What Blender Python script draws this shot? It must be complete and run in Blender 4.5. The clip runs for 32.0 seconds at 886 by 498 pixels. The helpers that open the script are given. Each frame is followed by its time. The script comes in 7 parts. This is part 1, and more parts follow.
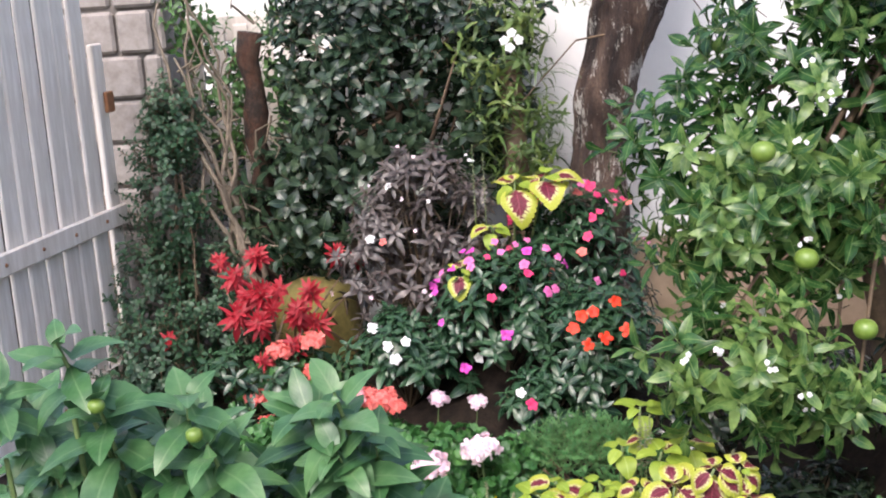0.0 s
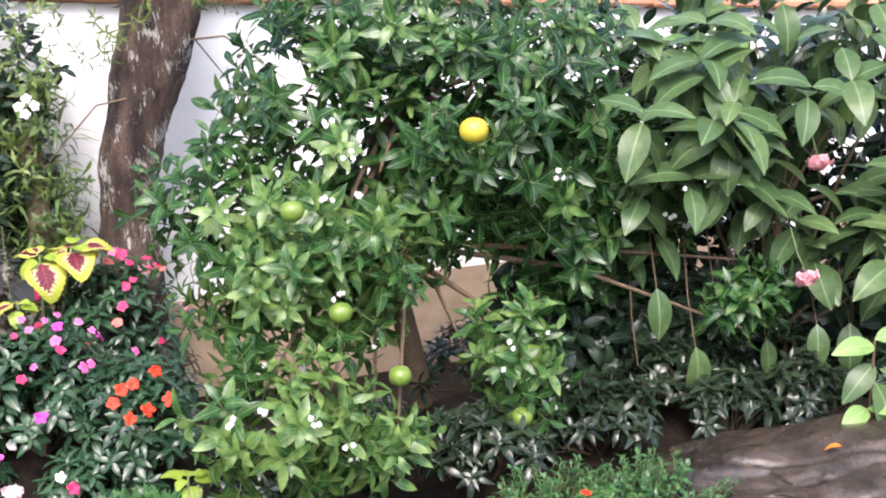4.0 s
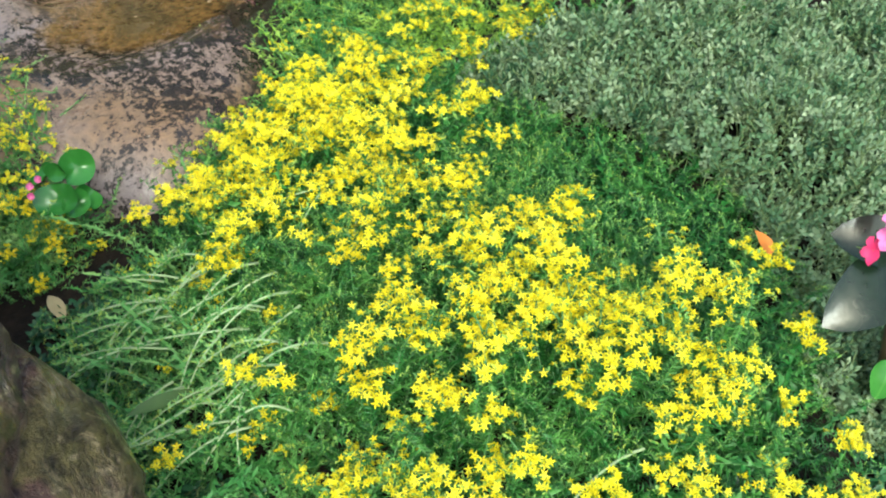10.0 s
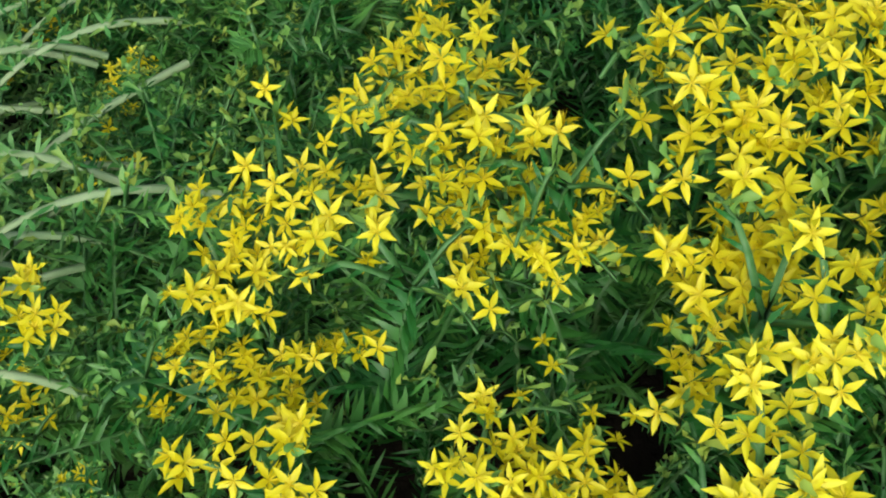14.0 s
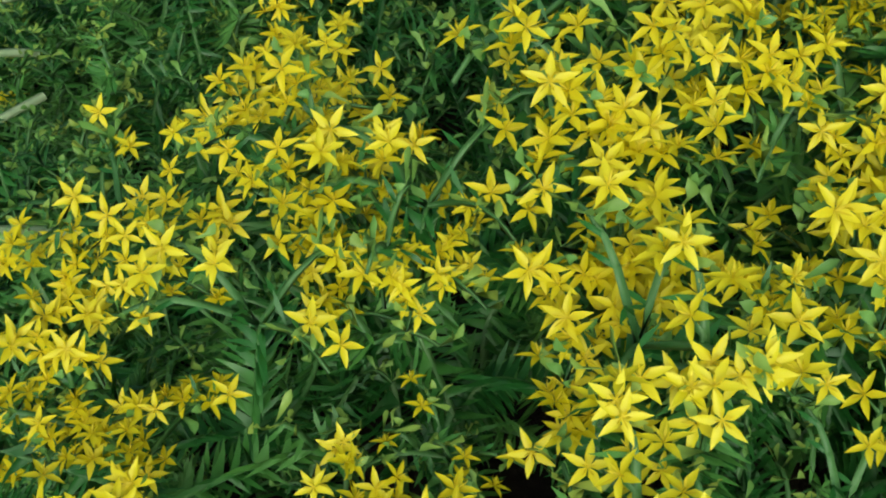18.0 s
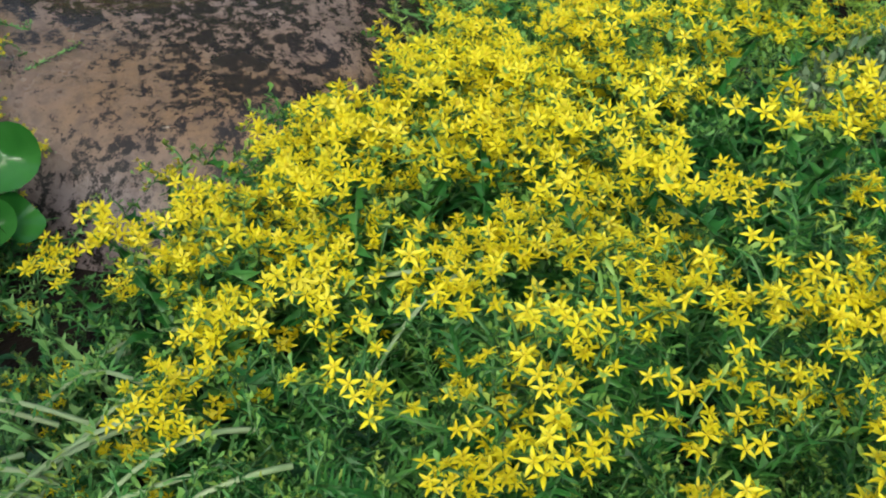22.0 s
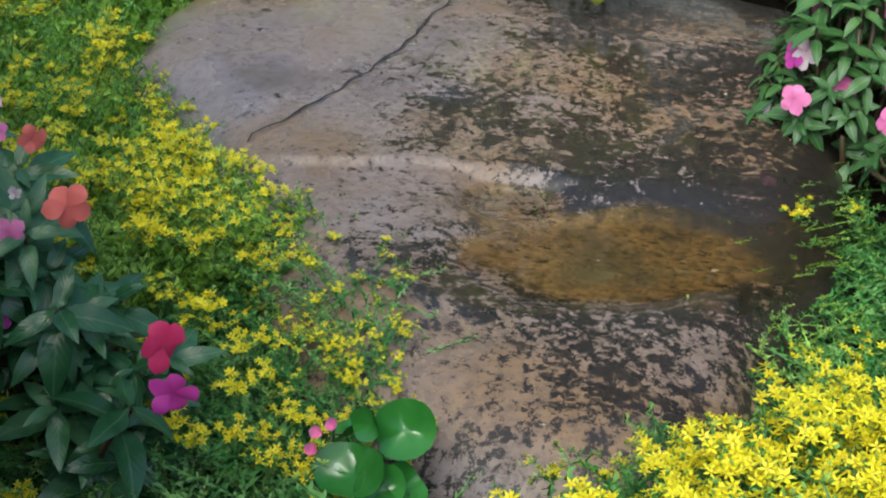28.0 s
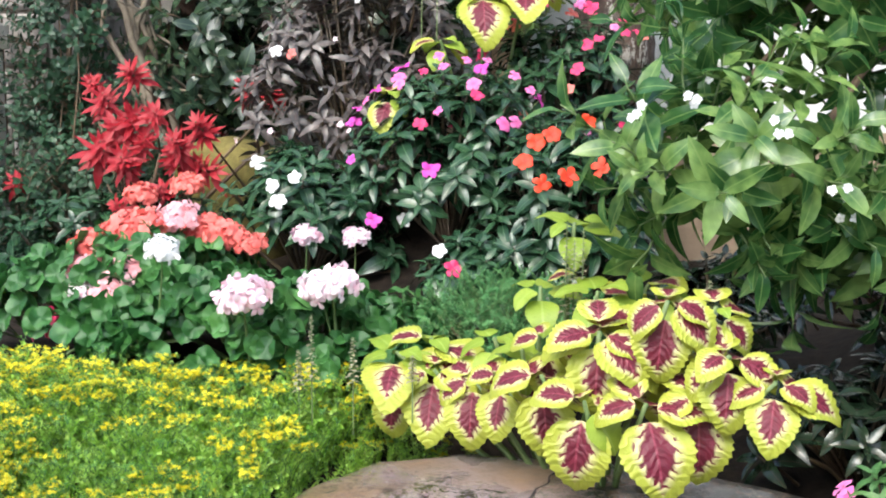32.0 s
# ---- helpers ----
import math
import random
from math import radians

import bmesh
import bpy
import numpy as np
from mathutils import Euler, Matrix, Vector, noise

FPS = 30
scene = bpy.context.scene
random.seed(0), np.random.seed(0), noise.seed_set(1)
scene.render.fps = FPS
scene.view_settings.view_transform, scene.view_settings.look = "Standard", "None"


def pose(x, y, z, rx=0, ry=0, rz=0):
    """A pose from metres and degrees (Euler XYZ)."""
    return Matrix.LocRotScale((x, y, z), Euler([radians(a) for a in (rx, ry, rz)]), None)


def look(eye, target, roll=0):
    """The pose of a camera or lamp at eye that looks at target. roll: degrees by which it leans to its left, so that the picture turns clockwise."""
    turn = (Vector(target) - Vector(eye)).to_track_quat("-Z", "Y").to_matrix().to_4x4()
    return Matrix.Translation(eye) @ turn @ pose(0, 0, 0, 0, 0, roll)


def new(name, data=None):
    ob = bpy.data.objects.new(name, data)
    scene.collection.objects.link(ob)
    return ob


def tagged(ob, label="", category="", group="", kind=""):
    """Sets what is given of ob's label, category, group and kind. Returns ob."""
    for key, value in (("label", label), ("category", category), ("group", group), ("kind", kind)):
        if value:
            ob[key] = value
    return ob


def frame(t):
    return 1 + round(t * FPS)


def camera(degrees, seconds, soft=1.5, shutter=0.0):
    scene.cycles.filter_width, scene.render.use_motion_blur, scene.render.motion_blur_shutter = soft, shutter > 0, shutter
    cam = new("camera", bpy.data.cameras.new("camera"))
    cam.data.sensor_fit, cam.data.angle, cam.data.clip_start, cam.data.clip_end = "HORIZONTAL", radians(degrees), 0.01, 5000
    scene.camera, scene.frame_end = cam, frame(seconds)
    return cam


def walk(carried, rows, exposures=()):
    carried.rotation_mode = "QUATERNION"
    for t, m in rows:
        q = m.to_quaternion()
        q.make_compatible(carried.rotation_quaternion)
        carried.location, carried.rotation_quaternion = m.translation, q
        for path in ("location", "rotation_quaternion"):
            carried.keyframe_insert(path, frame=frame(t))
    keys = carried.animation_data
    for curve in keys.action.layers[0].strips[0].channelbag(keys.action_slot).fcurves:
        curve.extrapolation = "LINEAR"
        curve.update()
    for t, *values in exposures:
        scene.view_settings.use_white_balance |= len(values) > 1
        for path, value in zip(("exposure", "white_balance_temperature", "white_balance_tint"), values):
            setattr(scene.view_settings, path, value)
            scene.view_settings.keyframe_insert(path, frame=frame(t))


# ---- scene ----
cam = camera(39.1, 32.0, soft=2.0)
PATH = [
    (0, (0.001, -0.003, 1.953), (-0.103, 1.942, 1.498), -3.60),
    (0.5, (0.001, 0.001, 1.952), (-0.072, 1.943, 1.482), -3.72),
    (1, (0.001, 0.002, 1.952), (-0.008, 1.947, 1.488), -3.59),
    (1.5, (0.001, 0.002, 1.951), (0.090, 1.954, 1.524), -3.30),
    (2, (-0.000, -0.000, 1.952), (0.218, 1.952, 1.578), -3.23),
    (2.5, (-0.001, -0.001, 1.952), (0.352, 1.939, 1.621), -3.13),
    (4.5, (0.023, 0.046, 1.953), (0.671, 1.879, 1.482), -2.85),
    (5, (0.025, 0.054, 1.951), (0.652, 1.860, 1.364), -2.87),
    (5.5, (0.025, 0.052, 1.952), (0.634, 1.820, 1.242), -2.71),
    (6, (0.037, 0.095, 1.937), (0.634, 1.809, 1.097), -2.77),
    (6.5, (0.000, 0.134, 1.856), (0.621, 1.784, 0.911), -1.45),
    (7, (0.052, 0.206, 1.821), (0.659, 1.776, 0.742), -1.18),
    (7.5, (0.096, 0.253, 1.790), (0.708, 1.759, 0.625), -0.21),
    (8, (0.139, 0.292, 1.747), (0.763, 1.741, 0.518), 0.38),
    (8.5, (0.151, 0.363, 1.668), (0.813, 1.740, 0.377), 1.87),
    (9, (0.182, 0.487, 1.537), (0.859, 1.800, 0.189), 2.90),
    (9.5, (0.262, 0.621, 1.462), (0.885, 1.890, 0.048), 2.76),
    (10, (0.357, 0.748, 1.417), (0.916, 1.996, -0.043), 3.02),
    (10.5, (0.439, 0.874, 1.361), (0.938, 2.076, -0.158), 3.32),
    (11, (0.497, 0.975, 1.279), (0.910, 2.116, -0.311), 3.09),
    (11.5, (0.545, 1.072, 1.178), (0.857, 2.230, -0.422), 3.34),
    (12, (0.574, 1.169, 1.069), (0.797, 2.295, -0.569), 2.84),
    (12.5, (0.585, 1.235, 0.934), (0.793, 2.281, -0.758), 2.13),
    (13, (0.588, 1.277, 0.817), (0.833, 2.306, -0.880), 3.33),
    (13.5, (0.596, 1.312, 0.749), (0.877, 2.307, -0.963), 4.28),
    (14, (0.617, 1.323, 0.708), (0.849, 2.336, -1.001), 0.68),
    (14.5, (0.621, 1.326, 0.682), (0.881, 2.366, -1.006), 0.88),
    (15, (0.619, 1.325, 0.673), (0.932, 2.377, -0.999), 2.41),
    (15.5, (0.623, 1.327, 0.674), (0.954, 2.366, -1.003), 3.08),
    (17.5, (0.637, 1.328, 0.676), (0.980, 2.370, -0.997), 3.09),
    (18, (0.640, 1.331, 0.679), (0.981, 2.380, -0.990), 2.84),
    (18.5, (0.642, 1.338, 0.684), (0.979, 2.418, -0.965), 2.32),
    (19, (0.629, 1.350, 0.694), (0.997, 2.484, -0.911), 3.33),
    (19.5, (0.620, 1.362, 0.706), (0.979, 2.566, -0.851), 3.14),
    (20, (0.607, 1.373, 0.723), (0.967, 2.642, -0.781), 3.42),
    (20.5, (0.597, 1.387, 0.739), (0.939, 2.705, -0.726), 3.61),
    (21, (0.584, 1.390, 0.747), (0.921, 2.767, -0.664), 4.02),
    (21.5, (0.574, 1.391, 0.753), (0.906, 2.806, -0.621), 4.28),
    (22, (0.568, 1.389, 0.756), (0.889, 2.823, -0.600), 4.29),
    (22.5, (0.565, 1.386, 0.758), (0.877, 2.830, -0.590), 4.11),
    (23, (0.563, 1.382, 0.760), (0.881, 2.833, -0.580), 4.28),
    (23.5, (0.561, 1.380, 0.764), (0.884, 2.833, -0.572), 4.38),
    (24, (0.560, 1.378, 0.768), (0.883, 2.835, -0.563), 4.39),
    (24.5, (0.560, 1.375, 0.773), (0.883, 2.842, -0.548), 4.35),
    (26.5, (0.538, 1.352, 0.786), (0.673, 2.957, -0.400), 3.80),
    (27, (0.527, 1.345, 0.793), (0.546, 2.995, -0.338), 3.51),
    (27.5, (0.509, 1.341, 0.806), (0.439, 3.026, -0.269), 3.53),
    (28, (0.497, 1.332, 0.820), (0.346, 3.053, -0.188), 2.91),
    (28.5, (0.490, 1.325, 0.831), (0.274, 3.085, -0.093), 2.22),
    (29, (0.485, 1.314, 0.845), (0.229, 3.113, 0.007), 1.92),
    (29.5, (0.482, 1.306, 0.855), (0.212, 3.142, 0.110), 1.91),
    (30, (0.485, 1.297, 0.871), (0.208, 3.166, 0.216), 1.61),
    (30.5, (0.491, 1.289, 0.891), (0.204, 3.185, 0.324), 1.23),
    (31, (0.488, 1.278, 0.903), (0.200, 3.200, 0.434), 0.96),
    (31.5, (0.480, 1.271, 0.919), (0.195, 3.212, 0.531), 0.56),
    (32, (0.495, 1.285, 0.911), (0.190, 3.235, 0.586), 0.42),
]
EXPOSURES = [(0, 1.38, 6500, 15), (2.5, 1.68, 6500, 15), (5, 1.85, 6350, 16), (6, 1.85, 6350, 14), (7, 1.32, 6400, 10), (9, 1.25, 6400, -5), (10, 1.35, 6400, -8), (11, 1.2, 6450, -10), (13, 0.6, 6500, -9), (15, 0.40, 6500, -4), (19, 0.15, 6500, -7), (21, 0.4, 6500, -5), (24.5, 0.68, 6500, -2), (27, 0.6, 6150, -6), (28, 0.9, 6150, -6), (29, 1.75, 6100, -7), (30, 1.7, 6200, -6), (31, 1.6, 6300, 0), (32, 1.65, 6300, 4)]
walk(cam, [(t, look(eye, target, roll)) for t, eye, target, roll in PATH], EXPOSURES)

# ---- daylight: a bright overcast sky ----
world = bpy.data.worlds.new("sky")
scene.world = world
world.use_nodes = True
wn = world.node_tree
sky = wn.nodes.new("ShaderNodeTexSky")
sky.sky_type = "NISHITA"
sky.sun_disc = False
sky.sun_elevation = radians(58)
sky.sun_rotation = radians(200)
sky.air_density, sky.dust_density = 1.0, 4.0
wn.links.new(sky.outputs["Color"], wn.nodes["Background"].inputs["Color"])
wn.nodes["Background"].inputs["Strength"].default_value = 0.15
sun = new("sun", bpy.data.lights.new("sun", "SUN"))
sun.data.energy, sun.data.angle, sun.data.color = 1.0, radians(25), (1.0, 0.98, 0.95)
sun.matrix_world = look((-1.5, -3.5, 6.5), (0.6, 3.0, 0))


# ---- materials ----
def nodes_of(name):
    m = bpy.data.materials.new(name)
    m.use_nodes = True
    nt = m.node_tree
    return m, nt, nt.nodes["Principled BSDF"], nt.nodes["Material Output"]


def ramp(nt, fac, stops):
    r = nt.nodes.new("ShaderNodeValToRGB")
    el = r.color_ramp.elements
    while len(el) < len(stops):
        el.new(0.5)
    for e, (p, c) in zip(el, stops):
        e.position, e.color = p, (*c, 1) if len(c) == 3 else c
    nt.links.new(fac, r.inputs[0])
    return r.outputs[0]


def noise_of(nt, scale, detail=4, rough=0.55, coord="Object", stretch=None, distort=0.0):
    n = nt.nodes.new("ShaderNodeTexNoise")
    n.inputs["Scale"].default_value, n.inputs["Detail"].default_value = scale, detail
    n.inputs["Roughness"].default_value, n.inputs["Distortion"].default_value = rough, distort
    tc = nt.nodes.new("ShaderNodeTexCoord")
    src = tc.outputs[coord]
    if stretch:
        mp = nt.nodes.new("ShaderNodeMapping")
        mp.inputs["Scale"].default_value = stretch
        nt.links.new(src, mp.inputs[0])
        src = mp.outputs[0]
    nt.links.new(src, n.inputs["Vector"])
    return n.outputs["Fac"]


def math_of(nt, op, a, b, c=None):
    n = nt.nodes.new("ShaderNodeMath")
    n.operation = op
    for i, v in enumerate((a, b, c)):
        if v is None:
            continue
        if isinstance(v, (int, float)):
            n.inputs[i].default_value = v
        else:
            nt.links.new(v, n.inputs[i])
    return n.outputs[0]


def mix_of(nt, fac, a, b, mode="MIX"):
    n = nt.nodes.new("ShaderNodeMix")
    n.data_type, n.blend_type = "RGBA", mode
    for sock, v in ((n.inputs["Factor"], fac), (n.inputs[6], a), (n.inputs[7], b)):
        if isinstance(v, (int, float)):
            sock.default_value = v
        elif isinstance(v, tuple):
            sock.default_value = (*v, 1)
        else:
            nt.links.new(v, sock)
    return n.outputs[2]


def bump_of(nt, bsdf, height, strength, distance=0.01):
    b = nt.nodes.new("ShaderNodeBump")
    b.inputs["Strength"].default_value, b.inputs["Distance"].default_value = strength, distance
    nt.links.new(height, b.inputs["Height"])
    nt.links.new(b.outputs[0], bsdf.inputs["Normal"])


def own_random(nt):
    """One value for each piece, whether it is an object or an island of a joined mesh."""
    oi, ge = nt.nodes.new("ShaderNodeObjectInfo"), nt.nodes.new("ShaderNodeNewGeometry")
    s = math_of(nt, "MULTIPLY_ADD", ge.outputs["Random Per Island"], 0.65, math_of(nt, "MULTIPLY", oi.outputs["Random"], 0.5))
    return math_of(nt, "FRACT", s, 0.0)


def uv_of(nt):
    tc = nt.nodes.new("ShaderNodeTexCoord")
    sp = nt.nodes.new("ShaderNodeSeparateXYZ")
    nt.links.new(tc.outputs["UV"], sp.inputs[0])
    return sp.outputs["X"], sp.outputs["Y"]


def leaf_material(name, dark, mid, light, rough=0.4, thin=0.25, veins=0.0, rib=None, count=9.0, gloss=0.5):
    m, nt, p, out = nodes_of(name)
    patch = math_of(nt, "MULTIPLY_ADD", noise_of(nt, 22, 2), 1.1, -0.55)
    pick = math_of(nt, "ADD", math_of(nt, "MULTIPLY_ADD", own_random(nt), 0.8, 0.1), patch)
    col = ramp(nt, pick, [(0.0, dark), (0.5, mid), (1.0, light)])
    n = noise_of(nt, 60, 3)
    col = mix_of(nt, math_of(nt, "MULTIPLY", n, 0.45), col, dark)
    u, v = uv_of(nt)
    off = math_of(nt, "ABSOLUTE", v, 0)
    if rib:
        line = math_of(nt, "LESS_THAN", off, 0.07)
        col = mix_of(nt, math_of(nt, "MULTIPLY", line, 0.6), col, rib)
    nt.links.new(col, p.inputs["Base Color"])
    p.inputs["Roughness"].default_value, p.inputs["Specular IOR Level"].default_value = rough, gloss
    wave = math_of(nt, "SINE", math_of(nt, "MULTIPLY", math_of(nt, "SUBTRACT", u, math_of(nt, "MULTIPLY", off, 0.35)), count * 6.283), 0)
    h = math_of(nt, "MULTIPLY_ADD", wave, veins, n)
    bump_of(nt, p, h, 0.35, 0.002)
    tr = nt.nodes.new("ShaderNodeBsdfTranslucent")
    nt.links.new(col, tr.inputs["Color"])
    mx = nt.nodes.new("ShaderNodeMixShader")
    mx.inputs[0].default_value = thin
    nt.links.new(p.outputs[0], mx.inputs[1])
    nt.links.new(tr.outputs[0], mx.inputs[2])
    nt.links.new(mx.outputs[0], out.inputs["Surface"])
    return m


def petal_material(name, inner, outer, eye=None, rough=0.55, thin=0.3, throat=None):
    m, nt, p, out = nodes_of(name)
    u, v = uv_of(nt)
    col = mix_of(nt, own_random(nt), inner, outer)
    deep = ramp(nt, u, [(0.03, (0.5, 0.5, 0.5)), (0.5, (0, 0, 0))])
    col = mix_of(nt, deep, col, tuple(x * 0.8 for x in inner) if throat is None else throat)
    if eye:
        col = mix_of(nt, math_of(nt, "LESS_THAN", u, 0.22), col, eye)
    streak = math_of(nt, "MULTIPLY", noise_of(nt, 90, 2), 0.35)
    col = mix_of(nt, streak, col, tuple(min(1, c * 0.7) for c in inner))
    nt.links.new(col, p.inputs["Base Color"])
    p.inputs["Roughness"].default_value = rough
    tr = nt.nodes.new("ShaderNodeBsdfTranslucent")
    nt.links.new(col, tr.inputs["Color"])
    mx = nt.nodes.new("ShaderNodeMixShader")
    mx.inputs[0].default_value = thin
    nt.links.new(p.outputs[0], mx.inputs[1])
    nt.links.new(tr.outputs[0], mx.inputs[2])
    nt.links.new(mx.outputs[0], out.inputs["Surface"])
    return m


def coleus_material(name, rim, heart):
    """Lime rim, a cream zone, and a maroon heart that frays out along the side veins."""
    m, nt, p, out = nodes_of(name)
    u, v = uv_of(nt)
    off = math_of(nt, "ABSOLUTE", v, 0)
    n = noise_of(nt, 30, 4, coord="Object")
    bend = math_of(nt, "MULTIPLY_ADD", noise_of(nt, 24, 3, coord="Object"), 0.42, math_of(nt, "SUBTRACT", u, math_of(nt, "MULTIPLY", off, 0.34)))
    wave = math_of(nt, "SINE", math_of(nt, "MULTIPLY", bend, 46.0), 0)
    own = math_of(nt, "SUBTRACT", own_random(nt), 0.5)
    far = math_of(nt, "SUBTRACT", math_of(nt, "MULTIPLY", off, 0.85), math_of(nt, "MULTIPLY", math_of(nt, "SINE", math_of(nt, "MULTIPLY", math_of(nt, "MINIMUM", math_of(nt, "ADD", u, 0.10), 1.0), 3.14), 0), 0.50))
    far = math_of(nt, "ADD", far, math_of(nt, "MULTIPLY", math_of(nt, "MAXIMUM", math_of(nt, "SUBTRACT", u, 0.55), 0.0), 0.7))
    far = math_of(nt, "ADD", far, math_of(nt, "MULTIPLY_ADD", n, 0.36, -0.18))
    far = math_of(nt, "ADD", math_of(nt, "ADD", far, 0.13), math_of(nt, "MULTIPLY", own, 0.34))
    thin = ramp(nt, math_of(nt, "MULTIPLY_ADD", wave, -0.5, 0.5), [(0.70, (0, 0, 0)), (0.97, (1, 1, 1))])
    r = math_of(nt, "SUBTRACT", far, math_of(nt, "MULTIPLY", thin, 0.19))
    fac = ramp(nt, math_of(nt, "ADD", r, 0.5), [(0.44, (0, 0, 0)), (0.56, (1, 1, 1))])
    pale = ramp(nt, math_of(nt, "ADD", far, 0.5), [(0.50, (1, 1, 1)), (0.78, (0, 0, 0))])
    edge = mix_of(nt, math_of(nt, "MULTIPLY", pale, 0.85), mix_of(nt, n, rim, tuple(c * 0.8 for c in rim)), (0.80, 0.72, 0.42))
    heart_c = mix_of(nt, n, heart, tuple(c * 0.35 for c in heart))
    rib = math_of(nt, "LESS_THAN", off, 0.035)
    heart_c = mix_of(nt, math_of(nt, "MULTIPLY", rib, 0.5), heart_c, (0.36, 0.06, 0.10))
    col = mix_of(nt, fac, heart_c, edge)
    nt.links.new(col, p.inputs["Base Color"])
    p.inputs["Roughness"].default_value = 0.5
    bump_of(nt, p, math_of(nt, "ADD", wave, n), 0.45, 0.002)
    tr = nt.nodes.new("ShaderNodeBsdfTranslucent")
    nt.links.new(col, tr.inputs["Color"])
    mx = nt.nodes.new("ShaderNodeMixShader")
    mx.inputs[0].default_value = 0.25
    nt.links.new(p.outputs[0], mx.inputs[1])
    nt.links.new(tr.outputs[0], mx.inputs[2])
    nt.links.new(mx.outputs[0], out.inputs["Surface"])
    return m


def stone_material(name, stops, scale=4.0, patch=(0.05, 0.045, 0.045), patch_at=0.56, wet=(0.12, 0.45), bump=0.5, moss=None, speck=None, film=0.0, stretch=None):
    m, nt, p, out = nodes_of(name)
    big = noise_of(nt, scale, 6, 0.6, stretch=stretch, distort=0.6)
    col = ramp(nt, big, stops)
    fine = noise_of(nt, scale * 22, 6, 0.7, stretch=stretch)
    col = mix_of(nt, ramp(nt, fine, [(0.35, (0.75, 0.75, 0.75)), (0.65, (0, 0, 0))]), col, tuple(c * 0.45 for c in stops[0][1]))
    where = noise_of(nt, scale * 0.8, 3, 0.5)
    lich = noise_of(nt, scale * 7, 9, 0.74, stretch=stretch, distort=1.0)
    both = math_of(nt, "MULTIPLY_ADD", math_of(nt, "SUBTRACT", where, 0.5), 0.8, lich)
    mask = ramp(nt, both, [(patch_at, (0, 0, 0)), (patch_at + 0.045, (1, 1, 1))])
    col = mix_of(nt, math_of(nt, "MULTIPLY", mask, 0.9), col, patch)
    if moss:
        mk = ramp(nt, noise_of(nt, scale * 1.7, 7, 0.68), [(0.53, (0, 0, 0)), (0.66, (1, 1, 1))])
        col = mix_of(nt, math_of(nt, "MULTIPLY", mk, 0.75), col, moss)
    if speck:
        sk = ramp(nt, noise_of(nt, scale * 30, 3, 0.5), [(0.70, (0, 0, 0)), (0.74, (1, 1, 1))])
        col = mix_of(nt, sk, col, speck)
    nt.links.new(col, p.inputs["Base Color"])
    rg = nt.nodes.new("ShaderNodeMapRange")
    nt.links.new(noise_of(nt, scale * 1.6, 6, 0.6), rg.inputs[0])
    rg.inputs[1].default_value, rg.inputs[2].default_value = 0.38, 0.62
    rg.inputs[3].default_value, rg.inputs[4].default_value = wet
    nt.links.new(rg.outputs[0], p.inputs["Roughness"])
    p.inputs["Coat Weight"].default_value, p.inputs["Coat Roughness"].default_value = film, 0.07
    h = math_of(nt, "ADD", math_of(nt, "MULTIPLY", big, 2.0), math_of(nt, "MULTIPLY_ADD", fine, 0.4, math_of(nt, "MULTIPLY", both, 0.6)))
    bump_of(nt, p, h, bump, 0.012)
    if film:
        soft = nt.nodes.new("ShaderNodeBump")
        soft.inputs["Strength"].default_value, soft.inputs["Distance"].default_value = bump * 0.22, 0.008
        nt.links.new(math_of(nt, "ADD", both, noise_of(nt, scale * 9, 3)), soft.inputs["Height"])
        nt.links.new(soft.outputs[0], p.inputs["Coat Normal"])
        film_at = ramp(nt, noise_of(nt, scale * 1.3, 5, 0.6), [(0.40, (0.15, 0.15, 0.15)), (0.60, (film, film, film))])
        nt.links.new(film_at, p.inputs["Coat Weight"])
    p.inputs["Specular IOR Level"].default_value, p.inputs["Coat IOR"].default_value = 0.35, 1.6
    return m


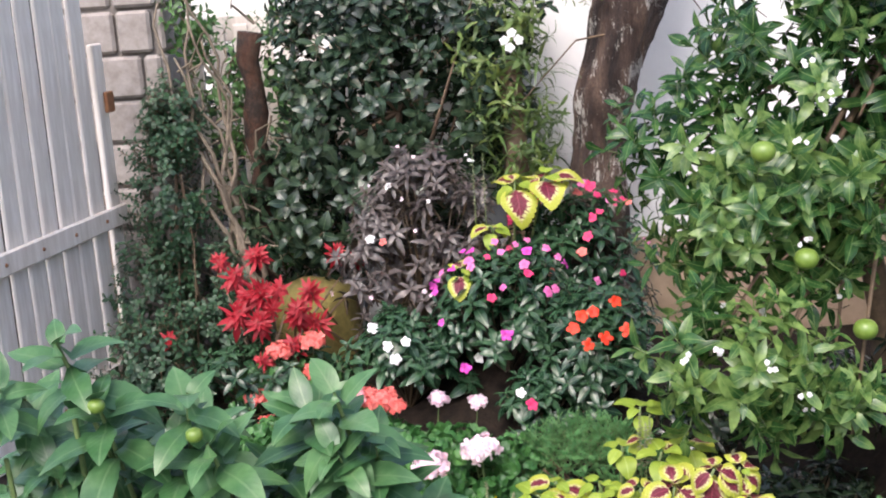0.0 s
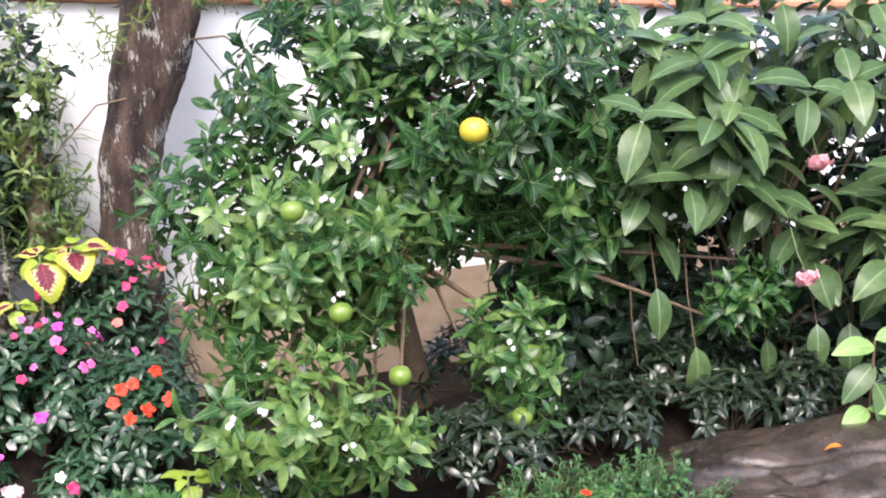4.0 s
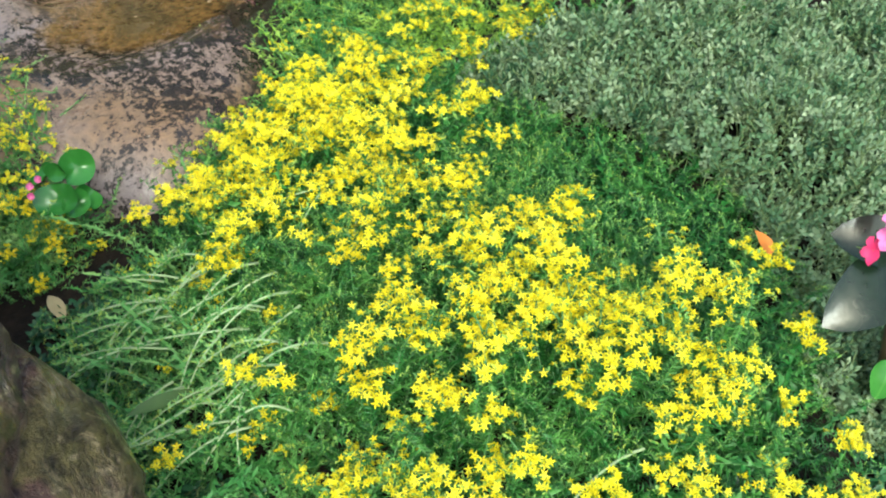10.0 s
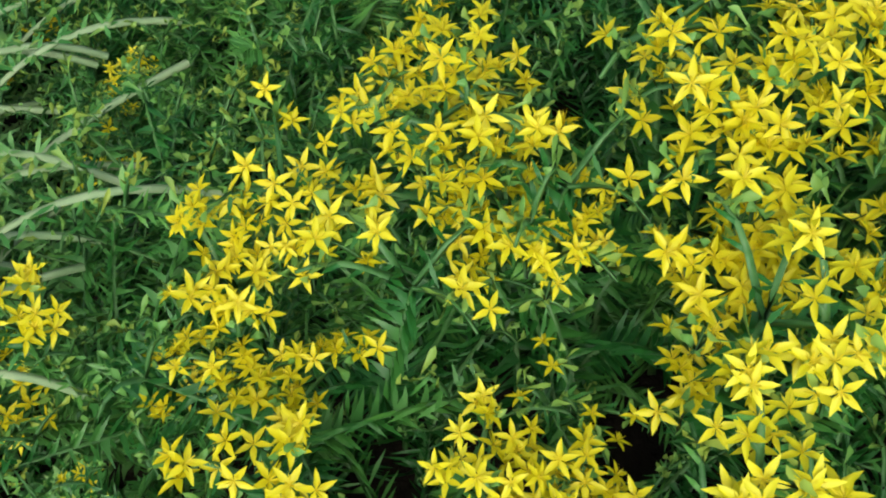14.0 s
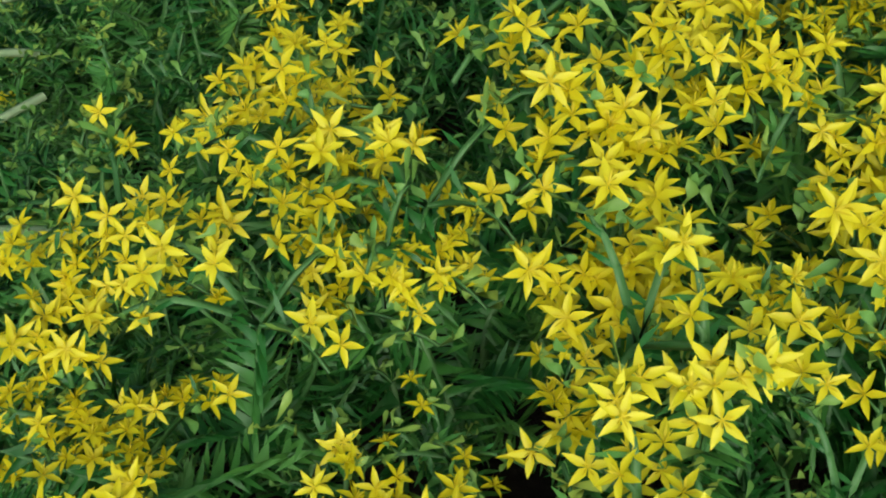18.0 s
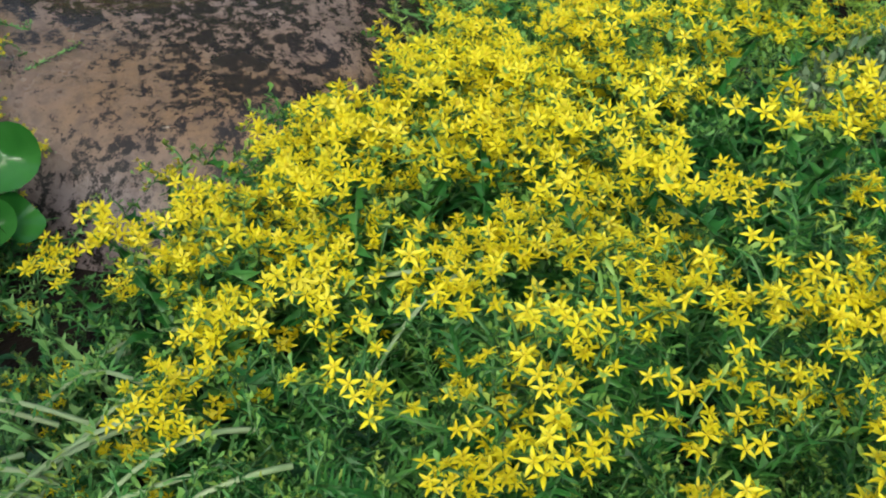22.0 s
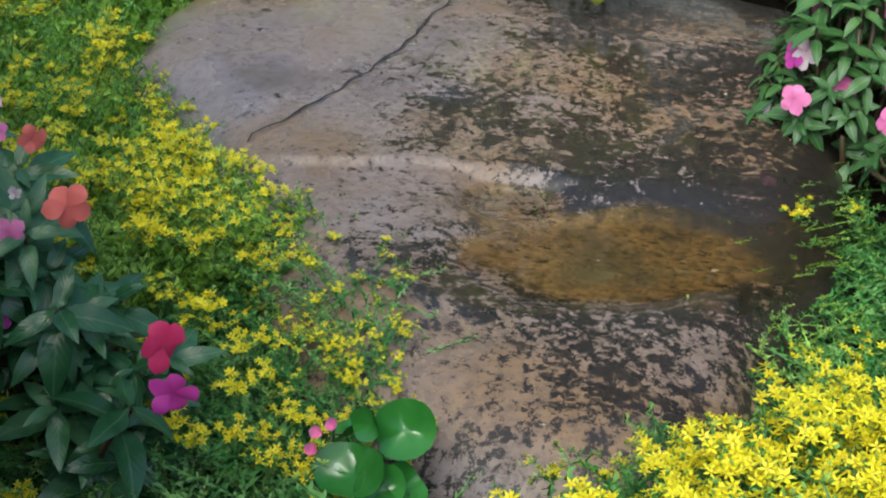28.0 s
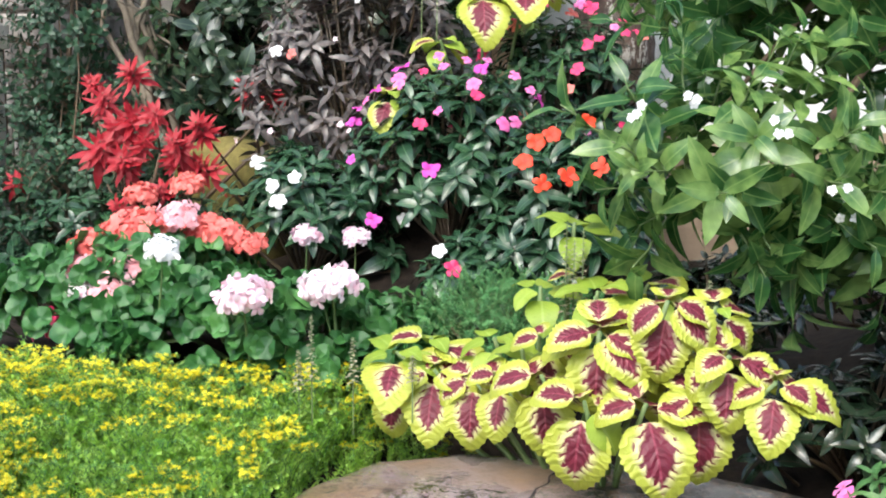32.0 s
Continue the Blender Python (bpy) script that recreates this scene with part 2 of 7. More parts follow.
def boulder_material(name):
    """Wet rock: purple-brown and olive blotches, tan streaks and a broken film of water."""
    m, nt, p, out = nodes_of(name)
    mid, fine = noise_of(nt, 15, 8, 0.72, distort=0.5), noise_of(nt, 75, 5, 0.7)
    blot = math_of(nt, "ADD", noise_of(nt, 4.0, 6, 0.6, distort=0.8), math_of(nt, "MULTIPLY_ADD", mid, 0.5, -0.25))
    col = ramp(nt, blot, [(0.32, (0.012, 0.007, 0.009)), (0.40, (0.062, 0.032, 0.032)), (0.47, (0.115, 0.060, 0.052)), (0.54, (0.15, 0.115, 0.048)), (0.63, (0.11, 0.090, 0.036)), (0.72, (0.030, 0.016, 0.018))])
    streak = ramp(nt, noise_of(nt, 19, 7, 0.7, distort=1.8), [(0.54, (0, 0, 0)), (0.60, (0.85, 0.85, 0.85))])
    col = mix_of(nt, streak, col, (0.34, 0.26, 0.16))
    col = mix_of(nt, ramp(nt, fine, [(0.36, (0.85, 0.85, 0.85)), (0.58, (0, 0, 0))]), col, (0.010, 0.006, 0.007))
    nt.links.new(col, p.inputs["Base Color"])
    p.inputs["Specular IOR Level"].default_value = 0.35
    rg = nt.nodes.new("ShaderNodeMapRange")
    nt.links.new(mid, rg.inputs[0])
    rg.inputs[1].default_value, rg.inputs[2].default_value, rg.inputs[3].default_value, rg.inputs[4].default_value = 0.38, 0.62, 0.22, 0.55
    nt.links.new(rg.outputs[0], p.inputs["Roughness"])
    bump_of(nt, p, math_of(nt, "MULTIPLY_ADD", fine, 0.35, mid), 1.0, 0.03)
    film = ramp(nt, noise_of(nt, 6, 5, 0.62), [(0.46, (0, 0, 0)), (0.51, (1, 1, 1))])
    nt.links.new(film, p.inputs["Coat Weight"])
    p.inputs["Coat Roughness"].default_value, p.inputs["Coat IOR"].default_value = 0.10, 1.7
    soft = nt.nodes.new("ShaderNodeBump")
    soft.inputs["Strength"].default_value, soft.inputs["Distance"].default_value = 0.35, 0.01
    nt.links.new(mid, soft.inputs["Height"])
    nt.links.new(soft.outputs[0], p.inputs["Coat Normal"])
    return m


def slab_material(name):
    m, nt, p, out = nodes_of(name)
    tc = nt.nodes.new("ShaderNodeTexCoord")
    sp = nt.nodes.new("ShaderNodeSeparateXYZ")
    nt.links.new(tc.outputs["Object"], sp.inputs[0])
    side = nt.nodes.new("ShaderNodeMapRange")
    nt.links.new(sp.outputs["X"], side.inputs[0])
    side.inputs[1].default_value, side.inputs[2].default_value = 0.1, 0.85
    side.inputs[3].default_value, side.inputs[4].default_value = -0.10, 0.13
    big = noise_of(nt, 3.0, 5, 0.6)
    warm = math_of(nt, "ADD", big, side.outputs[0])
    col = ramp(nt, warm, [(0.26, (0.155, 0.128, 0.148)), (0.38, (0.245, 0.195, 0.195)), (0.50, (0.235, 0.165, 0.13)), (0.60, (0.25, 0.155, 0.09)), (0.78, (0.18, 0.11, 0.065))])
    fine = noise_of(nt, 75, 6, 0.72)
    col = mix_of(nt, ramp(nt, fine, [(0.34, (0.6, 0.6, 0.6)), (0.56, (0, 0, 0))]), col, (0.09, 0.065, 0.058))
    stain = math_of(nt, "ADD", noise_of(nt, 48, 12, 0.82, distort=0.25), math_of(nt, "ADD", math_of(nt, "ADD", side.outputs[0], math_of(nt, "MULTIPLY_ADD", noise_of(nt, 110, 5, 0.7), 0.40, -0.20)), math_of(nt, "MULTIPLY_ADD", noise_of(nt, 5.0, 4), 0.50, -0.27)))
    col = mix_of(nt, ramp(nt, stain, [(0.48, (0, 0, 0)), (0.51, (0.94, 0.94, 0.94))]), col, (0.012, 0.010, 0.011))
    dots = ramp(nt, noise_of(nt, 95, 3, 0.6), [(0.66, (0, 0, 0)), (0.70, (0.8, 0.8, 0.8))])
    col = mix_of(nt, dots, col, (0.03, 0.022, 0.024))
    # golden silt in the basin
    ox, oy = math_of(nt, "MULTIPLY", math_of(nt, "SUBTRACT", sp.outputs["X"], 0.57), 5.2), math_of(nt, "MULTIPLY", math_of(nt, "SUBTRACT", sp.outputs["Y"], 2.56), 8.0)
    far = math_of(nt, "SQRT", math_of(nt, "ADD", math_of(nt, "MULTIPLY", ox, ox), math_of(nt, "MULTIPLY", oy, oy)), 0)
    far = math_of(nt, "ADD", far, math_of(nt, "MULTIPLY_ADD", noise_of(nt, 11, 7, 0.7), 1.8, -0.9))
    silt = mix_of(nt, ramp(nt, fine, [(0.35, (0, 0, 0)), (0.6, (1, 1, 1))]), (0.070, 0.043, 0.018), (0.24, 0.145, 0.055))
    # olive-brown middle paints in the dark reflection on the water
    silt = mix_of(nt, ramp(nt, far, [(0.15, (0.75, 0.75, 0.75)), (0.6, (0, 0, 0))]), silt, (0.070, 0.056, 0.030))
    grit = ramp(nt, noise_of(nt, 130, 4, 0.7, stretch=(0.6, 1.3, 1.0)), [(0.56, (0, 0, 0)), (0.60, (0.85, 0.85, 0.85))])
    silt = mix_of(nt, grit, silt, (0.022, 0.014, 0.008))
    col = mix_of(nt, ramp(nt, far, [(0.60, (0.85, 0.85, 0.85)), (1.0, (0, 0, 0))]), col, silt)
    sk = ramp(nt, noise_of(nt, 55, 2, 0.5), [(0.74, (0, 0, 0)), (0.77, (1, 1, 1))])
    col = mix_of(nt, math_of(nt, "MULTIPLY", sk, 0.7), col, (0.55, 0.46, 0.36))
    nt.links.new(col, p.inputs["Base Color"])
    rg = nt.nodes.new("ShaderNodeMapRange")
    nt.links.new(noise_of(nt, 6, 5, 0.6), rg.inputs[0])
    rg.inputs[1].default_value, rg.inputs[2].default_value, rg.inputs[3].default_value, rg.inputs[4].default_value = 0.38, 0.62, 0.10, 0.40
    nt.links.new(rg.outputs[0], p.inputs["Roughness"])
    p.inputs["Specular IOR Level"].default_value = 0.42
    wetness = ramp(nt, noise_of(nt, 3.5, 5, 0.65), [(0.40, (0.15, 0.15, 0.15)), (0.58, (0.8, 0.8, 0.8))])
    nt.links.new(wetness, p.inputs["Coat Weight"])
    p.inputs["Coat Roughness"].default_value, p.inputs["Coat IOR"].default_value = 0.10, 1.45
    bump_of(nt, p, math_of(nt, "MULTIPLY_ADD", fine, 0.5, stain), 0.35, 0.006)
    return m


def plain_material(name, a, b, rough=0.6, scale=20.0, bump=0.15, stretch=None):
    m, nt, p, out = nodes_of(name)
    n = noise_of(nt, scale, 6, 0.65, stretch=stretch)
    n2 = noise_of(nt, scale * 0.13, 4, 0.6)
    col = mix_of(nt, ramp(nt, n, [(0.35, (0, 0, 0)), (0.7, (1, 1, 1))]), a, b)
    col = mix_of(nt, math_of(nt, "MULTIPLY", n2, 0.35), col, tuple(c * 0.6 for c in a))
    nt.links.new(col, p.inputs["Base Color"])
    p.inputs["Roughness"].default_value = rough
    bump_of(nt, p, n, bump, 0.01)
    return m


M_SOIL = plain_material("soil", (0.007, 0.005, 0.004), (0.028, 0.019, 0.013), 0.8, 30, 0.8)
M_SOIL.node_tree.nodes["Principled BSDF"].inputs["Specular IOR Level"].default_value = 0.15
M_SLAB = slab_material("flat_stone")
M_BOULDER = boulder_material("wet_boulder")
M_LEDGE = stone_material("ledge_stone", [(0.3, (0.030, 0.023, 0.020)), (0.5, (0.085, 0.062, 0.046)), (0.7, (0.055, 0.040, 0.029))], 5.0, (0.016, 0.013, 0.012), 0.53, (0.12, 0.40), 0.8, film=0.4)
M_WALL = plain_material("white_render", (0.82, 0.81, 0.80), (0.88, 0.87, 0.85), 0.85, 14, 0.08)
M_WALLFOOT = plain_material("tan_render", (0.30, 0.22, 0.15), (0.45, 0.34, 0.24), 0.85, 10, 0.2)
M_TILE = plain_material("terracotta", (0.42, 0.17, 0.09), (0.60, 0.30, 0.18), 0.75, 25, 0.2)
M_PAINT = plain_material("white_paint", (0.60, 0.54, 0.47), (0.86, 0.81, 0.75), 0.6, 26, 0.25, (1, 1, 0.12))
M_BLOCK = plain_material("grey_block", (0.24, 0.21, 0.19), (0.40, 0.36, 0.33), 0.85, 18, 0.4)
M_MORTAR = plain_material("mortar", (0.16, 0.14, 0.12), (0.24, 0.21, 0.19), 0.9, 30, 0.3)
M_RUST = plain_material("rusty_iron", (0.18, 0.07, 0.03), (0.30, 0.14, 0.06), 0.7, 60, 0.3)
M_BARK = stone_material("bark", [(0.32, (0.012, 0.008, 0.007)), (0.46, (0.06, 0.036, 0.027)), (0.60, (0.14, 0.09, 0.065)), (0.75, (0.07, 0.045, 0.035))], 12.0, (0.40, 0.38, 0.34), 0.585, (0.6, 0.85), 1.0, stretch=(1, 1, 0.22))
M_TWIG = plain_material("twig", (0.10, 0.065, 0.04), (0.18, 0.12, 0.07), 0.75, 40, 0.3)
M_STEM = plain_material("green_stem", (0.10, 0.16, 0.05), (0.20, 0.26, 0.10), 0.55, 40, 0.1)
M_SEDSTEM = plain_material("sedum_stalk", (0.04, 0.14, 0.03), (0.12, 0.26, 0.07), 0.5, 40, 0.1)
M_PINKSTEM = plain_material("reddish_stem", (0.055, 0.030, 0.018), (0.10, 0.075, 0.035), 0.5, 40, 0.1)
M_PALESTEM = plain_material("pale_stem", (0.24, 0.36, 0.17), (0.40, 0.48, 0.28), 0.6, 40, 0.1)
M_LAWN = plain_material("ochre_moss", (0.12, 0.10, 0.025), (0.22, 0.18, 0.05), 0.9, 50, 0.6)

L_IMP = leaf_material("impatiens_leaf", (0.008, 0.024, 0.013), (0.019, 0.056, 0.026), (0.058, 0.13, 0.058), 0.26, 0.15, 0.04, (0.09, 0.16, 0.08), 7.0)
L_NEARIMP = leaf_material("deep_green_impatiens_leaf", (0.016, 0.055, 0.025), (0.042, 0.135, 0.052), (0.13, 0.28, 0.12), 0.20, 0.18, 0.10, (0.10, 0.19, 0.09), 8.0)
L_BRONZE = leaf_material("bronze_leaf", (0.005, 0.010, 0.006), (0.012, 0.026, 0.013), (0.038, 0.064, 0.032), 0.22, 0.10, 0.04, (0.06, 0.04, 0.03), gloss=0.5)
L_FRESH = leaf_material("fresh_leaf", (0.022, 0.070, 0.020), (0.055, 0.145, 0.035), (0.13, 0.25, 0.07), 0.40, 0.22, 0.1, (0.16, 0.28, 0.10))
L_CITRUS = leaf_material("citrus_leaf", (0.010, 0.038, 0.013), (0.050, 0.140, 0.036), (0.36, 0.52, 0.15), 0.24, 0.40, 0.1, (0.22, 0.33, 0.10))
L_BROAD = leaf_material("broad_leaf", (0.020, 0.065, 0.022), (0.050, 0.140, 0.048), (0.13, 0.26, 0.10), 0.34, 0.18, 0.1, (0.13, 0.22, 0.10), 8.0)
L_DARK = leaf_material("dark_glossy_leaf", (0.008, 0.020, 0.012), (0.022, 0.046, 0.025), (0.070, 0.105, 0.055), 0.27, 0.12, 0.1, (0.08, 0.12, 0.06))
L_MED = leaf_material("veined_leaf", (0.035, 0.070, 0.026), (0.070, 0.125, 0.046), (0.15, 0.22, 0.08), 0.30, 0.20, 0.0, (0.20, 0.28, 0.14), gloss=0.3)
L_GER = leaf_material("geranium_leaf", (0.014, 0.060, 0.014), (0.038, 0.135, 0.030), (0.11, 0.28, 0.07), 0.42, 0.2, 0.1)
L_SEDUM = leaf_material("sedum_leaf", (0.006, 0.045, 0.008), (0.036, 0.19, 0.028), (0.19, 0.46, 0.09), 0.45, 0.2)
L_SEDUMY = leaf_material("yellow_green_sedum_leaf", (0.22, 0.44, 0.05), (0.44, 0.68, 0.12), (0.66, 0.84, 0.24), 0.5, 0.45)
L_SEDUMM = leaf_material("mid_green_sedum_leaf", (0.025, 0.14, 0.03), (0.10, 0.33, 0.070), (0.36, 0.60, 0.20), 0.5, 0.25)
L_BUD = leaf_material("sedum_bud", (0.10, 0.28, 0.06), (0.22, 0.42, 0.09), (0.50, 0.56, 0.08), 0.5, 0.2)
L_CARPET = leaf_material("grey_green_leaf", (0.022, 0.075, 0.03), (0.135, 0.25, 0.115), (0.46, 0.55, 0.34), 0.6, 0.2)
L_FERN = leaf_material("needle_leaf", (0.03, 0.13, 0.035), (0.085, 0.26, 0.08), (0.20, 0.42, 0.15), 0.6, 0.2)
L_BEG = leaf_material("begonia_leaf", (0.006, 0.012, 0.008), (0.012, 0.024, 0.012), (0.040, 0.05, 0.030), 0.20, 0.05, gloss=0.5)
L_PURPLE = leaf_material("purplish_bronze_leaf", (0.018, 0.016, 0.014), (0.060, 0.052, 0.048), (0.17, 0.145, 0.13), 0.34, 0.1, 0.04, (0.14, 0.07, 0.07), gloss=0.5)
L_BEGLIME = leaf_material("light_begonia_leaf", (0.025, 0.12, 0.02), (0.05, 0.21, 0.035), (0.10, 0.30, 0.06), 0.16, 0.15, 0.0, (0.10, 0.28, 0.06))
L_ROUND = leaf_material("round_begonia_leaf", (0.020, 0.10, 0.018), (0.045, 0.20, 0.034), (0.10, 0.32, 0.07), 0.16, 0.15)
L_ORCHID = leaf_material("strap_leaf", (0.05, 0.10, 0.025), (0.11, 0.18, 0.05), (0.24, 0.28, 0.06), 0.45, 0.2)
L_DRY = leaf_material("dry_leaf", (0.30, 0.22, 0.10), (0.42, 0.33, 0.18), (0.50, 0.42, 0.25), 0.8, 0.1)
L_ORANGE = leaf_material("orange_fallen_leaf", (0.55, 0.16, 0.02), (0.65, 0.22, 0.03), (0.70, 0.28, 0.05), 0.5, 0.2)
L_COLEUS = coleus_material("coleus_leaf", (0.46, 0.50, 0.06), (0.20, 0.016, 0.040))
L_SPIKE = leaf_material("coleus_spike", (0.16, 0.15, 0.09), (0.30, 0.28, 0.17), (0.48, 0.44, 0.32), 0.6, 0.2)
L_YOUNG = leaf_material("young_leaf", (0.10, 0.20, 0.05), (0.19, 0.32, 0.09), (0.32, 0.45, 0.16), 0.35, 0.25, 0.0, (0.30, 0.42, 0.18))
L_LIME = leaf_material("lime_leaf", (0.17, 0.27, 0.025), (0.28, 0.38, 0.04), (0.40, 0.48, 0.08), 0.5, 0.3, 0.1, (0.34, 0.44, 0.10))
F_PINK = petal_material("pink_petal", (0.80, 0.10, 0.40), (0.88, 0.30, 0.58), throat=(0.45, 0.01, 0.16))
F_MAG = petal_material("magenta_petal", (0.66, 0.03, 0.40), (0.82, 0.12, 0.60), throat=(0.36, 0.005, 0.18))
F_HOT = petal_material("hot_pink_petal", (0.72, 0.02, 0.12), (0.82, 0.06, 0.22))
F_RED = petal_material("scarlet_petal", (0.82, 0.030, 0.008), (0.88, 0.07, 0.015), throat=(0.5, 0.01, 0.01))
F_ORANGE = petal_material("orange_petal", (0.80, 0.12, 0.03), (0.88, 0.26, 0.08))
F_WHITE = petal_material("white_petal", (0.86, 0.84, 0.84), (0.90, 0.88, 0.88))
F_BLUSH = petal_material("blush_petal", (0.86, 0.56, 0.66), (0.93, 0.86, 0.88), throat=(0.80, 0.22, 0.42))
F_LIGHT = petal_material("light_pink_petal", (0.82, 0.34, 0.58), (0.90, 0.60, 0.76), throat=(0.62, 0.05, 0.28))
F_SALMON = petal_material("salmon_petal", (0.86, 0.14, 0.12), (0.90, 0.28, 0.24))
F_CORAL = petal_material("coral_petal", (0.88, 0.36, 0.40), (0.92, 0.56, 0.60))
F_BRACT = petal_material("red_bract", (0.28, 0.004, 0.014), (0.50, 0.022, 0.038))
F_YELLOW = petal_material("yellow_petal", (0.80, 0.66, 0.008), (0.88, 0.80, 0.025), None, 0.5, 0.2, (0.72, 0.56, 0.01))
F_CENTRE = petal_material("yellow_stamen", (0.76, 0.58, 0.01), (0.86, 0.72, 0.03))
M_ORANGEFRUIT = plain_material("ripening_orange", (0.62, 0.42, 0.03), (0.45, 0.45, 0.05), 0.4, 9, 0.05)
M_GREENFRUIT = plain_material("green_citrus", (0.12, 0.20, 0.03), (0.20, 0.29, 0.06), 0.35, 30, 0.08)


# ---- mesh kits ----
class Kit:
    """A small mesh in the making: vertices, faces, a material for each face, uv for each corner."""

    def __init__(self, mats):
        self.mats, self.v, self.f, self.m, self.u = mats, [], [], [], []

    def face(self, ids, mat, uvs):
        self.f.append(tuple(ids)), self.m.append(mat), self.u.extend(uvs)

    def leaf(self, M, L, w, mat=0, segs=4, fold=0.25, droop=0.5, belly=0.85, thick=1.0, wave=0.0, serr=0, twist=0.0, root=None):
        """A folded, drooping blade along +y of M, widest where belly puts it (under 1: nearer its base)."""
        y = z = 0.0
        base = len(self.v) if root is None else root
        if root is None:
            self.v.append(M @ Vector((0, 0, 0)))
        rows = []
        for i in range(1, segs):
            s = i / segs
            a = droop * s * 1.6
            y += L / segs * math.cos(a)
            z -= L / segs * math.sin(a)
            h = 0.5 * w * max(0.12, math.sin(math.pi * s**belly)) ** thick
            if serr and i % 2:
                h *= 1.0 + 0.07
            lift = h * fold
            k = len(self.v)
            ct, st = math.cos(twist * s), math.sin(twist * s)
            for side in (-1, 0, 1):
                x, zz = side * h, (lift if side else 0) + (wave * h * math.sin(7 * s + side * 2) if side else 0)
                self.v.append(M @ Vector((x * ct - zz * st, y - (0.022 * L if side and serr and not i % 2 else 0), z + x * st + zz * ct)))
            rows.append((k, s, h / (0.5 * w)))
        a = droop * 1.6
        y += L / segs * math.cos(a)
        z -= L / segs * math.sin(a)
        tip = len(self.v)
        self.v.append(M @ Vector((0, y, z)))
        k, s, h = rows[0]
        self.face((base, k + 1, k), mat, [(0, 0), (s, 0), (s, -h)])
        self.face((base, k + 2, k + 1), mat, [(0, 0), (s, h), (s, 0)])
        for (k, s, h), (k2, s2, h2) in zip(rows, rows[1:]):
            self.face((k, k + 1, k2 + 1, k2), mat, [(s, -h), (s, 0), (s2, 0), (s2, -h2)])
            self.face((k + 1, k + 2, k2 + 2, k2 + 1), mat, [(s, 0), (s, h), (s2, h2), (s2, 0)])
        k, s, h = rows[-1]
        self.face((k, k + 1, tip), mat, [(s, -h), (s, 0), (1, 0)])
        self.face((k + 1, k + 2, tip), mat, [(s, 0), (s, h), (1, 0)])
        return self

    def blade(self, M, L, w, mat=0, droop=0.4, root=None):
        """A narrow needle leaf of two quads and a tip, cheap enough for thousands."""
        a = droop
        p = [(-w / 2, 0, 0), (w / 2, 0, 0), (w * 0.55, L * 0.55, -a * L * 0.2), (-w * 0.55, L * 0.55, -a * L * 0.2), (0, L, -a * L * 0.55)]
        if root is not None:
            p = p[1:]
        k = len(self.v) - (root is not None)
        self.v += [M @ Vector(q) for q in p]
        self.face((k if root is None else root, k + 1, k + 2, k + 3), mat, [(0, -1), (0, 1), (0.6, 1), (0.6, -1)])
        self.face((k + 3, k + 2, k + 4), mat, [(0.6, -1), (0.6, 1), (1, 0)])
        return self

    def tube(self, pts, radii, mat=0, n=5, cap=True, start=None):
        pts = [Vector(p) for p in pts]
        rings, side = [], None
        for i, p in enumerate(pts):
            d = (pts[min(i + 1, len(pts) - 1)] - pts[max(i - 1, 0)]).normalized()
            if side is None:
                side = d.to_track_quat("Z", "Y").to_matrix() @ Vector((1, 0, 0))
            side = (side - d * side.dot(d)).normalized()
            up = d.cross(side)
            if i == 0 and start is not None:
                rings.append(start)
                continue
            k = len(self.v)
            for j in range(n):
                a = 2 * math.pi * j / n
                self.v.append(p + (side * math.cos(a) + up * math.sin(a)) * radii[i])
            rings.append(k)
        for i, (a, b) in enumerate(zip(rings, rings[1:])):
            for j in range(n):
                j2 = (j + 1) % n
                self.face((a + j, a + j2, b + j2, b + j), mat, [(i, j / n), (i, j2 / n), (i + 1, j2 / n), (i + 1, j / n)])
        if cap:
            self.face(tuple(rings[-1] + j for j in range(n)), mat, [(0, 0)] * n)
        self.rings = rings
        return self

    def disc(self, M, r, mat=0, n=9, cup=0.15, notch=0.0, rings=2, root=None, lobes=0.0):
        """A rounded leaf or petal: a fan of rings round its stalk."""
        k = len(self.v) - (root is not None)
        hub = k if root is None else root
        if root is None:
            self.v.append(M @ Vector((0, 0, 0)))
        for g in range(1, rings + 1):
            q = g / rings
            for j in range(n):
                a = 2 * math.pi * j / n
                rr = r * q * (1 - notch * (g == rings) * (j % 2)) * (1 + lobes * q * math.cos(7 * a))
                self.v.append(M @ Vector((math.cos(a) * rr, math.sin(a) * rr, cup * r * q * q + ((0.10 + 5 * lobes) * r * q * math.sin(3 * a)))))
        for j in range(n):
            j2 = (j + 1) % n
            self.face((hub, k + 1 + j, k + 1 + j2), mat, [(0, 0), (0.5, 0.3), (0.5, -0.3)])
            for g in range(1, rings):
                a, b = k + 1 + (g - 1) * n, k + 1 + g * n
                self.face((a + j, b + j, b + j2, a + j2), mat, [(0.5, 0.3), (1, 0.3), (1, -0.3), (0.5, -0.3)])
        return self

    def merge(self, other, M):
        k = len(self.v)
        self.v += [M @ v for v in other.v]
        self.f += [tuple(i + k for i in f) for f in other.f]
        self.m += other.m
        self.u += other.u
        return self

    def mesh(self, name):
        me = bpy.data.meshes.new(name)
        me.from_pydata([tuple(v) for v in self.v], [], self.f)
        for m in self.mats:
            me.materials.append(m)
        me.polygons.foreach_set("material_index", self.m)
        me.polygons.foreach_set("use_smooth", [True] * len(self.f))
        me.uv_layers.new(name="uv").data.foreach_set("uv", np.array(self.u, "f").ravel())
        me.update()
        self.made = me
        return me


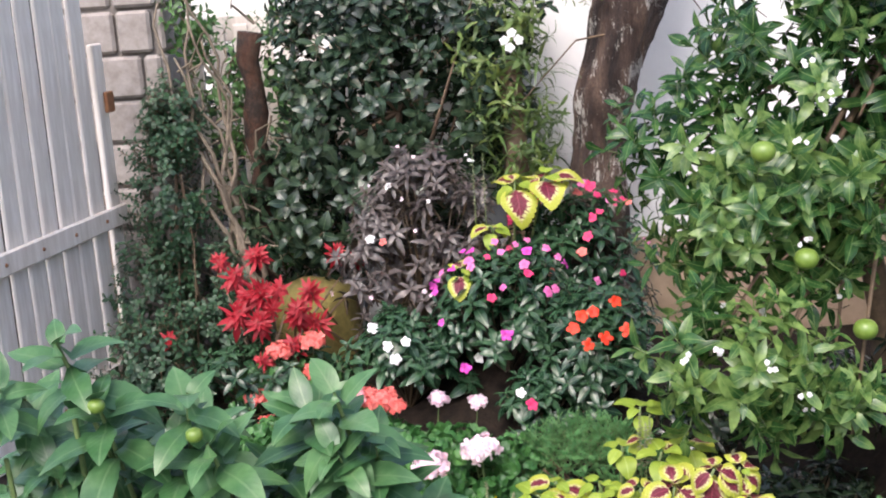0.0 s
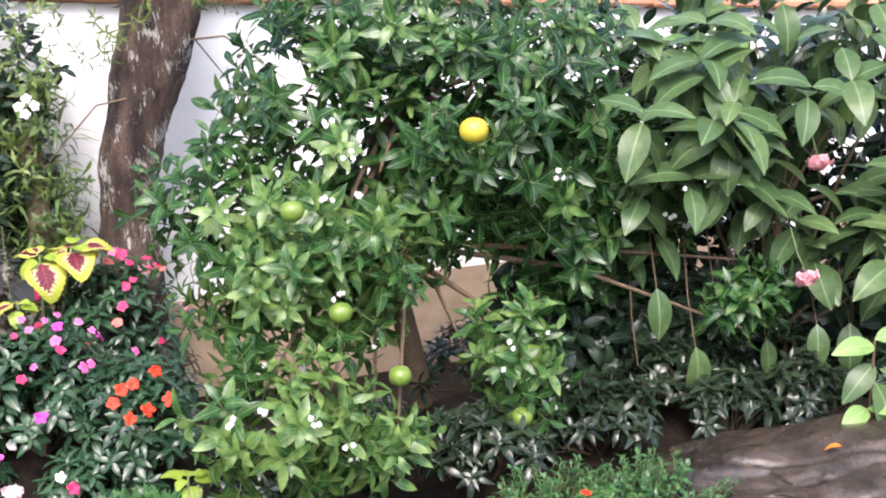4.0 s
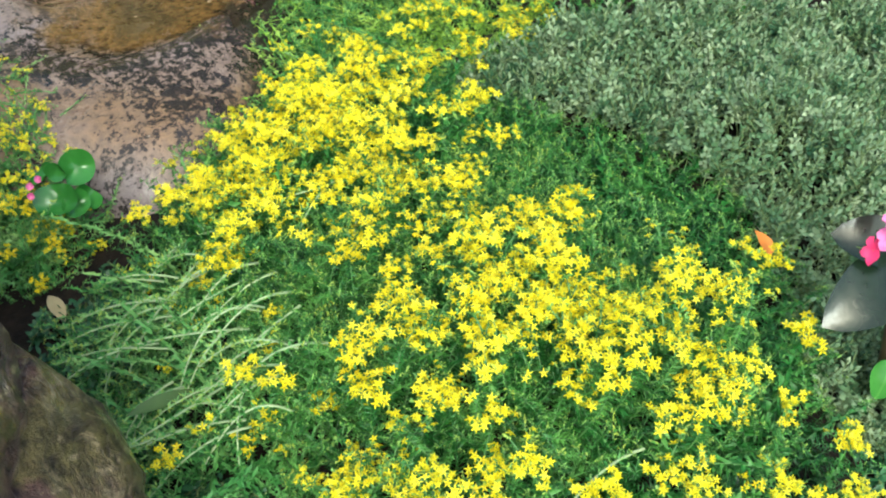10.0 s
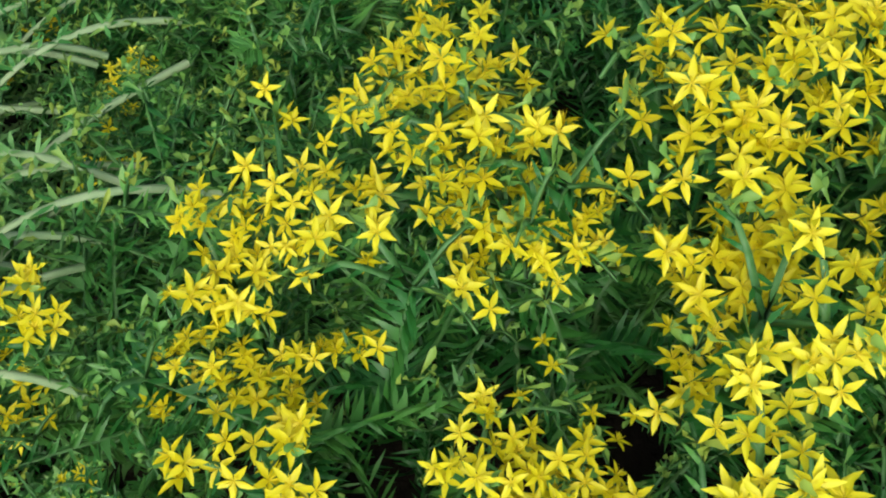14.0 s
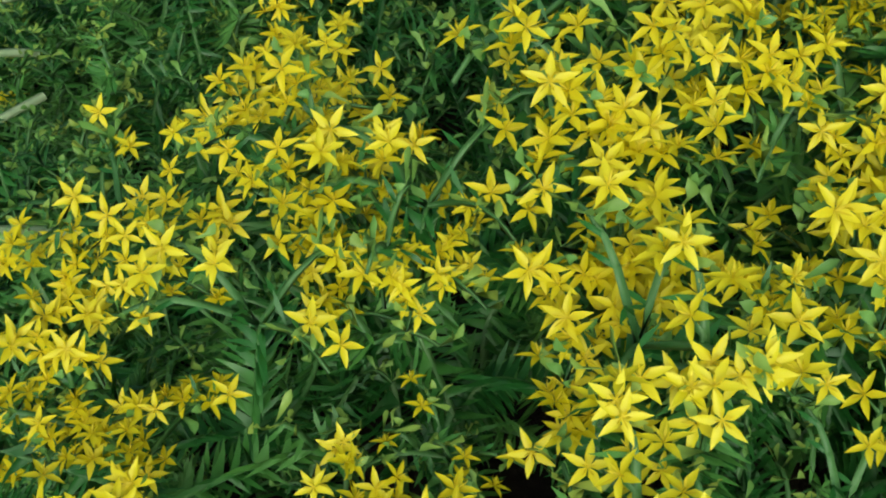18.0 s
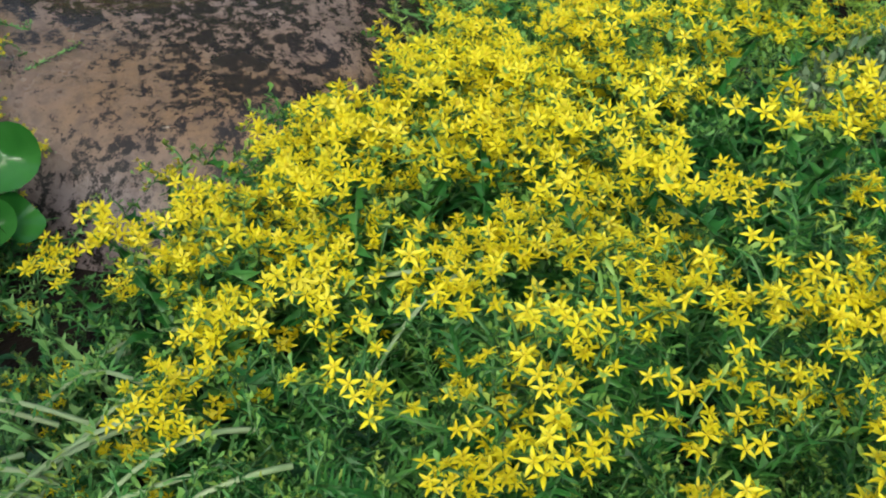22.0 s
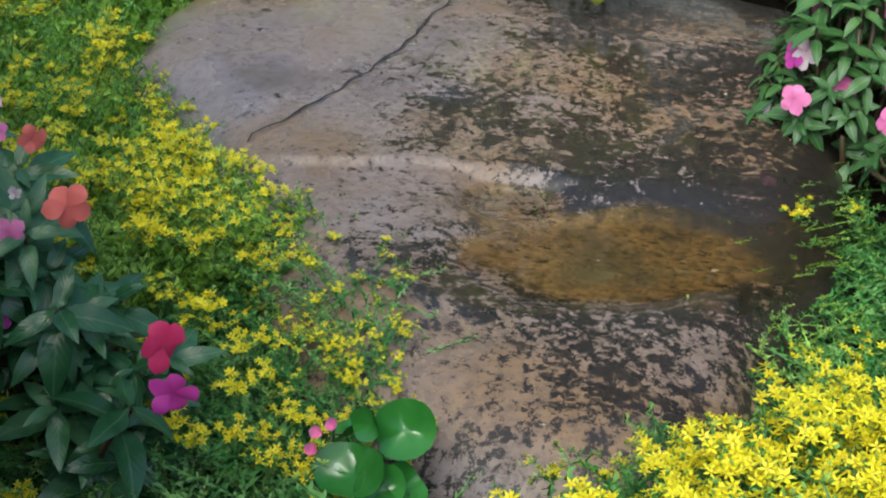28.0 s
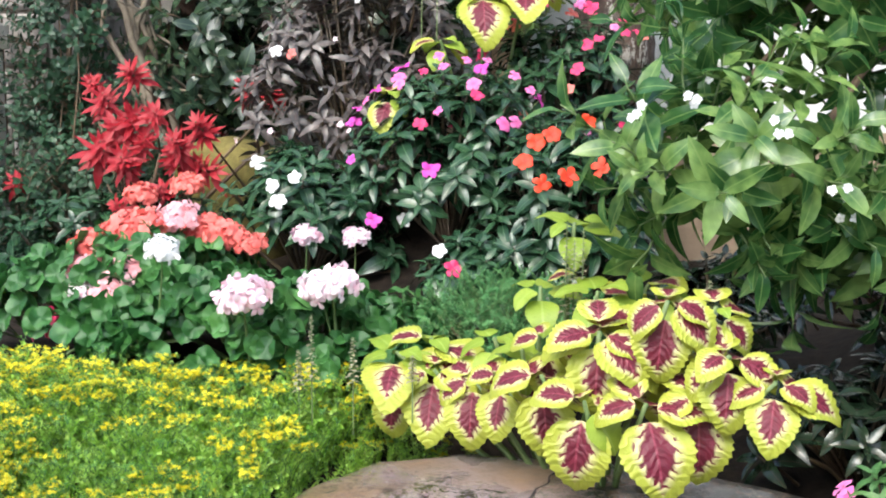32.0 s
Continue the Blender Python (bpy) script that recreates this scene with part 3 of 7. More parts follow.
def joined(name, kits, places):
    """One mesh of many placed kits, which share their list of materials."""
    arr = []
    for k in kits:
        arr.append((np.array([tuple(v) for v in k.v], "f"), np.array([len(f) for f in k.f], "i"), np.array([i for f in k.f for i in f], "i"), np.array(k.m, "i"), np.array(k.u, "f")))
    V, T, I, Mi, U, at = [], [], [], [], [], 0
    for M, w in places:
        v, t, i, m, u = arr[w]
        A = np.array(M, "f")
        V.append(v @ A[:3, :3].T + A[:3, 3])
        T.append(t), I.append(i + at), Mi.append(m), U.append(u)
        at += len(v)
    V, T, I, Mi, U = (np.concatenate(a) for a in (V, T, I, Mi, U))
    me = bpy.data.meshes.new(name)
    me.vertices.add(len(V))
    me.vertices.foreach_set("co", V.ravel())
    me.loops.add(len(I))
    me.loops.foreach_set("vertex_index", I)
    me.polygons.add(len(T))
    me.polygons.foreach_set("loop_start", np.r_[0, np.cumsum(T)[:-1]].astype("i"))
    me.polygons.foreach_set("loop_total", T)
    for m in kits[0].mats:
        me.materials.append(m)
    me.polygons.foreach_set("material_index", Mi)
    me.polygons.foreach_set("use_smooth", np.ones(len(T), bool))
    me.uv_layers.new(name="uv").data.foreach_set("uv", U.ravel())
    me.update()
    me.validate()
    return me


WM = {}


def thing(name, label, category, at=(0, 0, 0), group="", kind=""):
    ob = tagged(new(name), label, category, group, kind)
    ob.empty_display_size = 0.05
    ob.location = at
    WM[ob.name] = Matrix.Translation(at)
    return ob


def part(name, mesh, parent, label="", M=None, kind=""):
    """A mesh under a thing (or part), placed by a world matrix M."""
    if isinstance(mesh, Kit):
        mesh = mesh.mesh(name)
    ob = new(name, mesh)
    ob.parent = parent
    ob.matrix_parent_inverse = WM[parent.name].inverted()
    WM[ob.name] = M or Matrix()
    ob.matrix_basis = M or Matrix()
    return tagged(ob, label, kind=kind)


def strew(parent, name, kits, places, cap=300, near=None, label="", rest=None):
    """Places kits as parts of their own, up to cap of them nearest to a place; the rest as one mesh of stuff."""
    if near is not None:
        places = sorted(places, key=lambda p: (p[0].translation - Vector(near)).length)
    for k in kits:
        if not hasattr(k, "made"):
            k.mesh(name)
    for M, w in places[:cap]:
        part(name, kits[w].made, parent, label, M)
    if len(places) > cap:
        part(rest or name + "_mass", joined(rest or name, kits, places[cap:]), parent, kind="stuff")


rnd = random.Random(7)


def R(a, b):
    return rnd.uniform(a, b)


def facing(p, normal, spin=None, scale=1.0):
    """A pose at p whose z points along normal."""
    q = Vector(normal).to_track_quat("Z", "Y").to_matrix().to_4x4()
    return Matrix.Translation(p) @ q @ Matrix.Rotation(R(0, 6.283) if spin is None else spin, 4, "Z") @ Matrix.Scale(scale, 4)


def out_leaf(angle, rise, at=(0, 0, 0)):
    """A leaf's frame on a stalk: it points outwards at angle, raised by rise radians."""
    return Matrix.Translation(at) @ Matrix.Rotation(angle, 4, "Z") @ Matrix.Rotation(rise, 4, "X")


def smooth(a, b, x):
    t = np.clip((x - a) / (b - a), 0, 1)
    return t * t * (3 - 2 * t)


def ground_z(x, y):
    x, y = np.asarray(x, float), np.asarray(y, float)
    z = 0.24 * np.exp(-(((x - 0.85) / 0.5) ** 2) - ((y - 1.45) / np.where(y > 1.45, 0.68, 0.55)) ** 2)
    z = z + 0.20 * smooth(0.95, 1.35, x) * smooth(1.3, 1.7, y) * (1 - smooth(4.0, 5.0, y))
    z = z + 0.22 * smooth(0.85, 1.5, x) * smooth(2.25, 3.2, y) * (1 - smooth(4.0, 5.0, y))
    z = z + 0.16 * smooth(3.5, 4.2, y) + 0.35 * np.exp(-((x / 0.55) ** 2) - ((y - 5.05) / 0.45) ** 2)
    z = z + 0.12 * np.exp(-(((x - 0.85) / 0.55) ** 2) - ((y - 1.55) / np.where(y > 1.55, 0.58, 0.5)) ** 2)
    z = z + 0.08 * np.exp(-(((x - 1.08) / 0.20) ** 2) - ((y - 2.0) / 0.13) ** 2)
    z = z + 0.13 * smooth(3.0, 3.55, y) * (1 - smooth(3.8, 4.4, y)) * (1 - smooth(-0.15, 0.22, x))
    z = z + 0.012 * np.sin(7 * x + 2 * y) * np.cos(5 * y - x)
    return z - 0.02


def gz(x, y):
    return float(ground_z(x, y))


def crown(mat, root, tips, radii, lift=0.05, n=4):
    """Stems that fork from one root to many tips, as one piece."""
    k, first = Kit([mat]), None
    for p in tips:
        p = Vector(p)
        mid = Vector(root).lerp(p, 0.5) + Vector((R(-0.02, 0.02), R(-0.02, 0.02), lift))
        k.tube([root, mid, p], radii, 0, n, True, start=first)
        first = k.rings[0]
    return k


# ---- ground ----
def spread(lo, hi, n, near, far):
    """Steps that are fine between lo and hi and grow out to far."""
    mid = list(np.linspace(lo, hi, n))
    outs = list(np.geomspace(near, far, 22))
    return np.array([lo - d for d in outs[::-1]] + mid + [hi + d for d in outs])


xs, ys = spread(-3, 4, 110, 0.2, 60), spread(-1, 7, 130, 0.2, 60)
gx, gy = np.meshgrid(xs, ys)
g_me = bpy.data.meshes.new("ground")
nx = len(xs)
g_me.from_pydata(np.stack([gx, gy, ground_z(gx, gy)], -1).reshape(-1, 3).tolist(), [], [(j * nx + i, j * nx + i + 1, (j + 1) * nx + i + 1, (j + 1) * nx + i) for j in range(len(ys) - 1) for i in range(nx - 1)])
g_me.materials.append(M_SOIL)
g_me.polygons.foreach_set("use_smooth", [True] * len(g_me.polygons))
tagged(new("ground", g_me), "dark damp garden soil under the planting", "ground", kind="structure")


# ---- box pieces ----
def box_into(k, lo, hi, mat=0, M=None, bevel=0.0):
    """A box with a slightly bevelled outline between two corners."""
    bm = bmesh.new()
    bmesh.ops.create_cube(bm, size=1)
    c, d = [(a + b) / 2 for a, b in zip(lo, hi)], [b - a for a, b in zip(lo, hi)]
    for v in bm.verts:
        v.co = Vector((v.co.x * d[0] + c[0], v.co.y * d[1] + c[1], v.co.z * d[2] + c[2]))
    if bevel:
        bmesh.ops.bevel(bm, geom=bm.edges[:], offset=bevel, segments=1, affect="EDGES")
    n = len(k.v)
    M = M or Matrix()
    k.v += [M @ v.co for v in bm.verts]
    bm.verts.index_update()
    for f in bm.faces:
        k.face([v.index + n for v in f.verts], mat, [(0, 0)] * len(f.verts))
    bm.free()
    return k


def flat(me):
    me.polygons.foreach_set("use_smooth", [False] * len(me.polygons))
    return me


def box_part(name, lo, hi, mat, parent, bevel=0.004, M=None, label=""):
    k = box_into(Kit([mat]), lo, hi, 0, None, bevel)
    return part(name, flat(k.mesh(name)), parent, label, M)


# ---- garden wall with a tiled coping ----
WALL_Y = 5.75
wall = thing("wall_north", "white rendered garden wall with terracotta coping", "wall", (2.5, WALL_Y, 0), kind="structure")
SLOPE = Matrix.Translation((0.5, 0, 1.985)) @ Matrix.Rotation(0.06, 4, "Y") @ Matrix.Translation((-0.5, 0, -1.88))
box_part("wall_body", (-0.58, WALL_Y, -0.6), (9.0, WALL_Y + 0.18, 1.88), M_WALL, wall, 0.004, SLOPE)
# plain tan strip over the foot of the white wall, with a straight top
box_part("wall_foot", (-0.58, WALL_Y - 0.012, -0.1), (9.0, WALL_Y - 0.002, 0.62), M_WALLFOOT, wall, 0.0, label="tan lower band of render")
tile_kit = box_into(Kit([M_TILE]), (-0.15, -0.07, 0), (0.15, 0.25, 0.045), 0, None, 0.012)
flat(tile_kit.mesh("coping_tile"))
for i in range(31):
    part("coping_tile", tile_kit.made, wall, M=SLOPE @ Matrix.Translation((-0.43 + 0.306 * i, WALL_Y, 1.884 + R(-0.004, 0.004))) @ Matrix.Rotation(R(-0.02, 0.02), 4, "Z") @ Matrix.Rotation(-0.06, 4, "X"))

# houses beyond the wall, far off
house = thing("house", "pale distant house with red window frames", "house", (5.5, 15, 0))
box_part("house_wall", (3.5, 15, -0.1), (8.6, 19, 6.0), M_WALL, house)
for wx in (4.6, 6.4):
    w = box_part("window", (wx, 14.97, 2.2), (wx + 1.1, 14.995, 3.5), M_RUST, house, 0.0)
    for a, b in ((0, 0.09), (0.5, 0.58), (1.01, 1.1)):
        part("window_frame", flat(box_into(Kit([plain_material("red_paint", (0.35, 0.03, 0.02), (0.45, 0.05, 0.04))]), (wx + a, 14.93, 2.2), (wx + b, 14.97, 3.5)).mesh("window_frame")), w)
house2 = thing("house", "pale distant house behind the garden wall", "house", (0.5, 16, 0))
box_part("house_wall", (-4.5, 16, -0.1), (3.0, 20, 5.5), plain_material("cream_render", (0.70, 0.67, 0.61), (0.78, 0.75, 0.69), 0.85), house2)

box_part("roof", (-4.9, 15.6, 5.5), (3.4, 20.4, 5.75), M_TILE, house2, 0.05)
box_part("roof", (3.1, 14.6, 6.0), (9.0, 19.4, 6.25), M_TILE, house, 0.05)

# ---- gate, stone pillar and picket fence ----
GA, GB = Vector((-1.98, 4.35)), Vector((-1.76, 5.42))
gdir = (GB - GA).normalized()
gM = Matrix.Translation((GA.x, GA.y, 0)) @ Matrix.Rotation(math.atan2(gdir.y, gdir.x), 4, "Z")
gate = thing("gate", "white painted wooden picket gate, weathered at the bottom", "gate", (GA.x, GA.y, 0))
glen = (GB - GA).length
box_part("rail", (-0.4, -0.066, 0.20), (glen + 0.02, -0.038, 0.29), M_PAINT, gate, 0.006, gM)
box_part("rail", (-0.4, -0.066, 0.88), (glen + 0.02, -0.042, 0.97), M_PAINT, gate, 0.006, gM)
picket = box_into(Kit([M_PAINT]), (-0.055, -0.035, 0.03), (0.055, -0.018, 2.0), 0, None, 0.006)
flat(picket.mesh("picket"))
for i in range(8):
    part("picket", picket.made, gate, M=gM @ Matrix.Translation((0.02 + i * 0.128, 0, R(-0.01, 0.01))) @ Matrix.Rotation(R(-0.008, 0.008), 4, "Y"))
for bz in (0.245, 0.925):
    for bx in (0.15, 0.41, 0.66, 0.92):
        part("bolt", Kit([M_RUST]).tube([(bx, -0.064, bz), (bx, -0.071, bz)], [0.009, 0.008], 0, 8), gate, "small rusty bolt head", gM)
box_part("stile", (glen - 0.075, -0.037, 0.03), (glen + 0.015, -0.01, 1.68), M_PAINT, gate, 0.006, gM)
box_part("post", (glen + 0.02, 0.0, 0.0), (glen + 0.07, 0.06, 1.0), M_TWIG, gate, 0.006, gM, "bare brown timber post")
box_part("latch", (glen - 0.03, -0.06, 1.38), (glen + 0.03, -0.04, 1.47), M_RUST, gate, 0.004, gM, "small rusty metal latch")

pillar = thing("pillar", "gate pillar of rough grey stone blocks", "pillar", (-1.70, 5.75, 0))
box_part("core", (-2.02, 5.60, -0.05), (-1.51, 6.05, 2.4), M_MORTAR, pillar)
for c in range(12):
    z0, x0 = 0.02 + c * 0.2, -2.035
    while x0 < -1.51:
        wd = min(R(0.16, 0.27), -1.495 - x0)
        if wd > 0.06:
            b = box_part("block", (x0, 5.575, z0), (x0 + wd - 0.014, 5.62, z0 + 0.186), M_BLOCK, pillar, 0.014, Matrix.Translation((0, R(-0.012, 0.006), 0)))
        x0 += wd
    for k in range(2):
        box_part("block", (-1.525, 5.60 + 0.225 * k, z0), (-1.485, 5.60 + 0.225 * k + 0.21, z0 + 0.186), M_BLOCK, pillar, 0.014)

fence = thing("picket_fence", "white picket fence behind the shrubs", "fence", (-1.0, 6.05, 0))
fk = box_into(Kit([M_PAINT]), (-0.035, -0.01, 0.05), (0.035, 0.01, 1.72), 0, None, 0.005)
flat(fk.mesh("picket"))
for i in range(10):
    part("picket", fk.made, fence, M=Matrix.Translation((-1.46 + i * 0.115, 6.03, R(-0.02, 0.02))))
box_part("rail", (-1.5, 6.045, 1.62), (-0.4, 6.08, 1.74), M_PAINT, fence)
box_part("rail", (-1.5, 6.045, 0.6), (-0.4, 6.08, 0.7), M_PAINT, fence)
box_part("rail", (-1.5, 6.045, 1.15), (-0.4, 6.08, 1.22), M_PAINT, fence)


# ---- stones ----
def rock(name, label, at, radii, mat, seed, rough=0.22, sub=5, spin=0.0, squash=2.4, facets=0):
    """A stone: a rounded block under noise; facets: how many broken faces are cut into it."""
    pick = random.Random(int(seed * 10))
    cuts = [(Vector((pick.gauss(0, 1), pick.gauss(0, 1), pick.gauss(0, 0.8))).normalized(), pick.uniform(0.84, 1.02)) for _ in range(facets)]
    bm = bmesh.new()
    bmesh.ops.create_icosphere(bm, subdivisions=sub, radius=1)
    for v in bm.verts:
        c = v.co.copy()
        e = sum(abs(q) ** squash for q in c) ** (-1 / squash)
        for way, d in cuts:
            f = c.dot(way)
            if f > 0.3:
                e = min(e, d / f)
        c = c * e
        n1 = noise.noise(c * 0.9 + Vector((seed, 0, 0)))
        n2 = noise.noise(c * 2.2 + Vector((0, seed, 0)))
        n3 = noise.noise(c * 6.0 + Vector((0, 0, seed)))
        n4 = noise.noise(c * 15.0 + Vector((seed, 0, seed)))
        ridge = 1 - abs(noise.noise(c * 1.5 + Vector((seed, seed, 0))))
        crease = 1 - abs(noise.noise(c * 3.1 + Vector((0, seed, seed))))
        c = c * (1 + rough * n1 + rough * 0.5 * n2 + rough * 0.25 * n3 + rough * 0.10 * n4 + rough * 0.35 * (ridge - 0.8) - rough * 0.30 * max(0, crease - 0.86) / 0.14)
        v.co = Vector((c.x * radii[0], c.y * radii[1], c.z * radii[2]))
    me = bpy.data.meshes.new(name)
    bm.to_mesh(me)
    bm.free()
    me.materials.append(mat)
    me.polygons.foreach_set("use_smooth", [True] * len(me.polygons))
    ob = tagged(new(name, me), label, "rock")
    ob.matrix_world = Matrix.Translation(at) @ Matrix.Rotation(spin, 4, "Z")
    return ob


rock("boulder", "large wet brown boulder with a glossy purple sheen", (-0.08, 1.37, 0.35), (0.455, 0.41, 0.52), M_BOULDER, 3.1, 0.13, 6, facets=16)
rock("boulder", "wet brown boulder with dark ridges beside the slab", (-0.175, 1.85, 0.40), (0.33, 0.18, 0.54), M_BOULDER, 8.4, 0.12, 6, facets=16)
rock("ledge_stone", "broad flat brown stone ledge under the shrub", (2.40, 3.10, 0.395), (0.70, 0.36, 0.145), M_LEDGE, 5.5, 0.24, 6, squash=3.5, facets=14)
rock("ledge_stone", "dark low stone under the flower bank", (1.76, 2.22, 0.10), (0.74, 0.15, 0.12), M_LEDGE, 6.5, 0.16, 6, facets=12)

# the flat cracked slab with its shallow basin
SLAB = [(-0.17, 2.98), (-0.18, 3.16), (-0.12, 3.36), (-0.02, 3.52), (0.15, 3.62), (0.60, 3.62), (0.98, 3.45), (0.94, 3.0), (0.86, 2.62), (0.76, 2.32), (0.66, 2.10), (0.47, 2.11), (0.28, 2.24), (0.18, 2.50), (-0.02, 2.80)]
CRACK = [(0.385, 3.46), (0.36, 3.40), (0.34, 3.34), (0.30, 3.19), (0.282, 3.10), (0.27, 3.06), (0.21, 2.925), (0.19, 2.88), (0.11, 2.74)]


def seg_far(px, py, a, b):
    ax, ay, bx, by = *a, *b
    t = np.clip(((px - ax) * (bx - ax) + (py - ay) * (by - ay)) / ((bx - ax) ** 2 + (by - ay) ** 2), 0, 1)
    return np.hypot(px - ax - t * (bx - ax), py - ay - t * (by - ay))


def poly_depth(px, py, poly):
    """How far inside (over 0) or outside a closed outline a point lies."""
    d = np.full(px.shape, 9.0)
    inside = np.zeros(px.shape, bool)
    for a, b in zip(poly, poly[1:] + poly[:1]):
        d = np.minimum(d, seg_far(px, py, a, b))
        cross = (a[1] > py) != (b[1] > py)
        inside ^= cross & (px < (b[0] - a[0]) * (py - a[1]) / (b[1] - a[1] + 1e-12) + a[0])
    return np.where(inside, d, -d)


def puddle_depth(px, py):
    """The basin in the slab: two lobes joined."""
    a = 1 - np.hypot((px - 0.60) / 0.185, (py - 2.57 - 0.25 * (px - 0.6)) / 0.12)
    b = 1 - np.hypot((px - 0.46) / 0.07, (py - 2.67) / 0.06)
    return np.maximum(a, b)


sx, sy = np.arange(-0.2, 1.06, 0.0045), np.arange(1.88, 3.68, 0.0045)
px, py = np.meshgrid(sx, sy)
wob = np.array([noise.noise(Vector((x * 3, y * 3, 0))) for x, y in zip(px.ravel(), py.ravel())]).reshape(px.shape)
wob2 = np.array([noise.noise(Vector((x * 14, y * 14, 4))) for x, y in zip(px.ravel(), py.ravel())]).reshape(px.shape)
inner = poly_depth(px, py, SLAB) + 0.03 * wob
edge = np.sqrt(np.clip(1 - (1 - np.clip((inner + 0.02) / 0.16, 0, 1)) ** 2, 0, 1))
pz = -0.06 + 0.185 * edge + 0.006 * wob + 0.0025 * wob2
step_y = 2.715 + 0.012 * np.sin(px * 22) + 0.03 * wob
pz += 0.009 * smooth(-0.004, 0.008, py - step_y) * (1 - smooth(0.42, 0.62, px)) + 0.02 * smooth(2.75, 3.3, py)
pz -= 0.022 * smooth(-0.25, 0.45, puddle_depth(px, py) + 0.35 * wob + 0.10 * wob2)
dk = np.full(px.shape, 9.0)
for a, b in zip(CRACK, CRACK[1:]):
    dk = np.minimum(dk, seg_far(px + 0.006 * wob2, py + 0.006 * wob2, a, b))
pz -= 0.004 * np.clip(1 - dk / 0.0045, 0, 1)
keep = inner > -0.03
cell = keep[:-1, :-1] & keep[1:, :-1] & keep[:-1, 1:] & keep[1:, 1:]
ids = np.arange(px.size).reshape(px.shape)
quads = np.stack([ids[:-1, :-1], ids[:-1, 1:], ids[1:, 1:], ids[1:, :-1]], -1)[cell]
used = np.unique(quads)
remap = np.full(px.size, -1)
remap[used] = np.arange(len(used))
s_me = bpy.data.meshes.new("stone_slab")
s_me.from_pydata(np.stack([px, py, pz], -1).reshape(-1, 3)[used].tolist(), [], remap[quads].tolist())
s_me.materials.append(M_SLAB)
s_me.polygons.foreach_set("use_smooth", [True] * len(s_me.polygons))
slab = tagged(new("stone_slab", s_me), "broad wet brown stone slab with a crack and puddle", "rock")

# a dark ribbon just above the slab paints in the shade of the crack
ck = Kit([plain_material("crack_shade", (0.008, 0.006, 0.006), (0.02, 0.015, 0.013), 0.9, 60, 0.4)])
for a_, b_ in zip(CRACK, CRACK[1:]):
    for s_ in range(12):
        q = Vector(a_).lerp(Vector(b_), s_ / 12)
        n_ = Vector((b_[1] - a_[1], a_[0] - b_[0])).normalized()
        q += n_ * 0.011 * noise.noise(Vector((q.x * 28, q.y * 28, 3)))
        hw = 0.0012 + 0.0018 * abs(noise.noise(Vector((q.x * 40, q.y * 40, 9))))
        iz = float(pz[int((q.y - 1.88) / 0.0045) - 1 : int((q.y - 1.88) / 0.0045) + 3, int((q.x + 0.2) / 0.0045) - 1 : int((q.x + 0.2) / 0.0045) + 3].max())
        ck.v += [Vector((q.x - n_.x * hw, q.y - n_.y * hw, iz + 0.001)), Vector((q.x + n_.x * hw, q.y + n_.y * hw, iz + 0.001))]
for i in range(len(ck.v) // 2 - 1):
    ck.face((2 * i, 2 * i + 1, 2 * i + 3, 2 * i + 2), 0, [(0, 0)] * 4)
WM[slab.name] = Matrix()
part("crack", ck, slab, "thin crack, its shade painted as a dark strip")

wm, wnt, wp, wo = nodes_of("still_water")
wp.inputs["Base Color"].default_value = (0.86, 0.76, 0.58, 1)
wp.inputs["Roughness"].default_value, wp.inputs["IOR"].default_value, wp.inputs["Transmission Weight"].default_value = 0.03, 1.33, 1.0
wk = (puddle_depth(px, py) > -0.35)
wc = wk[:-1, :-1] & wk[1:, :-1] & wk[:-1, 1:] & wk[1:, 1:]
wq = np.stack([ids[:-1, :-1], ids[:-1, 1:], ids[1:, 1:], ids[1:, :-1]], -1)[wc]
wu = np.unique(wq)
remap[wu] = np.arange(len(wu))
level = float(np.median(pz[(np.abs(puddle_depth(px, py)) < 0.05)])) - 0.002
w_me = bpy.data.meshes.new("puddle")
w_me.from_pydata(np.stack([px, py, np.full(px.shape, level)], -1).reshape(-1, 3)[wu].tolist(), [], remap[wq].tolist())
w_me.materials.append(wm)
puddle = tagged(new("puddle", w_me), "shallow puddle of clear rain water on the slab", "puddle")
puddle.visible_shadow = False


# ---- plant kits ----
def impatiens_shoot(mat, long=0.08, n=9, slim=1.0):
    k = Kit([mat, M_PINKSTEM])
    k.tube([(0, 0, -0.10), (0.004, 0, -0.05), (0, 0.002, -0.025), (0, 0, 0)], [0.004, 0.0035, 0.003, 0.002], 1, 4, True)
    a, rings = R(0, 6), k.rings
    for i in range(n):
        a += 2.4
        f = i / n
        L = long * (0.55 + 0.55 * f) * R(0.85, 1.15)
        k.leaf(out_leaf(a, 0.80 - 0.95 * f, (0, 0, -0.03 * f)), L, L * R(0.32, 0.42) * slim, 0, 5, 0.3, R(0.3, 0.7), 0.8, 0.9, 0.06, root=rings[3 - min(2, int(f * 2.2))] + i % 4)
    return k


def five_petals(mat, r=0.022, cup=0.0, spur=True):
    """Five broad notched petals, each a little askew, on a thin stalk."""
    k = Kit([mat, M_STEM])
    k.v.append(Vector((0, 0, 0)))
    for i in range(5):
        a = i * 1.2566 + R(-0.12, 0.12)
        k.leaf(out_leaf(a, R(-0.15, 0.5) + cup), r * R(0.85, 1.2), r * R(0.70, 0.92), 0, 6, R(-0.45, 0.15), R(0.1, 0.7), 1.35, 0.65, 0.22, root=0)
    if spur:
        k.tube([(0, 0, -0.03), (0, 0, 0.001)], [0.0012, 0.0015], 1, 3, False)
    return k


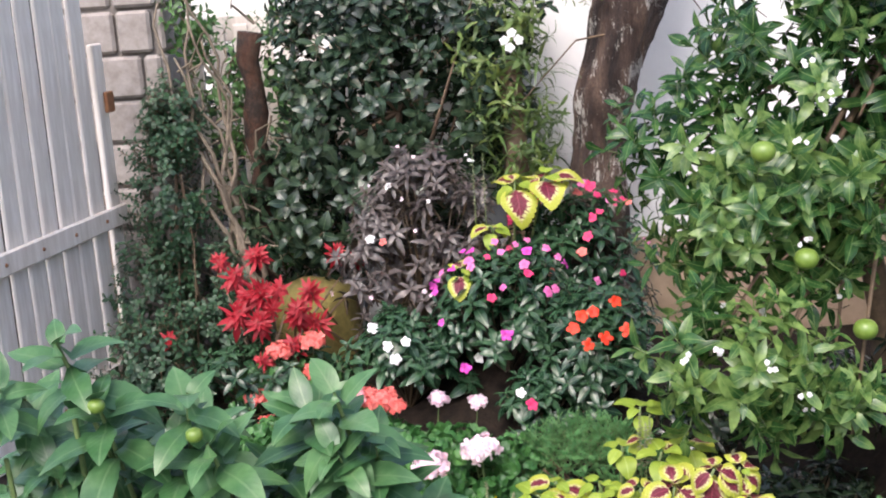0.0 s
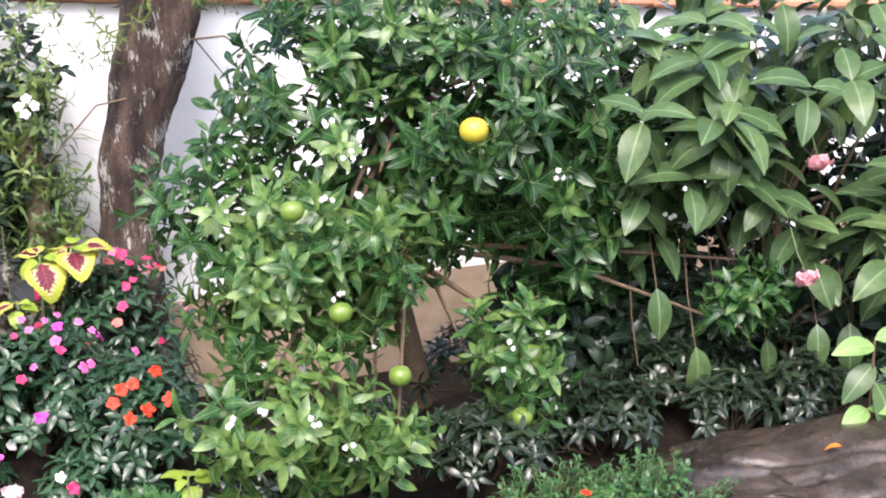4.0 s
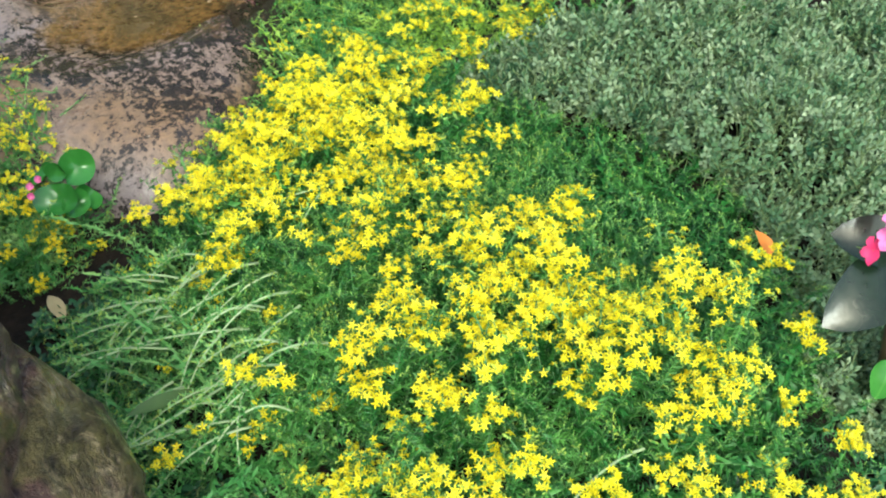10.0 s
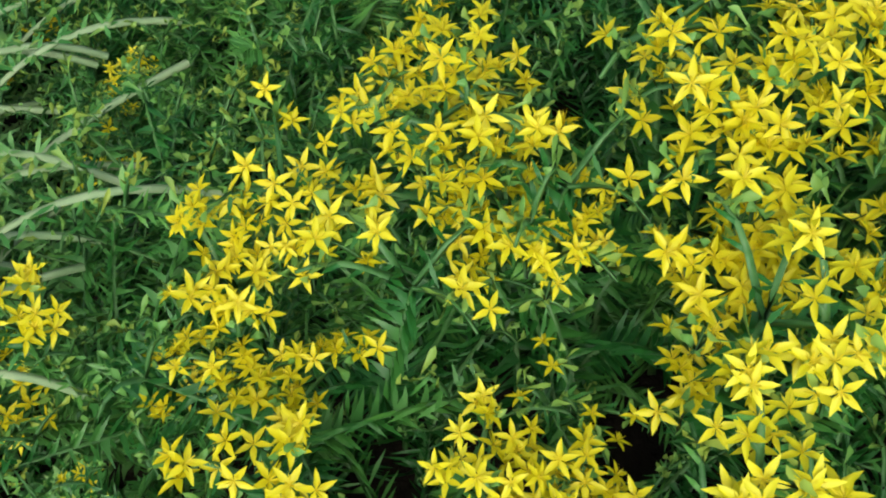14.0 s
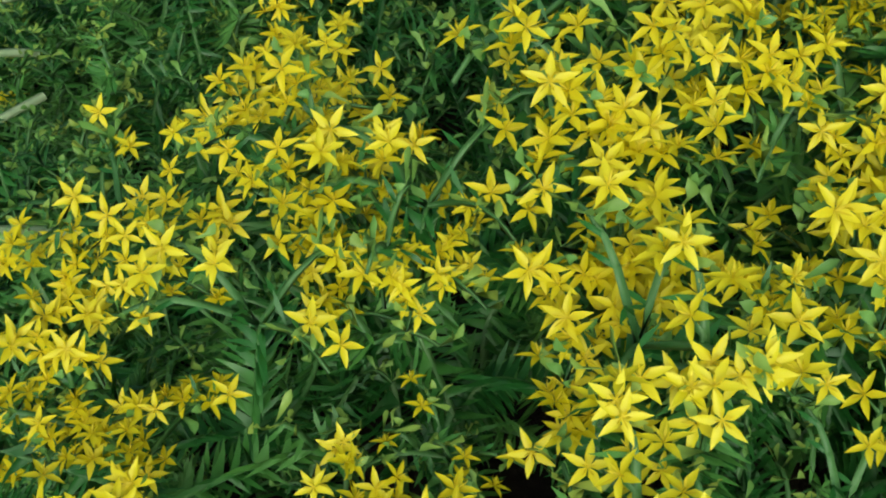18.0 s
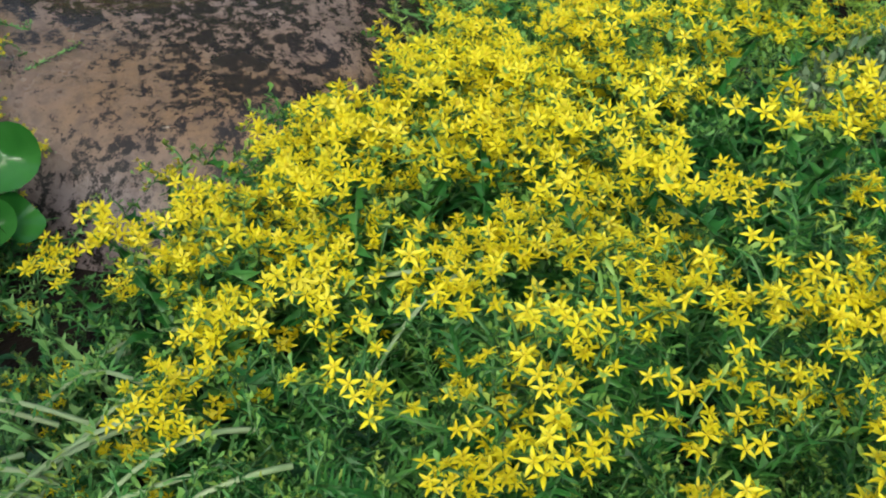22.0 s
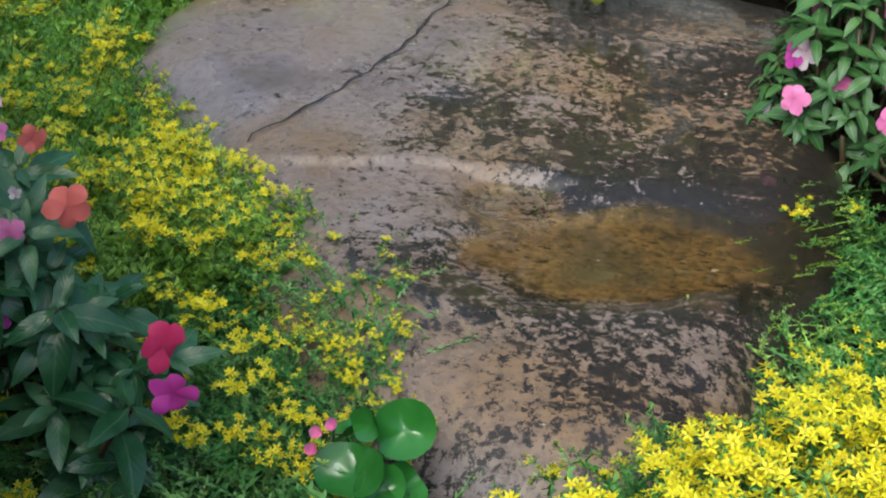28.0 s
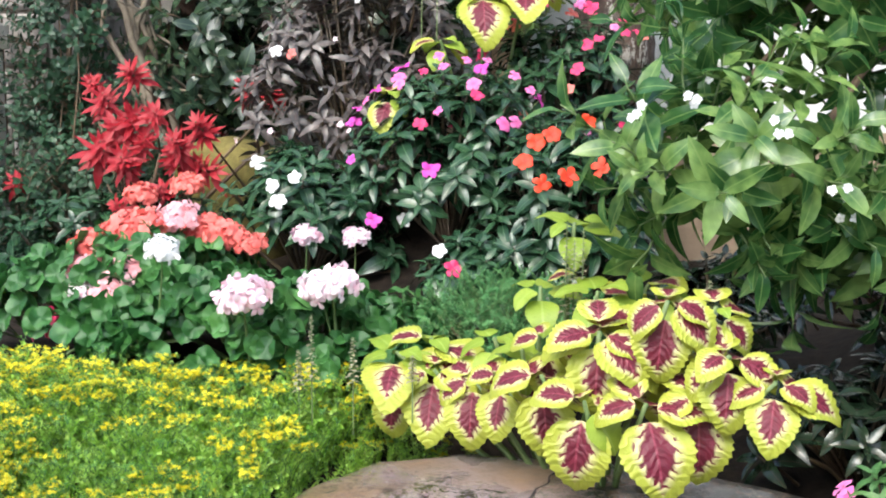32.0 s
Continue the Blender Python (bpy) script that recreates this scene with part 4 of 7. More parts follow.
def sprig(mat, long, w, n, stem=0.10, twig=M_STEM, rise=0.7, droop=0.4, belly=0.85):
    k = Kit([mat, twig])
    m = n // 2 + 1
    k.tube([(0.004 * math.sin(i), 0.003 * math.cos(2 * i), stem * (-0.7 + 1.15 * i / m)) for i in range(m + 1)], [0.0028 - 0.0016 * i / m for i in range(m + 1)], 1, 4, True)
    a, rings = R(0, 6), k.rings
    for i in range(n):
        a += 2.4
        f = i / max(1, n - 1)
        L = long * R(0.75, 1.15) * (1 - 0.25 * f)
        k.leaf(out_leaf(a, rise * (0.1 + f), (0, 0, stem * (-0.55 + f))), L, L * w * R(0.85, 1.1), 0, 5, 0.22, droop * R(0.3, 1.4), belly, 0.9, 0.05, root=rings[min(m, 1 + i // 2)] + i % 4)
    return k


def sedum_stem(mat, tall, flowers, needle=0.0095, sprawl=0.35, fine=True, erect=0.0):
    """An arching stem set with needle leaves; flowering stems end in forks set with yellow stars and beads of buds.
    fine: with folded petals and stamens, for the part of the mat that is seen from a hand's width."""
    k = Kit([mat, M_SEDSTEM, F_YELLOW, F_CENTRE, L_BUD])
    az = R(0, 6.28)
    way0 = Vector((math.cos(az), math.sin(az), 0))
    bend_to = sprawl * R(0.5, 1.3)
    wag = Vector((R(-0.12, 0.12), R(-0.12, 0.12), 0)) * tall

    def on_stem(q):
        return way0 * (tall * bend_to * q**1.7) + Vector((0, 0, tall * (q - 0.32 * bend_to * q * q))) + wag * math.sin(3.1 * q)

    segs = 14 if fine else 6
    k.tube([on_stem(i / segs) for i in range(segs + 1)], [0.0016 - 0.0009 * i / segs for i in range(segs + 1)], 1, 3, False)
    stem, a = k.rings, R(0, 6)
    n = int(tall / (0.0014 if fine else 0.0023))
    wide = 1.0 if fine else 1.8
    for i in range(n):
        q = 0.12 + 0.88 * i / n
        a += 2.1
        L = R(0.75, 1.25) * needle * (1.15 - 0.45 * q)
        k.blade(out_leaf(a, R(-0.2, 0.8) + erect, on_stem(q)), L, R(0.0009, 0.0014) * wide, 0, R(-0.2, 0.5), root=stem[min(segs, round(segs * q))] + i % 3)
    top = on_stem(1.0)

    def bead(at, root):
        if fine:
            k.leaf(facing(at, (R(-1, 1), R(-1, 1), 0.8)) @ Matrix.Rotation(1.2, 4, "X"), R(0.0030, 0.0046), R(0.0018, 0.0025), 4, 3, 0.5, 0.1, root=root)
        else:
            k.blade(facing(at, (R(-1, 1), R(-1, 1), 0.8)) @ Matrix.Rotation(1.0, 4, "X"), R(0.003, 0.0045), 0.002, 4, 0.1, root=root)

    turn, arms = R(0, 6), (rnd.randrange(3, 6) if flowers else 2)
    for b in range(arms):
        ba = turn + b * 6.28 / arms + R(-0.5, 0.5)
        reach = R(0.012, 0.026) if flowers else R(0.008, 0.020)
        way, up = Vector((math.cos(ba), math.sin(ba), 0)), R(0.004, 0.016)
        bend = [top + way * reach * q + Vector((0, 0, up * math.sin(2.3 * q))) for q in (0, 0.2, 0.4, 0.6, 0.8, 1.0)]
        k.tube(bend, [0.0010, 0.0009, 0.0008, 0.0007, 0.0006, 0.0005], 1, 3, False, start=stem[-1])
        arm = k.rings
        m = max(1, round(flowers / arms + R(-0.8, 0.8))) if flowers else 0
        for j in range(m):
            f = 0.8 + 4.1 * (j + 0.5) / m
            p = bend[int(f)].lerp(bend[min(5, int(f) + 1)], f % 1) + Vector((R(-0.005, 0.005), R(-0.005, 0.005), R(0.000, 0.007)))
            star(k, facing(p, (R(-0.7, 0.7), R(-0.9, 0.4), 1)), R(0.0044, 0.0055) if fine else R(0.0047, 0.0060), arm[min(5, round(f))], fine)
        for j in range(6 if flowers else 7):
            q = rnd.randrange(3, 6) if flowers else rnd.randrange(2, 6)
            bead(bend[q] + Vector((R(-0.004, 0.004), R(-0.004, 0.004), R(-0.001, 0.004))), arm[q] + j % 3)
        for j in range(4):
            k.blade(out_leaf(ba + R(-1.2, 1.2), R(-0.3, 0.8), bend[1 + j % 3]), R(0.4, 0.7) * needle, 0.0011, 0, 0.2, root=arm[1 + j % 3])
    return k


def star(k, M, r, root, fine=True):
    """A five-pointed sedum flower with its stamens."""
    hub = len(k.v)
    k.v.append(M @ Vector((0, 0, 0)))
    k.face((hub, root, root + 1), 1, [(0, 0)] * 3)
    for i in range(5):
        if fine:
            k.leaf(M @ out_leaf(i * 1.2566, R(0.05, 0.4)), r, r * 0.34, 2, 3, 0.45, 0.15, 0.72, root=hub)
        else:
            P = M @ out_leaf(i * 1.2566, R(0.05, 0.45))
            n = len(k.v)
            k.v += [P @ Vector((-r * 0.18, r * 0.42, 0)), P @ Vector((0, r, 0)), P @ Vector((r * 0.18, r * 0.42, 0))]
            k.face((hub, n + 2, n + 1, n), 2, [(0, 0), (0.45, 1), (1, 0), (0.45, -1)])
    for i in range(6 if fine else 2):
        k.blade(M @ out_leaf(i * 1.05, R(0.7, 1.3)), r * 0.62, r * (0.07 if fine else 0.16), 3, 0.0, root=hub)
    return k


NEAR_F = [sedum_stem(L_SEDUM, R(0.10, 0.14), n, 0.011) for n in (16, 22, 28, 18, 25, 8)]
NEAR_G = [sedum_stem(L_SEDUM, R(0.085, 0.13), 0, 0.012, 0.6) for _ in range(6)]
FAR_F = [sedum_stem(L_SEDUM, R(0.10, 0.14), n, 0.012, 0.4, False) for n in (20, 27, 34, 22, 30, 10)]
FAR_G = [sedum_stem(L_SEDUM, R(0.085, 0.13), 0, 0.018, 0.9, False) for _ in range(6)]
MID_F = [sedum_stem(L_SEDUMM, R(0.09, 0.13), n, 0.012, 0.7, False) for n in (8, 14, 20)]
MID_G = [sedum_stem(L_SEDUMM, R(0.08, 0.13), 0, 0.0125, 1.2, False) for _ in range(6)]
PALE_G = [sedum_stem(L_SEDUMM, R(0.10, 0.15), 0, 0.010, 1.5, False) for _ in range(6)]
TRAIL_G = [sedum_stem(L_SEDUMY, R(0.09, 0.14), 0, 0.0125, 1.3, False) for _ in range(4)]
LIME_F = [sedum_stem(L_SEDUMY, R(0.12, 0.15), n, 0.016, 0.4, False, 0.3) for n in (14, 20, 27)]
LIME_G = [sedum_stem(L_SEDUMY, R(0.11, 0.16), 0, 0.020, 0.4, False, 0.45) for _ in range(5)]


def in_poly(x, y, poly):
    c = False
    for (ax, ay), (bx, by) in zip(poly, poly[1:] + poly[:1]):
        if (ay > y) != (by > y) and x < (bx - ax) * (y - ay) / (by - ay) + ax:
            c = not c
    return c


def sedum_mat(label, poly, count, kinds, bloom, lift, near, cap):
    """A mat of stems in an outline. kinds: (where, flowering kits, leafy kits); bloom(x, y): how likely a stem there flowers; lift(x, y): its height factor."""
    x0, x1 = min(p[0] for p in poly), max(p[0] for p in poly)
    y0, y1 = min(p[1] for p in poly), max(p[1] for p in poly)
    cx, cy = sum(p[0] for p in poly) / len(poly), sum(p[1] for p in poly) / len(poly)
    t = thing("stonecrop", label, "plant", (cx, cy, gz(cx, cy)))
    spots = [([], []) for _ in kinds]
    made = 0
    while made < count:
        x, y = R(x0, x1), R(y0, y1)
        if not in_poly(x, y, poly):
            continue
        made += 1
        d = min(1.0, max(0.0, float(poly_depth(np.array([x]), np.array([y]), poly)[0]) / 0.10))
        f = R(0, 1) < bloom(x, y)
        sc = min(1.2, lift(x, y) * R(0.85, 1.15)) * (0.6 + 0.4 * d) * (1.0 if f else 0.93)
        out = Vector((x - cx, y - cy, 0)) * (1 - d) * 1.3
        on = float(poly_depth(np.array([x]), np.array([y]), SLAB)[0])
        sc *= 0.7 if on > 0.03 else 1.0
        M = Matrix.Translation((x, y, max(gz(x, y), 0.02 if x < 1.0 and y > 2.1 else -1, 0.115 if on > 0.10 else 0.02 + on if on > 0 else -1) - 0.01)) @ (Vector((0, 0, 1)) + out).to_track_quat("Z", "Y").to_matrix().to_4x4() @ Matrix.Rotation(R(0, 6.28), 4, "Z") @ Matrix.Scale(sc, 4)
        i = next(j for j, q in enumerate(kinds) if q[0](x, y))
        spots[i][0 if f else 1].append((M, rnd.randrange(len(kinds[i][1 if f else 2]))))
    for (_, kits_f, kits_g), (flo, gre) in zip(kinds, spots):
        if flo:
            strew(t, "flowering_stem", kits_f, flo, cap // len(kinds), near, rest="flower_mass")
        if gre:
            strew(t, "leafy_stem", kits_g, gre, cap // len(kinds), near, rest="foliage_mass")
    return t


def clump(x, y, s):
    return noise.noise(Vector((x * s, y * s, 1.7)))


MAT1 = [(0.53, 1.36), (0.42, 1.50), (0.35, 1.62), (0.34, 1.78), (0.43, 1.96), (0.54, 2.10), (0.66, 2.20), (0.82, 2.24), (0.93, 2.12), (1.0, 1.94), (1.15, 1.70), (1.14, 1.50), (1.09, 1.34), (1.06, 1.22), (0.90, 1.22), (0.76, 1.20), (0.62, 1.27)]
# drifts of flowers: x, y, half widths, thickness of bloom
DRIFTS = [(0.73, 2.00, 0.16, 0.13, 1.0), (0.58, 1.88, 0.12, 0.085, 0.9), (0.77, 1.72, 0.09, 0.06, 0.75), (0.64, 1.685, 0.035, 0.03, 0.9), (0.85, 1.78, 0.06, 0.08, 0.6), (0.78, 1.50, 0.10, 0.09, 1.0), (0.65, 1.49, 0.065, 0.08, 0.7),
          (0.52, 1.58, 0.08, 0.065, 0.6), (0.57, 1.42, 0.055, 0.065, 0.6), (0.66, 1.36, 0.04, 0.04, 0.6), (0.82, 1.38, 0.035, 0.045, 0.8), (0.77, 1.26, 0.05, 0.045, 0.9), (0.89, 1.29, 0.035, 0.04, 0.8), (1.01, 1.28, 0.04, 0.075, 1.0), (0.97, 1.45, 0.05, 0.045, 0.7), (1.07, 1.67, 0.04, 0.03, 0.6), (0.85, 1.52, 0.02, 0.06, 0.7), (0.90, 2.08, 0.05, 0.06, 0.5)]


def bloom_one(x, y):
    """Flowers stand in tight drifts, broken up by gaps."""
    q = max(w * math.exp(-(((x - bx) / rx) ** 2) - ((y - by) / ry) ** 2) for bx, by, rx, ry, w in DRIFTS)
    q += 0.42 * clump(x, y, 15) + 0.42 * clump(x + 3, y, 30)
    return (0.62 if x > 0.58 and y < 1.64 else 0.48) * float(smooth(0.33, 0.52, q)) + 0.008


HERE = lambda x, y: True
sedum_mat("mat of green stonecrop thick with yellow star flowers", MAT1, 3000, [(lambda x, y: x < 0.52 and y < 1.95, MID_F, PALE_G), (lambda x, y: 0.46 < x < 0.98 and 1.32 < y < 1.78, NEAR_F, NEAR_G), (HERE, FAR_F, FAR_G)], bloom_one,
          lambda x, y: 0.84 + 0.62 * bloom_one(x, y) + 0.30 * clump(x, y + 9, 13), (0.68, 1.6, 0.4), 300)
MAT2 = [(0.38, 2.14), (0.37, 2.27), (0.33, 2.40), (0.27, 2.53), (0.17, 2.64), (0.07, 2.74), (0.0, 2.82), (-0.10, 3.0), (-0.07, 3.42), (0.04, 3.56), (0.18, 3.66), (-0.25, 3.74), (-0.9, 3.76), (-1.1, 3.35), (-0.6, 2.6), (-0.25, 2.3), (0.05, 2.1), (0.3, 2.04)]


def bloom_two(x, y):
    return 0.42 * float(smooth(0.24, 0.40, 0.17 + 0.10 * float(smooth(2.95, 2.5, y)) + 0.3 * float(smooth(3.3, 3.6, y)) + 0.9 * clump(x, y, 7) + 0.5 * clump(x, y + 5, 17)))


sedum_mat("lime green stonecrop with yellow flowers beside the slab", MAT2, 4200, [(lambda x, y: y < 2.45 + 0.2 * clump(x, y, 5), MID_F, MID_G), (HERE, LIME_F, LIME_G)], bloom_two,
          lambda x, y: 1.02 + 0.4 * bloom_two(x, y), (0.1, 2.5, 0.2), 200)
MAT3 = [(0.74, 2.24), (0.74, 2.36), (0.77, 2.56), (0.82, 2.80), (0.86, 2.92), (0.98, 2.80), (1.16, 2.52), (1.18, 2.24), (1.06, 2.14), (0.9, 2.16)]
sedum_mat("strip of fresh green stonecrop along the slab", MAT3, 860, [(lambda x, y: clump(x, y, 9) > 0.02, LIME_F, TRAIL_G), (HERE, MID_F, MID_G)], lambda x, y: 0.30 * float(smooth(2.42, 2.25, y)) * (clump(x, y, 14) > -0.1) + 0.02,
          lambda x, y: 1.0 + 0.3 * clump(x, y, 12), (0.9, 2.4, 0.2), 60)
MAT5 = [(0.93, 2.10), (1.0, 2.06), (1.25, 2.05), (1.22, 2.13), (0.98, 2.17)]
sedum_mat("few stonecrop stems in flower behind the ground cover", MAT5, 80, [(HERE, FAR_F, FAR_G)], lambda x, y: 0.25, lambda x, y: 1.0, (1.1, 2.1, 0.3), 60)
MAT4 = [(0.26, 2.08), (0.38, 2.13), (0.38, 2.28), (0.34, 2.42), (0.28, 2.54), (0.18, 2.66), (0.18, 2.45), (0.22, 2.2)]
sedum_mat("dense green stonecrop spilling onto the slab's edge", MAT4, 420, [(HERE, MID_F, MID_G)], lambda x, y: 0.55 * float(smooth(0.0, 0.25, 0.1 + clump(x, y, 12))),
          lambda x, y: 1.0 + 0.3 * clump(x, y, 15), (0.3, 2.3, 0.2), 60)


# ---- grey-green ground cover ----
def carpet_sprig():
    k = Kit([L_CARPET, M_STEM])
    k.tube([(0, 0, -0.05)] + [(0, 0, -0.02 + 0.0064 * i) for i in range(9)], [0.0012] + [0.001] * 9, 1, 3, False)
    for i in range(16):
        k.blade(out_leaf(i * 2.4, 0.1 + 0.06 * i, (0, 0, -0.02 + 0.0032 * i)), R(0.007, 0.011), 0.0042, 0, 0.3, root=k.rings[1 + i // 2] + i % 3)
    return k


CARPET = [carpet_sprig() for _ in range(4)]
CARPET_AREA = [(0.93, 2.10), (0.98, 1.96), (1.08, 1.82), (1.16, 1.64), (1.14, 1.5), (1.12, 1.36), (1.2, 1.24), (1.35, 1.1), (2.0, 1.15), (2.4, 1.5), (2.1, 1.94), (1.7, 2.0), (1.3, 2.04)]
ct = thing("ground_cover", "low grey-green carpet of tiny-leaved ground cover", "plant", (1.5, 1.6, gz(1.5, 1.6)))
cp = []
while len(cp) < 8600:
    x, y = R(0.9, 2.4), R(1.1, 2.12)
    if in_poly(x, y, CARPET_AREA):
        h = 0.045 + 0.05 * clump(x, y, 9) + 0.035 * clump(x, y, 22)
        cp.append((facing((x, y, gz(x, y) + h), (R(-0.9, 0.9), R(-0.9, 0.7), 1), None, R(0.9, 1.3)), rnd.randrange(4)))
strew(ct, "sprig", CARPET, cp, 200, (1.1, 1.6, 0.3), rest="foliage_mass")


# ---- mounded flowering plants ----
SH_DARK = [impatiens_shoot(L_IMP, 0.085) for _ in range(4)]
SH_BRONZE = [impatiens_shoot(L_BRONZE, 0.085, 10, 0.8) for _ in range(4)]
SH_FRESH = [impatiens_shoot(L_FRESH, 0.06, 7) for _ in range(4)]
BLOOM = {n: [five_petals(m, 0.024), five_petals(m, 0.022, 0.3)] for n, m in (("pink", F_PINK), ("magenta", F_MAG), ("hot", F_HOT), ("red", F_RED), ("orange", F_ORANGE), ("white", F_WHITE), ("blush", F_BLUSH), ("salmon", F_SALMON), ("light", F_LIGHT))}


def mound(label, x, y, rx, ry, h, n, shoots, blooms=(), strewn=(), name="impatiens", z=None, size=1.0, group="", front=0.35, leaf_out=0.6, stem=None, stalks=24, loose=0.22):
    """A bushy plant: stems from one root to shoots over a dome; blooms at given places, others strewn on the dome."""
    zb = gz(x, y) if z is None else z
    t = thing(name, label, "plant", (x, y, zb), group)
    pl, tips = [], []
    for i in range(n):
        a, u = R(0, 6.283), R(0.02, 1) ** 0.6
        rr, q = u, math.sqrt(max(0, 1 - u * u))
        r = R(0.82, 1.04) if i % 4 else R(0.5, 0.8)
        p = Vector((x + rx * rr * math.cos(a) * r, y + ry * rr * math.sin(a) * r, zb + 0.04 + h * q * r))
        nrm = Vector((rr * math.cos(a) * leaf_out, rr * math.sin(a) * leaf_out - front * 0.5, q * 0.7 + 0.45))
        nrm += Vector((R(-loose, loose), R(-loose, loose), R(-loose, loose) * 0.6))
        tips.append(p)
        pl.append((facing(p, nrm, None, size * R(0.85, 1.2)), rnd.randrange(len(shoots))))
    part("stalk", crown(stem or M_PINKSTEM, (x, y, zb - 0.02), [p - Vector((0, 0, 0.03)) for p in tips[:stalks]], [0.006, 0.005, 0.003], 0.05 * h), t)
    strew(t, "shoot", shoots, pl, 300, rest="foliage_mass")
    for c, bx, by, bz, *sc in blooms:
        part("flower", flower_mesh(c), t, M=facing((bx, by, bz), (R(-0.3, 0.3), -0.8 + R(-0.2, 0.2), 0.55), None, sc[0] if sc else 1.0))
    for c, m, *big in strewn:
        for i in range(m):
            a, u = R(2.9, 6.5), R(0.05, 0.97) ** 0.55
            q = math.sqrt(1 - u * u)
            p = Vector((x + rx * u * math.cos(a) * 1.04, y + ry * u * math.sin(a) * 1.04, zb + 0.07 + h * q * 1.03))
            part("flower", flower_mesh(c), t, M=facing(p, (u * math.cos(a) + R(-0.6, 0.6), u * math.sin(a) - 0.5 + R(-0.5, 0.5), q + 0.2), None, R(0.6, 1.05) * (big[0] if big else 1.0)))
    return t


def flower_mesh(c):
    k = BLOOM[c][rnd.randrange(2)]
    return k.made if hasattr(k, "made") else k.mesh("flower")


# the big mound at the back
SH_PURPLE = [impatiens_shoot(L_PURPLE, 0.075, 9, 0.78) for _ in range(4)]
mound("bronze-leaved impatiens with white flowers", -0.34, 5.0, 0.40, 0.30, 0.78, 240, SH_PURPLE, (), (("blush", 14, 0.6), ("white", 5, 0.8), ("salmon", 1)), loose=0.7)
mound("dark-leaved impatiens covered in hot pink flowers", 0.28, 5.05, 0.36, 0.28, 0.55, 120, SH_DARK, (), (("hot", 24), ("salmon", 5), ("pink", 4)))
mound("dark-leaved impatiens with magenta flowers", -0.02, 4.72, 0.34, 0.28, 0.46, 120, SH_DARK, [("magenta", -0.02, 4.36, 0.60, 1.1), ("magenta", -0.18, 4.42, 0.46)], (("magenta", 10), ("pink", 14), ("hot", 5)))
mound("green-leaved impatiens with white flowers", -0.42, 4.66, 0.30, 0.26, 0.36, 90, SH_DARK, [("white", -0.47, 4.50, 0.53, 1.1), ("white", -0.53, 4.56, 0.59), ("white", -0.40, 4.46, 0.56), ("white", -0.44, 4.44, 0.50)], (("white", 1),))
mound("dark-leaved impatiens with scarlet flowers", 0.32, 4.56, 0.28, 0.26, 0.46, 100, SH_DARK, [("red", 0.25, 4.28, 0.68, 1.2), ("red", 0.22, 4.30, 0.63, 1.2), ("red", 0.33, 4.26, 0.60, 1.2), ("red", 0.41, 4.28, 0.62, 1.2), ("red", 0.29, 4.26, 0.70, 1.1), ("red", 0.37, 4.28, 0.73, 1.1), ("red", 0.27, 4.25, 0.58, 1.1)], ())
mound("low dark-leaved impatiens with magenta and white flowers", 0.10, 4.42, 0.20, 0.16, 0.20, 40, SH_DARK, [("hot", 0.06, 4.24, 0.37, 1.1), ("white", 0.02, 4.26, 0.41)], ())

